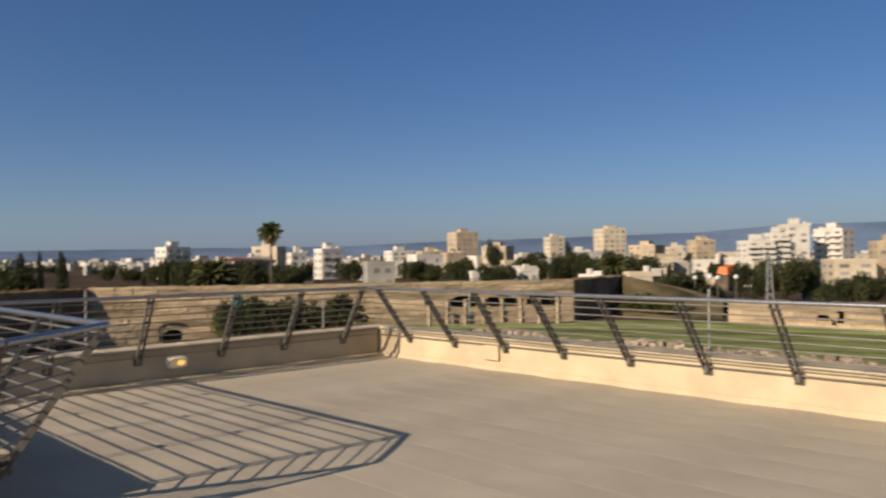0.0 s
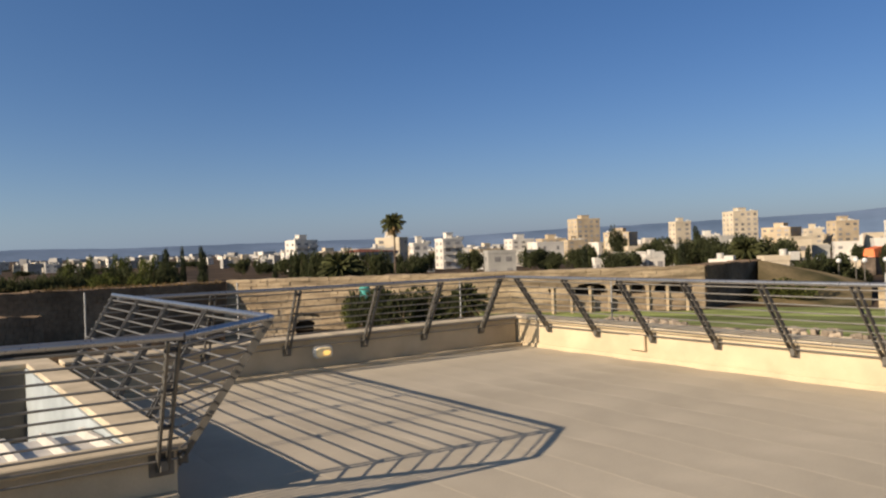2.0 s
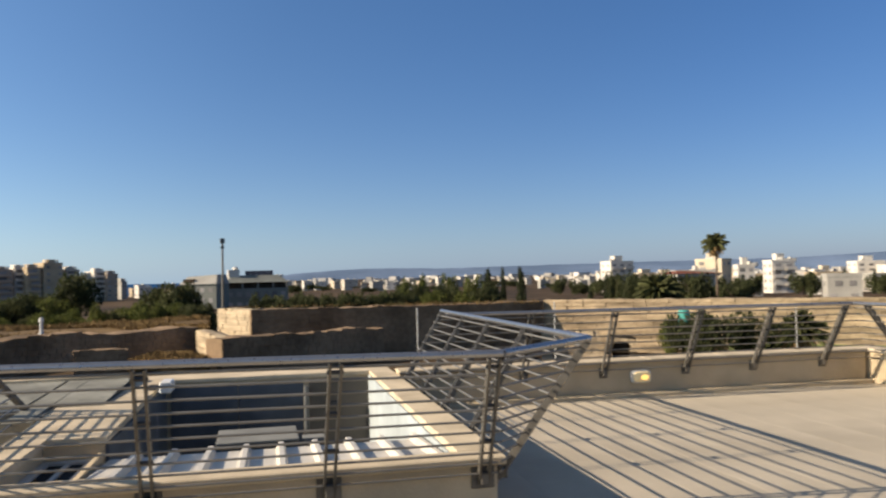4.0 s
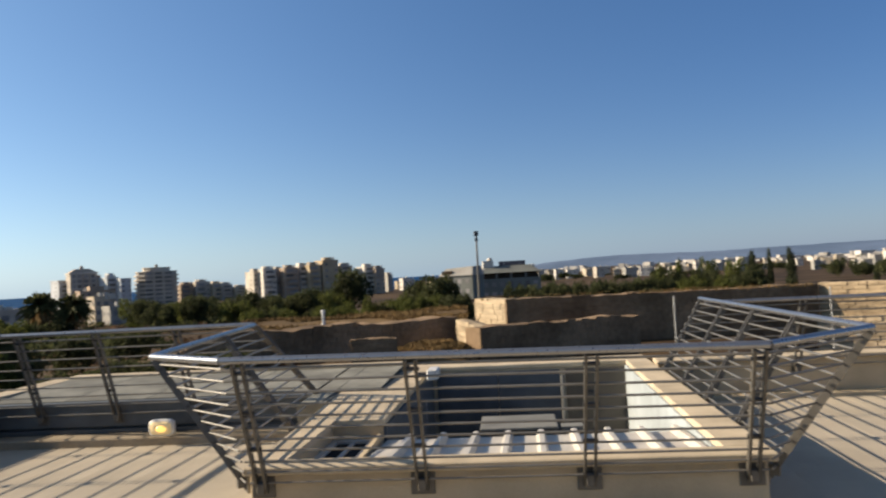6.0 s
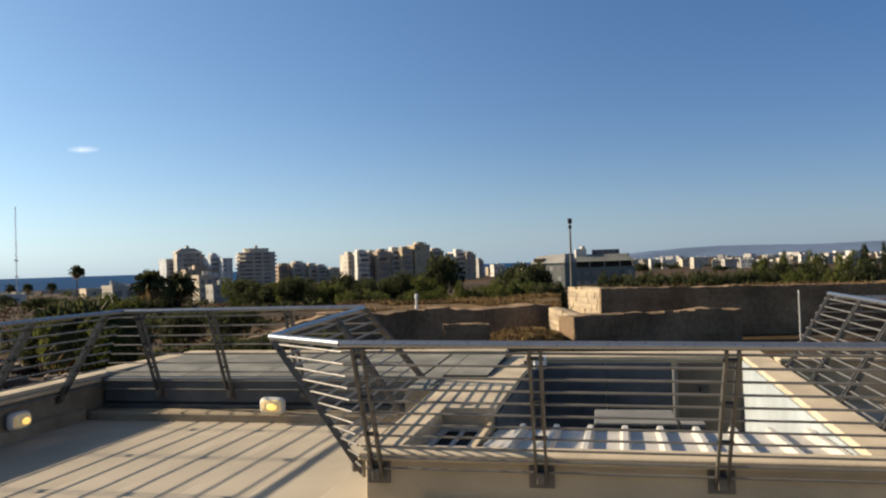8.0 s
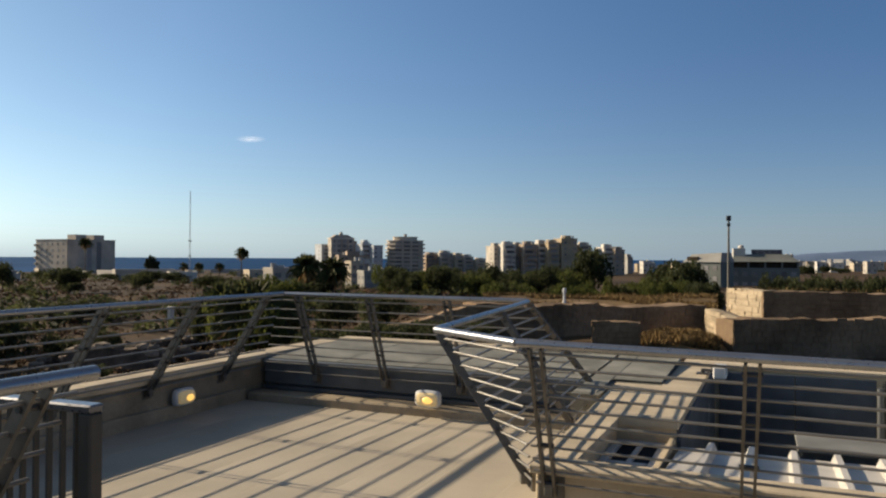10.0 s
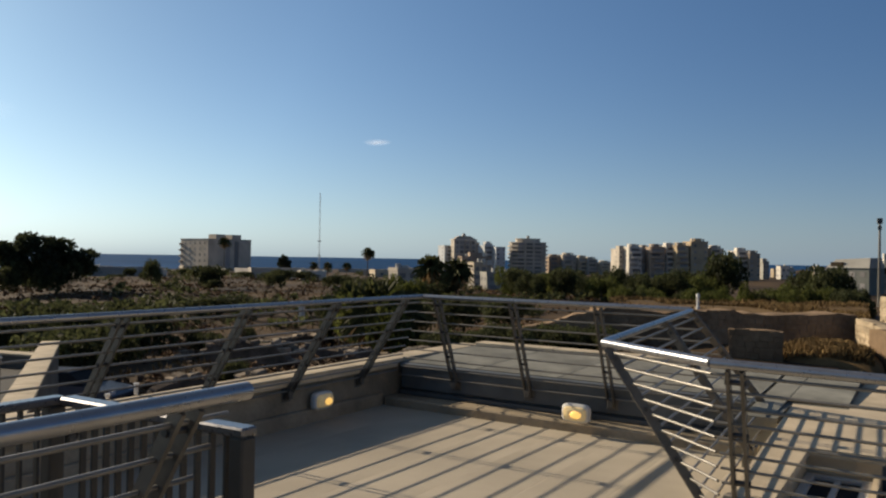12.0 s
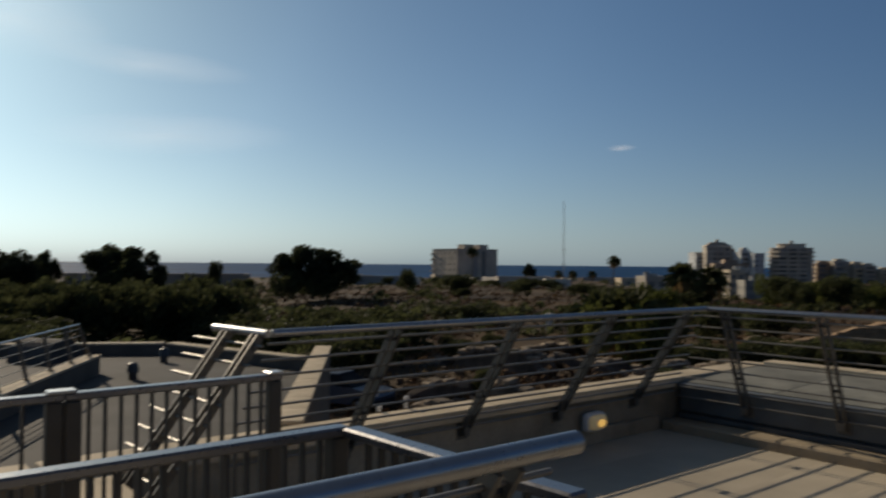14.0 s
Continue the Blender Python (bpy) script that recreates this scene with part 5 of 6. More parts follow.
for i in range(34000):
    pick = rnd.random()
    az = rnd.uniform(4, 20.5) if pick < 0.3 else (rnd.uniform(24, 64) if pick < 0.9 else rnd.uniform(-20, 3))
    if az > 20.5:
        d = rnd.uniform(40, 210)
    elif az > 3:
        d = rnd.uniform(56, 84)
    else:
        d = rnd.uniform(62, 68)
    p = polar(az, d)
    g = ground_z(p.x, p.y)
    if -0.1 > noise.noise(Vector((p.x * 0.06, p.y * 0.06, 7))) * 2 and az > 20.5:
        continue
    s = rnd.uniform(0.15, 0.4)
    if 4 <= az <= 20.5:
        k = (az - 4) / 16.5
        near = 62.5 - 8 * k
        if d < near:
            continue
        g = bank_z(p.x, p.y, d, near)
    elif az < 3:
        if rnd.random() < 0.7:
            continue
        g, s = -0.85, s * 0.6
    if noise.noise(Vector((p.x * 0.15, p.y * 0.15, 1))) < -0.1:
        continue
    tuft(p.x, p.y, g, s)
for i in range(3500):
    az, d = rnd.uniform(3.9, 9.3), rnd.uniform(48, 53.5)
    p = polar(az, d)
    tuft(p.x, p.y, mound_z(az, d), rnd.uniform(0.15, 0.4))
gob = new("dry_grass", grass.mesh("dry_grass", M_DRYGRASS))
tagged(gob, "golden dry grass tufts on the banks", "grass", kind="stuff")
# ---------------------------------------------------------------- buildings
WINDOWS = {}


def window_mesh(w, h):
    key = (round(w, 1), round(h, 1))
    if key not in WINDOWS:
        WINDOWS[key] = Shape().box(-key[0] / 2, key[0] / 2, -0.06, 0.02, 0, key[1]).mesh("window", M_GLASSDARK)
    return WINDOWS[key]


def house(az, d, width, top, floors, colour, label, turn=25.0, depth=None, balconies=False, tanks=2, stair=True, name="apartment_building", base=None, bays=None, group="town houses", solar=False, simple=False):
    """A flat-roofed block: body, parapet, windows set into two or four faces, slabs, roof tanks."""
    p = polar(az, d)
    g = (ground_z(p.x, p.y) if base is None else base) - 0.3
    depth = depth or width * 0.8
    # the body is sized so that its turned outline is width metres wide
    c, s = abs(math.cos(radians(turn))), abs(math.sin(radians(turn)))
    k = width / (width * c + depth * s)
    w, dp = width * k, depth * k
    h = top - g
    ob = thing(name, pose(p.x, p.y, g, 0, 0, az + turn), label, "building", group)
    facade = M_FACADES[colour]
    part("wall", Shape().box(-w / 2, w / 2, -dp / 2, dp / 2, 0, h - 0.15), facade, ob)
    t = 0.25
    roof = Shape().box(-w / 2 - 0.1, w / 2 + 0.1, -dp / 2 - 0.1, -dp / 2 + t, h - 0.148, h + 0.6).box(-w / 2 - 0.1, w / 2 + 0.1, dp / 2 - t, dp / 2 + 0.1, h - 0.148, h + 0.6)
    roof.box(-w / 2 - 0.1, -w / 2 + t, -dp / 2 + t, dp / 2 - t, h - 0.148, h + 0.6).box(w / 2 - t, w / 2 + 0.1, -dp / 2 + t, dp / 2 - t, h - 0.148, h + 0.6)
    part("roof", roof, facade, ob)
    rnd = random.Random(int(az * 31 + d))
    fh = (h - 0.6) / floors
    if simple:
        wm = window_mesh(1.3, fh * 0.42)
        for f in range(floors):
            for i in range(2):
                part("window", wm, None, ob, m=pose(-w / 4 + i * w / 2 + rnd.uniform(-0.6, 0.6), -dp / 2 - 0.01, 0.5 + f * fh + fh * 0.28))
            part("window", wm, None, ob, m=pose(-w / 2 - 0.01, rnd.uniform(-0.2, 0.2) * dp, 0.5 + f * fh + fh * 0.28, 0, 0, -90))
        if tanks:
            part("water_tank", Shape().tube((w * 0.2, 0, h - 0.15), (w * 0.2, 0, h + 1.5), 0.6, 10), M_WHITE, ob, "white roof water tank")
        return ob
    n_front = bays or max(2, int(w / 3.4))
    n_side = max(2, int(dp / 3.8))
    for f in range(floors):
        z = 0.5 + f * fh + fh * 0.28
        for i in range(n_front):
            if rnd.random() < 0.15:
                continue
            x = -w / 2 + w * (i + 0.5) / n_front
            part("window", window_mesh(min(2.0, w / n_front * rnd.choice((0.45, 0.6))), fh * 0.5), None, ob, m=pose(x, -dp / 2 - 0.01, z))
        for i in range(n_side):
            y = -dp / 2 + dp * (i + 0.5) / n_side
            sx = -1 if turn < 0 else 1
            wm = window_mesh(min(1.6, dp / n_side * 0.45), fh * 0.46)
            part("window", wm, None, ob, m=pose(-w / 2 - 0.01, y, z, 0, 0, -90))
            if rnd.random() < 0.8:
                part("window", wm, None, ob, m=pose(w / 2 + 0.01, y, z, 0, 0, 90))
        if balconies and f:
            zb = 0.4 + f * fh
            for x0, x1 in ((-w * 0.48, -w * 0.06), (w * 0.06, w * 0.48)):
                b = part("balcony", Shape().box(x0, x1, -dp / 2 - 1.3, -dp / 2 - 0.005, zb, zb + 0.18).box(x0, x1, -dp / 2 - 1.3, -dp / 2 - 1.18, zb + 0.18, zb + 1.05), facade, ob)
    if stair:
        part("stair_tower", Shape().box(-w * 0.18, w * 0.16, -dp * 0.2, dp * 0.2, h - 0.14, h + 2.6).box(-w * 0.2, w * 0.18, -dp * 0.22, dp * 0.22, h + 2.601, h + 2.8), facade, ob)
    for i in range(tanks):
        x, y = rnd.uniform(-w * 0.4, w * 0.4), rnd.uniform(-dp * 0.4, -dp * 0.25)
        part("water_tank", Shape().tube((x, y, h - 0.15), (x, y, h + 1.5), 0.55, 12), M_WHITE, ob, "white solar water heater")
        part("tank_cabinet", Shape().box(x + 0.7, x + 2.2, y - 0.5, y + 0.5, h - 0.149, h + 1.1, cut=0.05), M_WHITE, ob)
    if solar:
        for i in range(5):
            part("solar_panel", Shape().box(-1.2, 1.2, -1.0, 1.0, -0.04, 0.04, pose(-w * 0.4 + i * w * 0.2, -dp * 0.2, h + 1.4, 30)).box(-1.0, 1.0, 0.2, 0.3, -1.55, 0.3, pose(-w * 0.4 + i * w * 0.2, -dp * 0.2, h + 1.4)), M_SOLAR, ob)
    return ob


def block(az, wdeg, el, d, floors, colour, label, turn=25, **k):
    """A building by the arc that it fills and the elevation of its roof."""
    return house(az, d, d * radians(wdeg), lift(el, d) - 0.6, floors, colour, label, turn, **k)


B_TAN = "tan stone-faced apartment block with rows of windows"
B_WHITE = "white apartment block with balconies and roof water tanks"
B_CREAM = "low cream flat-roofed house among trees"
# north-east town
block(-25.3, 2.3, 0.75, 330, 5, "white", B_WHITE, 30, balconies=True)
block(-30.6, 3.1, 0.0, 180, 3, "grey", "grey house with a shallow red tiled roof", 10, stair=False, tanks=1)
block(-31.9, 2.4, 0.75, 300, 5, "cream", "cream apartment house behind the palm", -25)
block(-33.9, 1.4, 0.3, 260, 4, "white", B_WHITE, 20)
block(-36.1, 2.0, 0.55, 290, 4, "white", B_WHITE, 28, balconies=True, tanks=3)
block(-38.6, 1.7, -0.7, 260, 3, "grey", "low grey glazed building beside a white block", -20, stair=False)
block(-41.3, 2.2, 0.35, 380, 5, "white", B_WHITE, 25)
block(-43.6, 2.2, 0.3, 430, 5, "tan", B_TAN, 20)
block(-45.2, 1.6, 0.15, 420, 5, "tan", B_TAN, 25)
block(-46.0, 2.3, 1.65, 480, 8, "tan", "tall tan apartment tower with stepped top", 28, depth=16, tanks=0)
block(-48.6, 2.4, 0.6, 440, 6, "tan", B_TAN, -24)
block(-52.7, 1.5, 1.2, 470, 7, "cream", "slim cream tower with white rounded top", 30)
block(-54.5, 1.6, 0.2, 430, 5, "white", B_WHITE, 20)
block(-56.7, 2.3, 1.75, 520, 8, "cream", "tall cream apartment tower", 28, depth=18)
block(-59.3, 2.5, 0.55, 430, 6, "tan", B_TAN, -26)
block(-61.2, 1.2, 0.4, 420, 5, "cream", B_CREAM, 20)
block(-63.0, 1.9, 0.85, 430, 6, "tan", B_TAN, 30)
block(-66.6, 2.4, 0.75, 300, 6, "white", B_WHITE, 25, balconies=True)
block(-67.9, 1.6, 1.25, 305, 7, "white", "bright white stepped apartment house", 25, balconies=True, tanks=1)
block(-69.0, 1.9, 1.8, 310, 8, "white", "bright white stepped apartment house", 25, tanks=1)
block(-71.4, 2.4, 1.45, 330, 7, "white", "white office block with dark glazed side", -28, balconies=True)
block(-72.3, 3.2, -0.55, 190, 3, "cream", "plain cream house with few windows", 22, bays=2, stair=False, tanks=0)
block(-74.6, 2.4, 0.6, 300, 5, "tan", B_TAN, 20)
block(-78.0, 3.0, 0.9, 320, 6, "white", B_WHITE, 20)
for az, d, w, el in ((-37.6, 205, 7.0, -0.25), (-38.7, 210, 8.0, -0.35), (-39.8, 200, 6.0, -0.5), (-34.2, 190, 4.0, -0.75), (-42.2, 230, 7.0, -0.45), (-43.8, 235, 6.0, -0.7), (-26.4, 150, 4.5, -0.15), (-28.4, 150, 5.0, -0.1)):
    tree("broad", az, d, w, lift(el, d), T_BROAD)
# low white roofs before the tan towers
block(-49.3, 2.2, -0.85, 175, 1, "white", "low white shed with curved roof", 12, stair=False, tanks=0)
block(-50.9, 1.6, -1.05, 165, 1, "white", B_CREAM, 20, stair=False, tanks=2)
block(-47.1, 0.9, -1.2, 160, 1, "white", B_CREAM, 20, stair=False, tanks=0)
block(-55.5, 1.5, -1.5, 130, 1, "white", B_CREAM, -20, stair=False, tanks=1)
block(-58.9, 2.0, -1.35, 125, 1, "cream", B_CREAM, 20, stair=False, tanks=1)
block(-70.2, 1.2, -1.3, 115, 1, "grey", "small grey shed among trees", 15, stair=False, tanks=0)
block(-63.2, 1.8, -1.75, 118, 1, "cream", B_CREAM, 10, stair=False, tanks=1)
red = thing("red_roof", pose(*polar(-30.4, 178, lift(-0.25, 178))), "shallow red tiled hip roof on a grey house", "roof")
part("tiles", Shape().add([(-5.5, -4, 0), (5.5, -4, 0), (5.5, 4, 0), (-5.5, 4, 0), (-3, 0, 0.8), (3, 0, 0.8)], [(0, 1, 5, 4), (1, 2, 5), (2, 3, 4, 5), (3, 0, 4), (3, 2, 1, 0)]), M_RED, red)
part("eaves", Shape().box(-5.2, 5.2, -3.7, 3.7, -0.6, -0.02), M_FACADES["grey"], red)
tarp = thing("orange_awning", pose(*polar(-64.9, 150, lift(-1.65, 150))), "bright orange tarpaulin stretched over a shed roof", "awning")
part("canvas", Shape().add([(-2.0, -1, 0.2), (2.0, -1, 0.1), (2.0, 1, 0.4), (-2.0, 1, 0.4), (-1.8, -0.7, 1.5), (1.7, -0.7, 1.9), (1.7, 0.8, 2.0), (-1.8, 0.8, 1.6)], [(3, 2, 1, 0), (4, 5, 6, 7), (0, 1, 5, 4), (1, 2, 6, 5), (2, 3, 7, 6), (3, 0, 4, 7)]), M_ORANGE, tarp)
part("shed", Shape().box(-2.1, 2.1, -1.1, 1.1, -6.0, 0.08), M_RUIN_DARK, tarp, "dark timber shed")
tealob = thing("teal_tank", pose(*polar(-30.1, 63, -4.6)), "teal canvas covered tank behind the bushes", "tank")
part("cover", Shape().tube((0, 0, 0.9), (0, 0, 2.9), 0.45, 14).ball((0, 0, 2.9), 0.45, 0.45, 0.25, 14, 6), M_TEAL, tealob)
part("stand", Shape().box(-0.4, 0.4, -0.4, 0.4, 0, 0.9), M_POST, tealob)

# north-west town
def slab(az0, az1, el, d, floors, colour, label, turn=22.0, depth=12.0, balconies=True, crown=0.0, name="apartment_building"):
    """A slab of flats between two directions: deep dark openings and balcony fronts on each floor."""
    az = (az0 + az1) / 2
    p = polar(az, d)
    g = ground_z(p.x, p.y) - 0.3
    w = d * radians(abs(az1 - az0)) / (math.cos(radians(turn)) + 0.25 * math.sin(radians(turn)))
    h = lift(el, d) - g
    ob = thing(name, pose(p.x, p.y, g, 0, 0, az + turn), label, "building", "north-west flats")
    f_m = M_FACADES[colour]
    part("wall", Shape().box(-w / 2, w / 2, 0, depth, 0, h - 0.5), f_m, ob)
    part("roof", Shape().box(-w / 2 - 0.15, w / 2 + 0.15, -0.2, depth + 0.2, h - 0.498, h), f_m, ob)
    rnd = random.Random(int(az * 100))
    fh = (h - 0.5) / floors
    wide = window_mesh(min(4.2, w * 0.6), fh * 0.62)
    small = window_mesh(1.2, fh * 0.4)
    for f in range(floors):
        z = f * fh + fh * 0.25
        x = rnd.choice((-0.1, 0.0, 0.1)) * w
        part("window", wide if balconies else small, None, ob, m=pose(x if balconies else -w * 0.25, -0.01, z))
        if not balconies or w > 7:
            part("window", small, None, ob, m=pose(w * 0.36, -0.01, z))
        part("window", small, None, ob, m=pose(-w / 2 - 0.01, depth * 0.35, z, 0, 0, -90))
        if balconies and f:
            x0, x1 = x - w * 0.4, x + w * 0.38
            part("balcony", Shape().box(x0, x1, -1.5, -0.005, f * fh - 0.1, f * fh + 0.1).box(x0, x1, -1.5, -1.36, f * fh + 0.1, f * fh + 0.95), f_m, ob)
    if crown:
        part("stair_tower", Shape().box(-w * 0.2, w * 0.22, depth * 0.2, depth * 0.7, h - 0.002, h + crown), f_m, ob)
        for x in (w * 0.3, -w * 0.32):
            part("water_tank", Shape().tube((x, 2, h), (x, 2, h + 1.4), 0.55, 10), M_WHITE, ob, "white solar water heater")
    return ob


def octagon(w, d, cut):
    return [(-w / 2 + cut, -d / 2), (w / 2 - cut, -d / 2), (w / 2, -d / 2 + cut), (w / 2, d / 2 - cut), (w / 2 - cut, d / 2), (-w / 2 + cut, d / 2), (-w / 2, d / 2 - cut), (-w / 2, -d / 2 + cut)]


def tower(az, d, label, tiers, colour, floors, turn=15.0, tank=True):
    """A stepped tower: each tier is a width in degrees and the elevation of its top; balcony rings go round every floor."""
    p = polar(az, d)
    g = ground_z(p.x, p.y) - 0.3
    ob = thing("apartment_tower", pose(p.x, p.y, g, 0, 0, az + turn), label, "building", "north-west flats")
    f_m = M_FACADES[colour]
    low = 0.0
    total = lift(tiers[0][1], d) - g
    fh = total / floors
    for k, (wd, el) in enumerate(tiers):
        w = d * radians(wd)
        top = lift(el, d) - g
        part("wall", Shape().prism(octagon(w, w * 0.8, w * 0.2), low + 0.002, top), f_m, ob)
        part("parapet", Shape().prism(octagon(w + 0.8, w * 0.8 + 0.8, w * 0.2), top + 0.002, top + 0.5), f_m, ob)
        if k == 0:
            for f in range(1, floors):
                z = f * fh
                part("balcony", Shape().prism(octagon(w + 2.2, w * 0.8 + 2.2, w * 0.2), z - 0.1, z + 0.85), f_m, ob, "pale balcony band")
            for f in range(floors):
                for x in (-0.3, 0.0, 0.3):
                    part("window", window_mesh(w * 0.18, fh * 0.5), None, ob, m=pose(x * w * 0.8, -w * 0.4 - 0.01, f * fh + fh * 0.4))
                part("window", window_mesh(w * 0.2, fh * 0.5), None, ob, m=pose(-w * 0.5 - 0.01, 0, f * fh + fh * 0.4, 0, 0, -90))
                part("window", window_mesh(w * 0.2, fh * 0.5), None, ob, m=pose(-w * 0.4 - 0.05, -w * 0.3 - 0.05, f * fh + fh * 0.4, 0, 0, -45))
        low = top
    if tank:
        part("water_tank", Shape().tube((0, -1, low + 0.5), (0, -1, low + 2.4), 1.0, 12), M_FACADES["grey"], ob)
    return ob


def pavilion(az, d, wdeg, eave, ridge, peak, turn=14.0):
    """Square apartment block with tall window bays, a hipped roof and a small turret."""
    p = polar(az, d)
    g = ground_z(p.x, p.y) - 0.3
    ob = thing("apartment_tower", pose(p.x, p.y, g, 0, 0, az + turn), "beige apartment block with a hipped roof and a small turret", "building", "north-west flats")
    w = d * radians(wdeg) * 0.86
    dp = w * 0.62
    ze, zr, zp = (lift(e, d) - g for e in (eave, ridge, peak))
    f_m = M_FACADES["beige"]
    part("wall", Shape().box(-w / 2, w / 2, -dp / 2, dp / 2, 0, ze), f_m, ob)
    part("cornice", Shape().box(-w / 2 - 0.5, w / 2 + 0.5, -dp / 2 - 0.5, dp / 2 + 0.5, ze + 0.002, ze + 0.6), M_FACADES["white"], ob)
    a, b = w / 2 - 0.2, dp / 2 - 0.2
    zb = ze + 0.602
    part("roof", Shape().add([(-a, -b, zb), (a, -b, zb), (a, b, zb), (-a, b, zb), (-a * 0.5, -b * 0.4, zr), (a * 0.5, -b * 0.4, zr), (a * 0.5, b * 0.4, zr), (-a * 0.5, b * 0.4, zr)],
                             [(3, 2, 1, 0), (4, 5, 6, 7), (0, 1, 5, 4), (1, 2, 6, 5), (2, 3, 7, 6), (3, 0, 4, 7)]), M_FACADES["brown"], ob)
    turret = part("turret", Shape().box(-1.0, 1.0, -1.0, 1.0, zr - 0.6, zp - 0.9, cut=0.1), f_m, ob)
    part("spire", Shape().tube((0, 0, zp - 0.9), (0, 0, zp), 0.9, 8, 0.1), M_FACADES["brown"], turret)
    floors = 7
    fh = ze / floors
    for x, wide in ((-0.36, 1.6), (-0.16, 2.4), (0.08, 2.4), (0.34, 1.8)):
        for k in range(1, floors):
            part("window", window_mesh(wide, fh * 0.66), None, ob, m=pose(x * w, -dp / 2 - 0.01, k * fh + fh * 0.16))
    part("pilaster", Shape().box(-0.045 * w, -0.025 * w, -dp / 2 - 0.5, -dp / 2 - 0.002, 0, ze).box(0.2 * w, 0.22 * w, -dp / 2 - 0.5, -dp / 2 - 0.002, 0, ze), M_FACADES["brown"], ob)
    for k in range(1, floors):
        part("window", window_mesh(1.4, fh * 0.5), None, ob, m=pose(-w / 2 - 0.01, 0, k * fh + fh * 0.25, 0, 0, -90))


pavilion(30.9, 520, 2.0, 1.28, 1.6, 1.84)
slab(32.35, 31.5, 0.9, 525, 7, "blue", "pale grey wing of the turreted block", balconies=True)
slab(30.3, 29.72, 1.15, 522, 7, "brown", "brown wing of the turreted block", balconies=False)
slab(31.1, 28.78, 0.12, 420, 4, "brown", "brown and beige apartment house in evening shade", turn=12, balconies=False, crown=2)
slab(29.4, 28.6, 0.95, 505, 6, "blue", "pale apartment tower with a pitched top", crown=2.5)
slab(28.55, 27.8, 0.85, 500, 6, "blue", "pale narrow apartment tower beside another", balconies=False)
tower(26.2, 510, "stepped beige apartment tower with long balcony bands", ((2.55, 1.15), (1.7, 1.42)), "beige", 8, turn=8)
for a0, a1, el, col in ((24.7, 23.6, 0.2, "brown"), (23.7, 22.6, 0.33, "beige"), (22.5, 21.8, 0.15, "cream"), (21.9, 21.1, 0.05, "beige"), (21.0, 20.0, -0.2, "cream")):
    slab(a0, a1, el, 520, 4, col, "low beige flats behind dark trees", crown=1.5)
for a0, a1, el, col, dd, bal, lab in (
        (19.65, 19.05, 0.85, "beige", 424, False, "beige end of a long block of flats"), (19.0, 18.0, 0.98, "white", 420, True, "white flats with rounded balconies"),
        (18.05, 17.5, 0.92, "grey", 426, False, "grey recessed part of the flats"), (17.5, 16.4, 1.0, "brown", 421, True, "brown flats with deep balconies"),
        (16.4, 15.7, 1.1, "white", 425, True, "white flats with deep balconies"), (15.7, 14.8, 1.12, "tan", 421, True, "tan flats with deep balconies"),
        (14.75, 13.5, 1.42, "tan", 424, False, "tan flats with a blank sunlit gable"), (13.4, 12.5, 0.95, "beige", 430, True, "beige flats behind a tall tree"),
        (11.7, 10.9, 0.8, "white", 428, True, "white flats with roof water tanks"), (10.9, 10.15, 0.62, "brown", 426, False, "reddish brown side of the white flats"),
        (10.0, 9.6, 0.1, "grey", 470, False, "grey distant block of flats")):
    slab(a0, a1, el, dd, 6, col, lab, balconies=bal, crown=1.6)

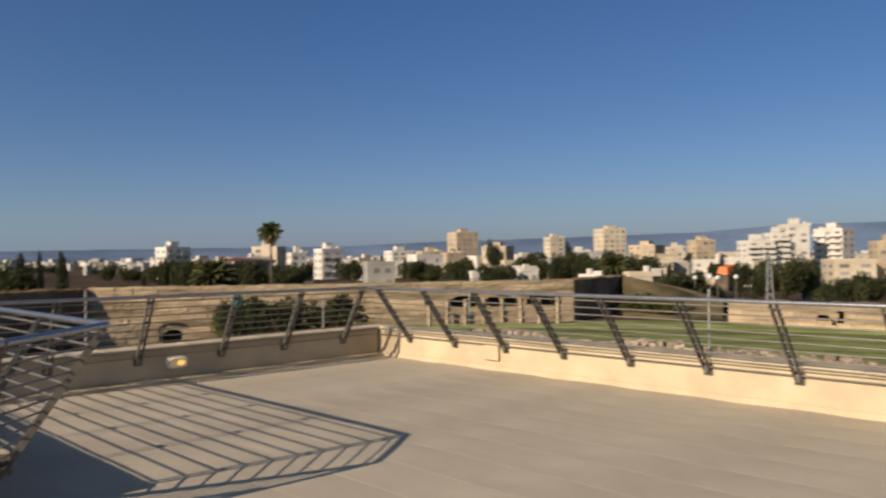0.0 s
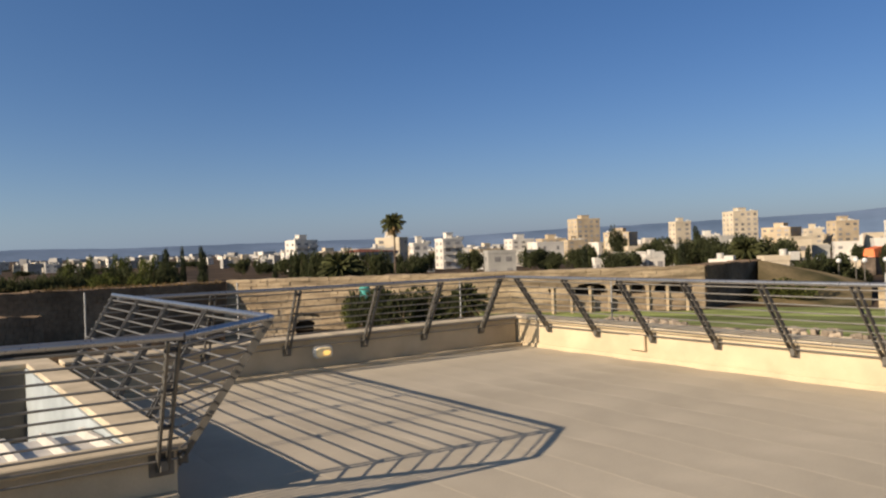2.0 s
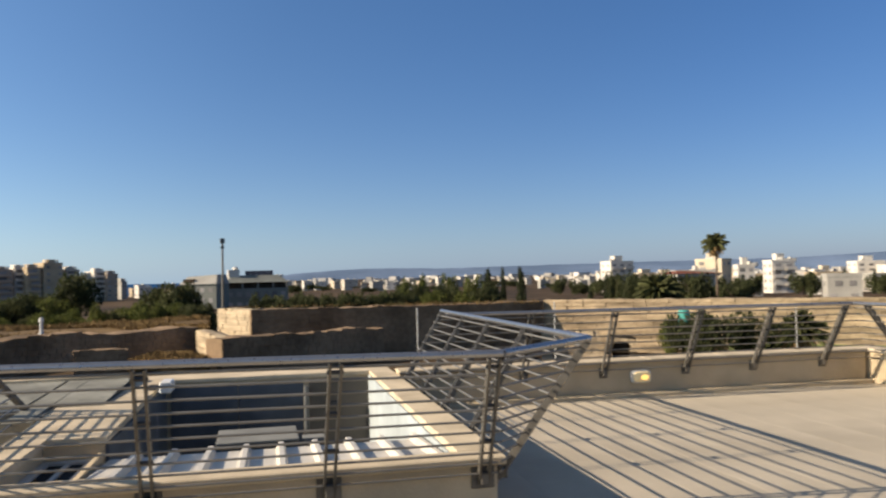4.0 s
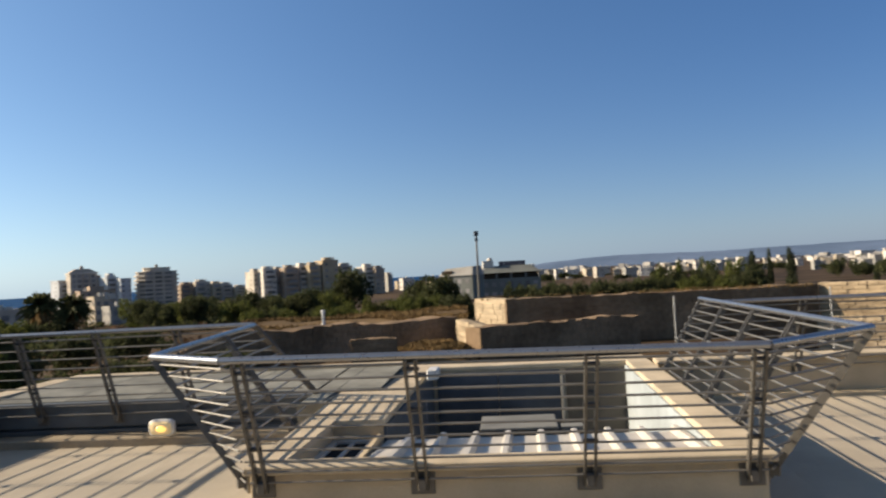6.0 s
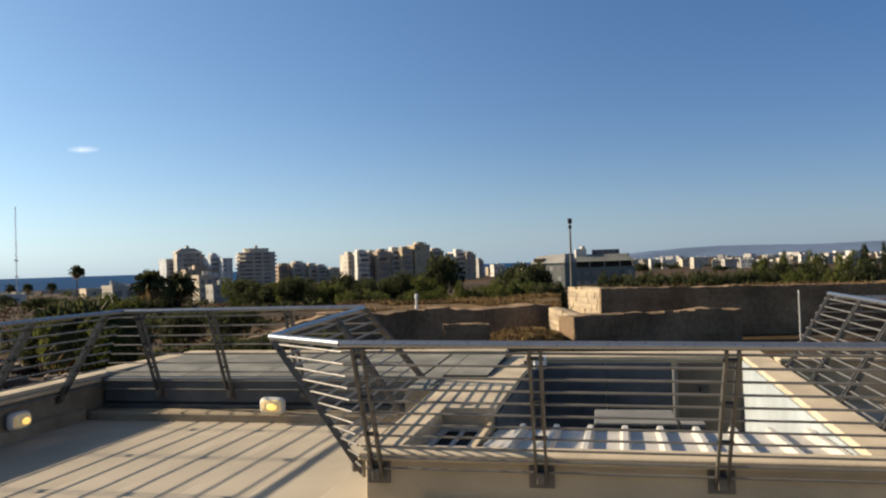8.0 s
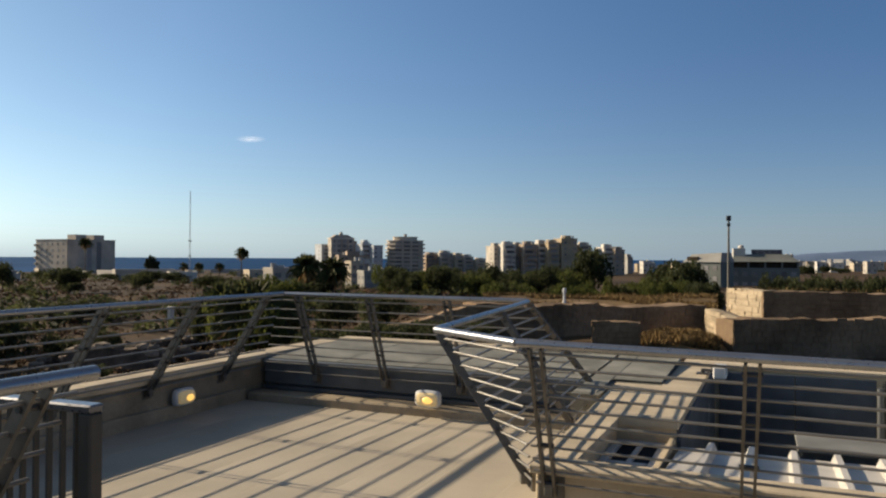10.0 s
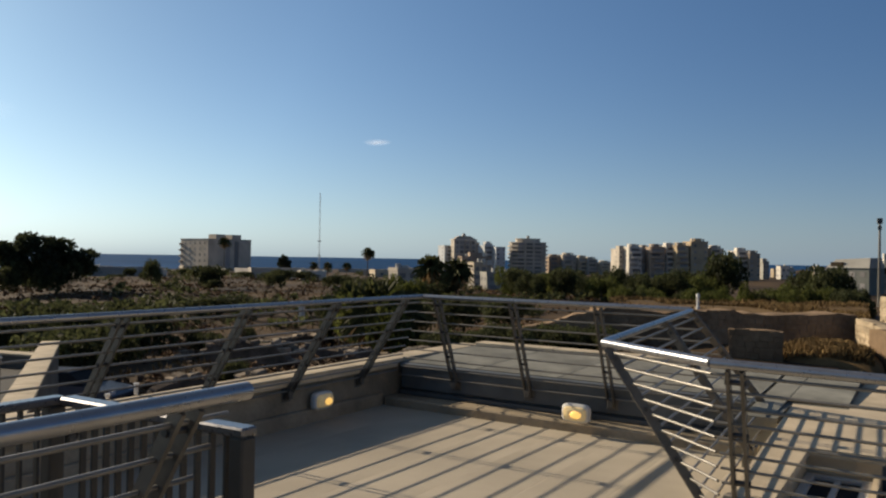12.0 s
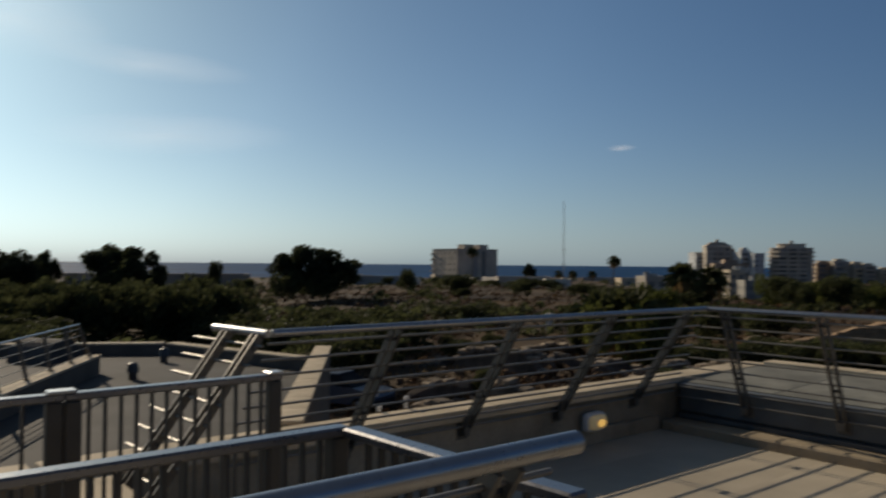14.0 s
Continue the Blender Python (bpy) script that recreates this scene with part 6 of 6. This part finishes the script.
# Two white houses in shade; beige and grey facades put it into the colour.
block(35.4, 2.1, -0.8, 170, 2, "beige", "small white flat-roofed house among palms", 30, stair=False)
block(29.9, 1.4, -0.3, 200, 3, "cream", "cream house with blue shaded side", 30, stair=False)
block(28.6, 2.2, -1.0, 180, 2, "grey", "low white house with its shade in a grey facade", 20, stair=False)
def institute(az, d):
    """Grey block with a dark open loggia under a sloping roof that carries solar panels."""
    p = polar(az, d)
    g = ground_z(p.x, p.y) - 0.3
    ob = thing("institute_building", pose(p.x, p.y, g, 0, 0, az + 6), "grey-green institutional building with dark loggia and roof solar panels", "building", "town houses")
    z = lambda el: lift(el, d) - g
    f_m = M_FACADES["olive"]
    part("wall", Shape().box(-9.6, 9.6, 0, 14, 0, z(-0.62)), f_m, ob)
    # Solid block; the open loggia's shade is its dark colour.
    part("loggia", Shape().box(-8.6, 9.0, 1.4, 13, z(-0.62) + 0.002, z(-0.2)), M_RECESS, ob, "dark open loggia")
    for x in (-9.2, -4.5, 0.2, 4.9, 9.2):
        part("pillar", Shape().box(x - 0.25, x + 0.25, 0.3, 0.8, z(-0.62) + 0.002, z(-0.2)), f_m, ob)
    zr, zt = z(-0.2) + 0.002, z(0.32)
    part("roof", Shape().add([(-9.8, -0.2, zr), (9.8, -0.2, zr), (9.8, 14, zr), (-9.8, 14, zr), (-7.2, 3.2, zt), (6.8, 3.2, zt), (6.8, 12, zt), (-7.2, 12, zt)], [(3, 2, 1, 0), (4, 5, 6, 7), (0, 1, 5, 4), (1, 2, 6, 5), (2, 3, 7, 6), (3, 0, 4, 7)]), M_FACADES["olive"], ob)
    for f in range(2):
        for i in range(7):
            part("window", window_mesh(1.5, 1.5), None, ob, m=pose(-8.2 + i * 2.7, -0.01, z(-0.62) - 2.6 - f * 3.2))
    for i in range(5):
        x = -2.4 + i * 1.75
        part("solar_panel", Shape().box(-0.86, 0.86, -0.9, 0.9, -0.04, 0.04, pose(x, 5, zt + 0.7, 55)).box(-0.6, 0.6, 0.45, 0.55, -0.7, 0.5, pose(x, 5, zt + 0.69)), M_SOLAR, ob)
    part("stair_tower", Shape().box(-8.6, -5.2, 2.5, 7, z(-0.15), z(0.72)), M_FACADES["white"], ob, "white stair tower")
    part("water_tank", Shape().ball((-6.3, 4, z(0.72) + 0.4), 0.9, 0.9, 0.7, 14, 8), M_WHITE, ob, "white round roof tank")
    for x in (8.2, 7.0):
        part("water_tank", Shape().tube((x, 6, z(-0.05)), (x, 6, z(0.35)), 0.5, 10), M_WHITE, ob)


institute(0.85, 250)
g2 = polar(4.9, 228)
gz = ground_z(g2.x, g2.y) - 0.3
ob = thing("grey_building", pose(g2.x, g2.y, gz, 0, 0, 4.9 - 24), "grey rendered block with a sloping roof edge", "building", "town houses")
z0, z1 = lift(-0.25, 228) - gz, lift(0.42, 228) - gz
part("wall", Shape().box(-5.2, 5.2, 0, 9, 0, z0), M_FACADES["olive"], ob)
part("roof", Shape().add([(-5.6, -0.4, z0 + 0.002), (5.4, -0.4, z0 + 0.002), (5.4, 9.2, z0 + 0.002), (-5.6, 9.2, z0 + 0.002), (-3.6, 1.2, z1 - 0.5), (5.0, 1.2, z1), (5.0, 8, z1), (-3.6, 8, z1 - 0.5)], [(3, 2, 1, 0), (4, 5, 6, 7), (0, 1, 5, 4), (1, 2, 6, 5), (2, 3, 7, 6), (3, 0, 4, 7)]), M_FACADES["grey"], ob)
# Solid box, its dark colour drawn for a shaded opening.
part("dormer", Shape().box(-4.4, -1.2, -0.2, 2, z0 + 0.2, z0 + 1.5), M_RECESS, ob, "dark dormer opening")
for f in range(3):
    for i in range(4):
        part("window", window_mesh(1.2, 1.3), None, ob, m=pose(-3.9 + i * 2.5, -0.01, z0 - 2.3 - f * 2.9))
def hotel(az, d):
    """Plain block: blank front with two dark glazed strips, rows of small windows and balconies on the sunlit side."""
    p = polar(az, d)
    g = ground_z(p.x, p.y) - 0.3
    h = lift(1.02, d) - g
    ob = thing("hotel_building", pose(p.x, p.y, g, 0, 0, az + 36), "grey beige hotel block standing by the sea", "building")
    f_m = M_FACADES["beige"]
    part("wall", Shape().box(-14.8, 14.8, -13, 13, 0, h - 0.4), f_m, ob)
    part("roof", Shape().box(-15, 15, -13.2, 13.2, h - 0.398, h), f_m, ob)
    for x in (-1.5, 4.5):
        part("glazed_strip", Shape().box(x - 1.5, x + 1.5, -13.08, -12.98, 2, h - 1.2), M_GLASSDARK, ob, "dark vertical strip of windows")
    for x in (-5.0, 6.0):
        part("lift_room", Shape().box(x - 3.2, x + 3.2, -11, -4, h + 0.002, h + 2.6), f_m, ob)
    for f in range(5):
        for i in range(5):
            part("window", window_mesh(1.5, 1.5), None, ob, m=pose(-14.81, -10 + i * 4.6, 1.6 + f * (h - 1.5) / 5, 0, 0, -90))
        part("balcony", Shape().box(-16.0, -14.805, 11.5, 13, 1.0 + f * (h - 1.5) / 5, 2.2 + f * (h - 1.5) / 5), f_m, ob)


hotel(48.75, 470)
palm(48.2, 440, lift(1.15, 440), 6.5, "tall palm in front of the hotel")
rnd = random.Random(21)
for i in range(250):
    az = rnd.uniform(-26, 9.5) if i % 2 else rnd.uniform(-76, -20)
    near = i % 3 == 0 and i < 150
    d = rnd.uniform(170, 320) if near else rnd.uniform(320, 1100)
    if az > -31:
        d, near = rnd.uniform(480, 1100), False
    top = rnd.uniform(-1.3, -0.45) if near else (rnd.uniform(-0.72, -0.18) if az > -24 else rnd.uniform(-0.6, 0.12))
    col = rnd.choice(("white", "white", "cream", "cream", "tan", "grey", "beige"))
    house(az, d, rnd.uniform(5, 9) if near else (rnd.uniform(4, 10) if az > -26 else rnd.uniform(9, 18)), lift(top, d), 2, col,
          "small white flat-roofed house in the town" if col == "white" else "small plain flat-roofed house in the town", rnd.uniform(5, 35), tanks=i % 2, stair=False, name="town_house", simple=True)
for i in range(56):
    d = rnd.uniform(420, 950)
    tree("broad", rnd.uniform(-27, 8), d, rnd.uniform(6, 13), lift(rnd.uniform(-0.8, -0.38), d), "hazy dark tree among the far houses")
for i in range(70):
    az = rnd.uniform(-68, -21)
    d = rnd.uniform(140, 330)
    tree("broad" if i % 4 else "cypress", az, d, rnd.uniform(3.5, 8) if i % 4 else 2.4, lift(rnd.uniform(-1.1, -0.2), d), "dark garden tree between the town houses")
for i in range(18):
    az = rnd.uniform(36, 62)
    d = rnd.uniform(300, 450)
    house(az, d, rnd.uniform(8, 22), lift(rnd.uniform(-1.3, -0.95), d), 1, rnd.choice(("white", "cream", "grey", "brown")), "low flat building near the shore", rnd.uniform(-30, 30), tanks=0, stair=False, name="town_house", simple=True)
for a, w, el, d, col in ((67.3, 6.0, -0.92, 260, "brown"), (79.0, 3.0, -1.1, 170, "grey"), (55.0, 5.5, -1.0, 300, "grey"), (44.5, 4.0, -0.95, 280, "beige"), (42.0, 2.0, -1.1, 260, "white"), (75.5, 2.0, -0.9, 270, "brown")):
    block(a, w, el, d, 1, col, "long low flat-roofed building on the dry land", 8, depth=8, stair=False, tanks=0, simple=True)

# ---------------------------------------------------------------- masts and posts
mast = thing("radio_mast", pose(*polar(41.5, 600, -9)), "thin lattice radio mast by the sea", "mast")
H = lift(4.55, 600) + 9
for a in (0, 2.09, 4.19):
    part("leg", Shape().tube((0.5 * math.cos(a), 0.5 * math.sin(a), 0), (0.32 * math.cos(a), 0.32 * math.sin(a), H), 0.07, 6), M_PALEPOST, mast)
s = Shape()
for k in range(40):
    z = H * k / 40
    for a in (0, 2.09, 4.19):
        s.tube((0.45 * math.cos(a), 0.45 * math.sin(a), z), (0.45 * math.cos(a + 2.09), 0.45 * math.sin(a + 2.09), z + H / 40), 0.03, 4)
part("lattice", s, M_PALEPOST, mast)
part("antenna_ring", Shape().box(-0.8, 0.8, -0.8, 0.8, H * 0.36, H * 0.375).box(-0.7, 0.7, -0.7, 0.7, H * 0.17, H * 0.185), M_WHITE, mast)
pole = thing("light_pole", pose(*polar(3.2, 150, -6)), "tall floodlight pole with a dark lamp head", "light pole")
H = lift(2.7, 150) + 6
part("shaft", Shape().tube((0, 0, 0), (0, 0, H), 0.28, 10, 0.16), M_POST, pole, smooth=True)
part("lamp_head", Shape().box(-0.42, 0.42, -0.3, 0.3, H - 0.2, H + 0.75, cut=0.08).box(-0.3, 0.3, -0.3, 0.3, H - 1.2, H - 0.6, cut=0.05), M_BOLT, pole)
boll = thing("bollard_lamp", pose(*polar(14.6, 56, -1.62)), "white bollard lamp on the wall top", "bollard lamp")
part("column", Shape().tube((0, 0, 0), (0, 0, 0.75), 0.09, 12), M_PLASTIC, boll, smooth=True)
part("head", Shape().tube((0, 0, 0.76), (0, 0, 0.98), 0.14, 12, 0.12).ball((0, 0, 0.98), 0.12, 0.12, 0.06, 12, 6), M_PLASTIC, boll, smooth=True)
part("foot", Shape().tube((0, 0, -0.4), (0, 0, 0.14), 0.15, 12, 0.13), M_PLASTIC, boll, smooth=True)
pyl = thing("lattice_pylon", pose(*polar(-67.7, 98, -5.4)), "pale lattice floodlight pylon", "pylon")
H = lift(-0.2, 98) + 5.4
s = Shape()
for a in (0.6, 2.69, 4.79):
    s.tube((0.5 * math.cos(a), 0.5 * math.sin(a), 0), (0.22 * math.cos(a), 0.22 * math.sin(a), H), 0.045, 6)
for k in range(9):
    for a in (0.6, 2.69, 4.79):
        r0 = 0.5 - 0.28 * k / 9
        s.tube((r0 * math.cos(a), r0 * math.sin(a), H * k / 9), (r0 * math.cos(a + 2.09), r0 * math.sin(a + 2.09), H * (k + 1) / 9), 0.02, 4)
part("frame", s, M_PALEPOST, pyl)
for az, el in ((-61.7, -1.75), (-63.9, -1.75), (-64.4, -1.8), (-62.9, -1.8), (-65.6, -1.75)):
    p = polar(az, 96, -5.0)
    g = thing("globe_lamp", pose(p.x, p.y, p.z), "white globe lamp on a thin post", "street lamp", "globe lamps")
    h = lift(el, 96) + 5.0
    part("post", Shape().tube((0, 0, 0), (0, 0, h - 0.3), 0.06, 8), M_POST, g)
    part("globe", Shape().ball((0, 0, h), 0.27, 0.27, 0.27, 14, 8), M_PLASTIC, g, smooth=True)
rnd = random.Random(8)
for i in range(8):
    az = -44 - i * 1.35
    p = polar(az, 66 + (0.4 * i), -4.6)
    g = thing("fence_post", pose(p.x, p.y, p.z), "pale stone post before the fortress arcade", "post", "arcade posts")
    part("post", Shape().box(-0.16, 0.16, -0.16, 0.16, 0, 2.2, cut=0.03).box(-0.2, 0.2, -0.2, 0.2, 2.2, 2.32, cut=0.02), M_STONE, g)

# ---------------------------------------------------------------- the next roof, to the west
structure("roof_west", Shape().prism([(-5.8, -10), (-5.8, 3.4), (-9.2, 5.5), (-16.0, 10.1), (-21.2, 8.75), (-23.5, 4.8), (-28, -10)], -5.0, -0.9), M_ROOF2, "lower grey roof of the neighbouring building", "roof")


def low_wall(name, p, q, top, label, w=0.3, low=-5.0):
    p, q = Vector((*p, 0)), Vector((*q, 0))
    L = (q - p).length
    m = pose(p.x, p.y, 0, 0, 0, math.degrees(math.atan2(q.y - p.y, q.x - p.x)))
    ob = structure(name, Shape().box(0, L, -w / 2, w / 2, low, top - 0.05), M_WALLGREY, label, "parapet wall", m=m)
    n = max(1, int(L / 0.8))
    me = Shape().box(0.004, L / n - 0.004, -w / 2 - 0.03, w / 2 + 0.03, top - 0.048, top, cut=0.008).mesh("cap_stone", M_CAP)
    for i in range(n):
        part("cap_stone", me, None, ob, m=pose(i * L / n, 0, 0))


low_wall("wall_roof_west_side", (-9.1, 5.6), (-15.9, 10.15), -0.3, "cream parapet of the neighbouring roof in low sun")
low_wall("wall_roof_west_far", (-16.2, 10.15), (-21.3, 8.75), -0.6, "low shaded parapet of the neighbouring roof")
low_wall("wall_roof_west_end", (-21.4, 8.6), (-23.6, 4.8), -0.6, "low shaded parapet of the neighbouring roof")
low_wall("wall_roof_west_back", (-23.7, 4.6), (-28, -10), -0.6, "low shaded parapet of the neighbouring roof")
low_wall("wall_roof_west_middle", (-18.75, 6.1), (-10.5, 1.05), -0.5, "low wall with lit cap stones dividing the neighbouring roof", low=-0.95)
low_wall("wall_roof_west_near", (-5.95, 3.5), (-9.0, 5.45), -0.42, "cream parapet joining the neighbouring roof")
for x, y in ((-17.34, 6.5), (-19.62, 7.96)):
    v = thing("roof_vent", pose(x, y, -0.9), "small dark roof vent cowl", "roof vent", "roof vents")
    part("cowl", Shape().tube((0, 0, 0), (0, 0, 0.16), 0.09, 10).tube((0, 0, 0.16), (0, 0, 0.3), 0.13, 10, 0.1).ball((0, 0, 0.3), 0.1, 0.1, 0.06, 10, 6), M_BOLT, v)
railing("railing", "thin steel railing leaning over the neighbouring roof", (-18.7, 6.07, -0.5), (-10.6, 1.1, -0.5), (-18.35, 5.7, 0.2), (-10.2, 0.65, 0.2), [0.02, 0.14, 0.26, 0.38, 0.5, 0.62, 0.74], rods=5, group="neighbour railings", tube=0.02)
vault = thing("barrel_rooflight", pose(-21.6, 5.75, -0.9, 0, 0, 35), "rounded barrel rooflight on the neighbouring roof", "rooflight")
s = Shape()
pts = [(0.6 * math.cos(math.pi * i / 12), 0.55 * math.sin(math.pi * i / 12)) for i in range(13)]
s.add([(-0.5, y, z) for y, z in pts] + [(0.6, y, z) for y, z in pts], [tuple(range(13)), tuple(range(25, 12, -1))] + [(i, 13 + i, 14 + i, i + 1) for i in range(12)])
part("vault", s, M_ROOF2, vault)

# rubble and broken walls of the ruins below the terrace, to the north-west
rnd = random.Random(31)
for i in range(24):
    az, d = rnd.uniform(20, 56), rnd.uniform(22, 56)
    p = polar(az, d)
    g = ground_z(p.x, p.y)
    L, h = rnd.uniform(2.5, 7), rnd.uniform(0.7, 2.0)
    ob = thing("ruin_wall", pose(p.x, p.y, g - 0.3, 0, 0, rnd.choice((0, 90)) + rnd.uniform(-25, 25)), "broken low wall of rough stone among the ruins", "ruin", "ruins")
    core = Shape()
    n = 10
    for k in range(n + 1):
        f = k / n
        z = h * (0.75 + 0.35 * noise.noise(Vector((f * 3, i, 0)))) * min(1.0, 0.45 + 4 * f, 0.35 + 3 * (1 - f))
        y = 0.3 + 0.06 * noise.noise(Vector((f * 5, i, 7)))
        core.v += [(f * L, -y - 0.08, 0), (f * L, -y, z - 0.06), (f * L, 0, z + 0.04), (f * L, y, z - 0.08), (f * L, y + 0.1, 0)]
    core.f = [(5 * k + j, 5 * k + 5 + j, 5 * k + 6 + j, 5 * k + 1 + j) for k in range(n) for j in range(4)] + [(0, 1, 2, 3, 4), tuple(5 * n + j for j in (4, 3, 2, 1, 0))]
    part("core", core, M_RUIN_DARK, ob)
    caps_ = Shape()
    x = 0.0
    while x < L - 0.3:
        w = rnd.uniform(0.3, 0.7)
        f = (x + w / 2) / L
        z = h * (0.75 + 0.35 * noise.noise(Vector((f * 3, i, 0)))) * min(1.0, 0.45 + 4 * f, 0.35 + 3 * (1 - f))
        if rnd.random() < 0.7:
            caps_.box(0, w - 0.05, -0.32, 0.32, -0.12, 0.16, pose(x, rnd.uniform(-0.06, 0.06), z, rnd.uniform(-8, 8), rnd.uniform(-10, 10), rnd.uniform(-9, 9)), cut=0.06)
        x += w
    if caps_.v:
        part("loose_stones", caps_, M_RUIN, ob, "pale loose stones along the top")

def parked_car(az, d, turn):
    """Small hatchback: shaped body, glass, bumpers, lamps and four wheels."""
    p = polar(az, d)
    ob = thing("parked_car", pose(p.x, p.y, ground_z(p.x, p.y) - 0.03, 0, 0, turn), "small dark blue-grey hatchback parked below the terrace wall", "car")
    side = [(-1.95, 0.3), (1.95, 0.3), (2.0, 0.62), (1.85, 0.82), (0.95, 0.95), (-1.9, 0.98), (-2.0, 0.7)]
    s = Shape()
    n = len(side)
    s.add([(x, -0.82, z) for x, z in side] + [(x, 0.82, z) for x, z in side], [tuple(range(n)), tuple(range(2 * n - 1, n - 1, -1))] + [(i, n + i, n + (i + 1) % n, (i + 1) % n) for i in range(n)])
    part("body", s, M_CARPAINT, ob)
    roof = [(-1.55, 1.42), (0.1, 1.45)]
    cab = Shape().add([(-1.85, -0.76, 0.982), (0.95, -0.76, 0.952), (0.95, 0.76, 0.952), (-1.85, 0.76, 0.982), (-1.5, -0.6, 1.38), (0.15, -0.6, 1.4), (0.15, 0.6, 1.4), (-1.5, 0.6, 1.38)],
                      [(0, 1, 5, 4), (1, 2, 6, 5), (2, 3, 7, 6), (3, 0, 4, 7), (4, 5, 6, 7), (3, 2, 1, 0)])
    part("window", cab, M_DARKGLASS, ob, "dark wrap-round windows")
    part("roof", Shape().box(-1.52, 0.18, -0.62, 0.62, 1.402, 1.45, cut=0.02), M_CARPAINT, ob)
    for x in (-1.98, 1.98):
        part("bumper", Shape().box(x - 0.08, x + 0.08, -0.8, 0.8, 0.28, 0.5, cut=0.03), M_TYRE, ob)
    for x, y in ((1.9, -0.6), (1.9, 0.6), (-1.97, -0.65), (-1.97, 0.65)):
        part("headlight" if x > 0 else "tail_light", Shape().box(x - 0.02, x + 0.06, y - 0.15, y + 0.15, 0.66, 0.8, cut=0.02), M_PLASTIC if x > 0 else M_RED, ob)
    for x in (-1.25, 1.25):
        for y in (-0.8, 0.8):
            w = part("wheel", Shape().tube((x, y - 0.09, 0.3), (x, y + 0.09, 0.3), 0.3, 16), M_TYRE, ob)
            part("rim", Shape().tube((x, y - 0.1, 0.3), (x, y + 0.1, 0.3), 0.18, 12), M_PALEPOST, w)


parked_car(57.4, 33.5, 25)
for az in (42.7, 41.1):
    p = polar(az, 74)
    gp = thing("gate_pillar", pose(p.x, p.y, ground_z(p.x, p.y) - 0.05), "pale square gate pillar on the waste land", "pillar", "gate pillars")
    part("shaft", Shape().box(-0.22, 0.22, -0.22, 0.22, 0, 1.7, cut=0.03), M_FACADES["white"], gp)
    part("cap", Shape().box(-0.28, 0.28, -0.28, 0.28, 1.702, 1.82, cut=0.02), M_FACADES["white"], gp)

# thin wisp of cloud
M_CLOUD = mat("cloud", (0.9, 0.9, 0.9), 1.0, vary=0.05, scale=0.005, fine=0.05, bump=0)
nt = M_CLOUD.node_tree
co = nt.nodes.new("ShaderNodeTexCoord")
ball = nt.nodes.new("ShaderNodeTexGradient")
ball.gradient_type = "SPHERICAL"
wisp = nt.nodes.new("ShaderNodeTexNoise")
wisp.inputs["Scale"].default_value = 1.8
wisp.inputs["Detail"].default_value = 4
thin = nt.nodes.new("ShaderNodeMath")
thin.operation = "MULTIPLY"
weak = nt.nodes.new("ShaderNodeMath")
weak.operation = "MULTIPLY"
weak.inputs[1].default_value = 0.75
tr = nt.nodes.new("ShaderNodeBsdfTransparent")
tl = nt.nodes.new("ShaderNodeBsdfTranslucent")
tl.inputs[0].default_value = (0.85, 0.9, 1.0, 1)
mx = nt.nodes.new("ShaderNodeMixShader")
for a, c in ((co.outputs["Object"], ball.inputs[0]), (co.outputs["Object"], wisp.inputs[0]), (ball.outputs[1], thin.inputs[0]), (wisp.outputs[0], thin.inputs[1]), (thin.outputs[0], weak.inputs[0]),
             (weak.outputs[0], mx.inputs[0]), (tr.outputs[0], mx.inputs[1]), (tl.outputs[0], mx.inputs[2]), (mx.outputs[0], nt.nodes["Material Output"].inputs[0])):
    nt.links.new(a, c)
cloud_form = Shape()
rim = [(math.cos(k * math.pi / 12), 0.0, math.sin(k * math.pi / 12)) for k in range(24)]
cloud_form.add(rim, [tuple(range(24))])
cloud_mesh = cloud_form.mesh("cloud", M_CLOUD)
M_VEIL_CLOUD = M_CLOUD.copy()
M_VEIL_CLOUD.name = "veil_cloud"
for node in M_VEIL_CLOUD.node_tree.nodes:
    if node.type == "MATH" and node.inputs[1].default_value == 0.75:
        node.inputs[1].default_value = 0.3
veil_mesh = cloud_form.mesh("cloud_veil", M_VEIL_CLOUD)
for mesh, az, el, w, h, tilt, lab in ((cloud_mesh, 37.4, 8.35, 75, 18, -2, "small thin white wisp of cloud"), (veil_mesh, 71.0, 13.4, 480, 85, 3, "faint broad veil of high cloud"),
                                      (veil_mesh, 79.5, 15.5, 420, 190, 8, "faint broad veil of high cloud"), (veil_mesh, 70.0, 8.8, 620, 110, -2, "faint broad veil of high cloud")):
    c0 = polar(az, 4000, lift(el, 4000))
    cl = new("cloud", mesh)
    cl.matrix_world = pose(c0.x, c0.y, c0.z, 0, tilt, az) @ Matrix.Diagonal((w, 40, h, 1))
    tagged(cl, lab, "cloud", kind="stuff")
    cl.visible_shadow = False

# ---------------------------------------------------------------- floor strips
SW = 0.5
for xa, xb, y0, y1 in ((XW, -1.2, -6.2, 7.52), (-1.2, 1.88, -6.2, 4.86), (1.88, XE, -6.2, YN)):
    n = round((xb - xa) / SW)
    w = (xb - xa) / n
    for i in range(n):
        part("membrane_strip", strip_mesh("membrane_strip", xa + i * w, w, y0, y1), None, floor, m=pose(xa + i * w, 0, 0.0))
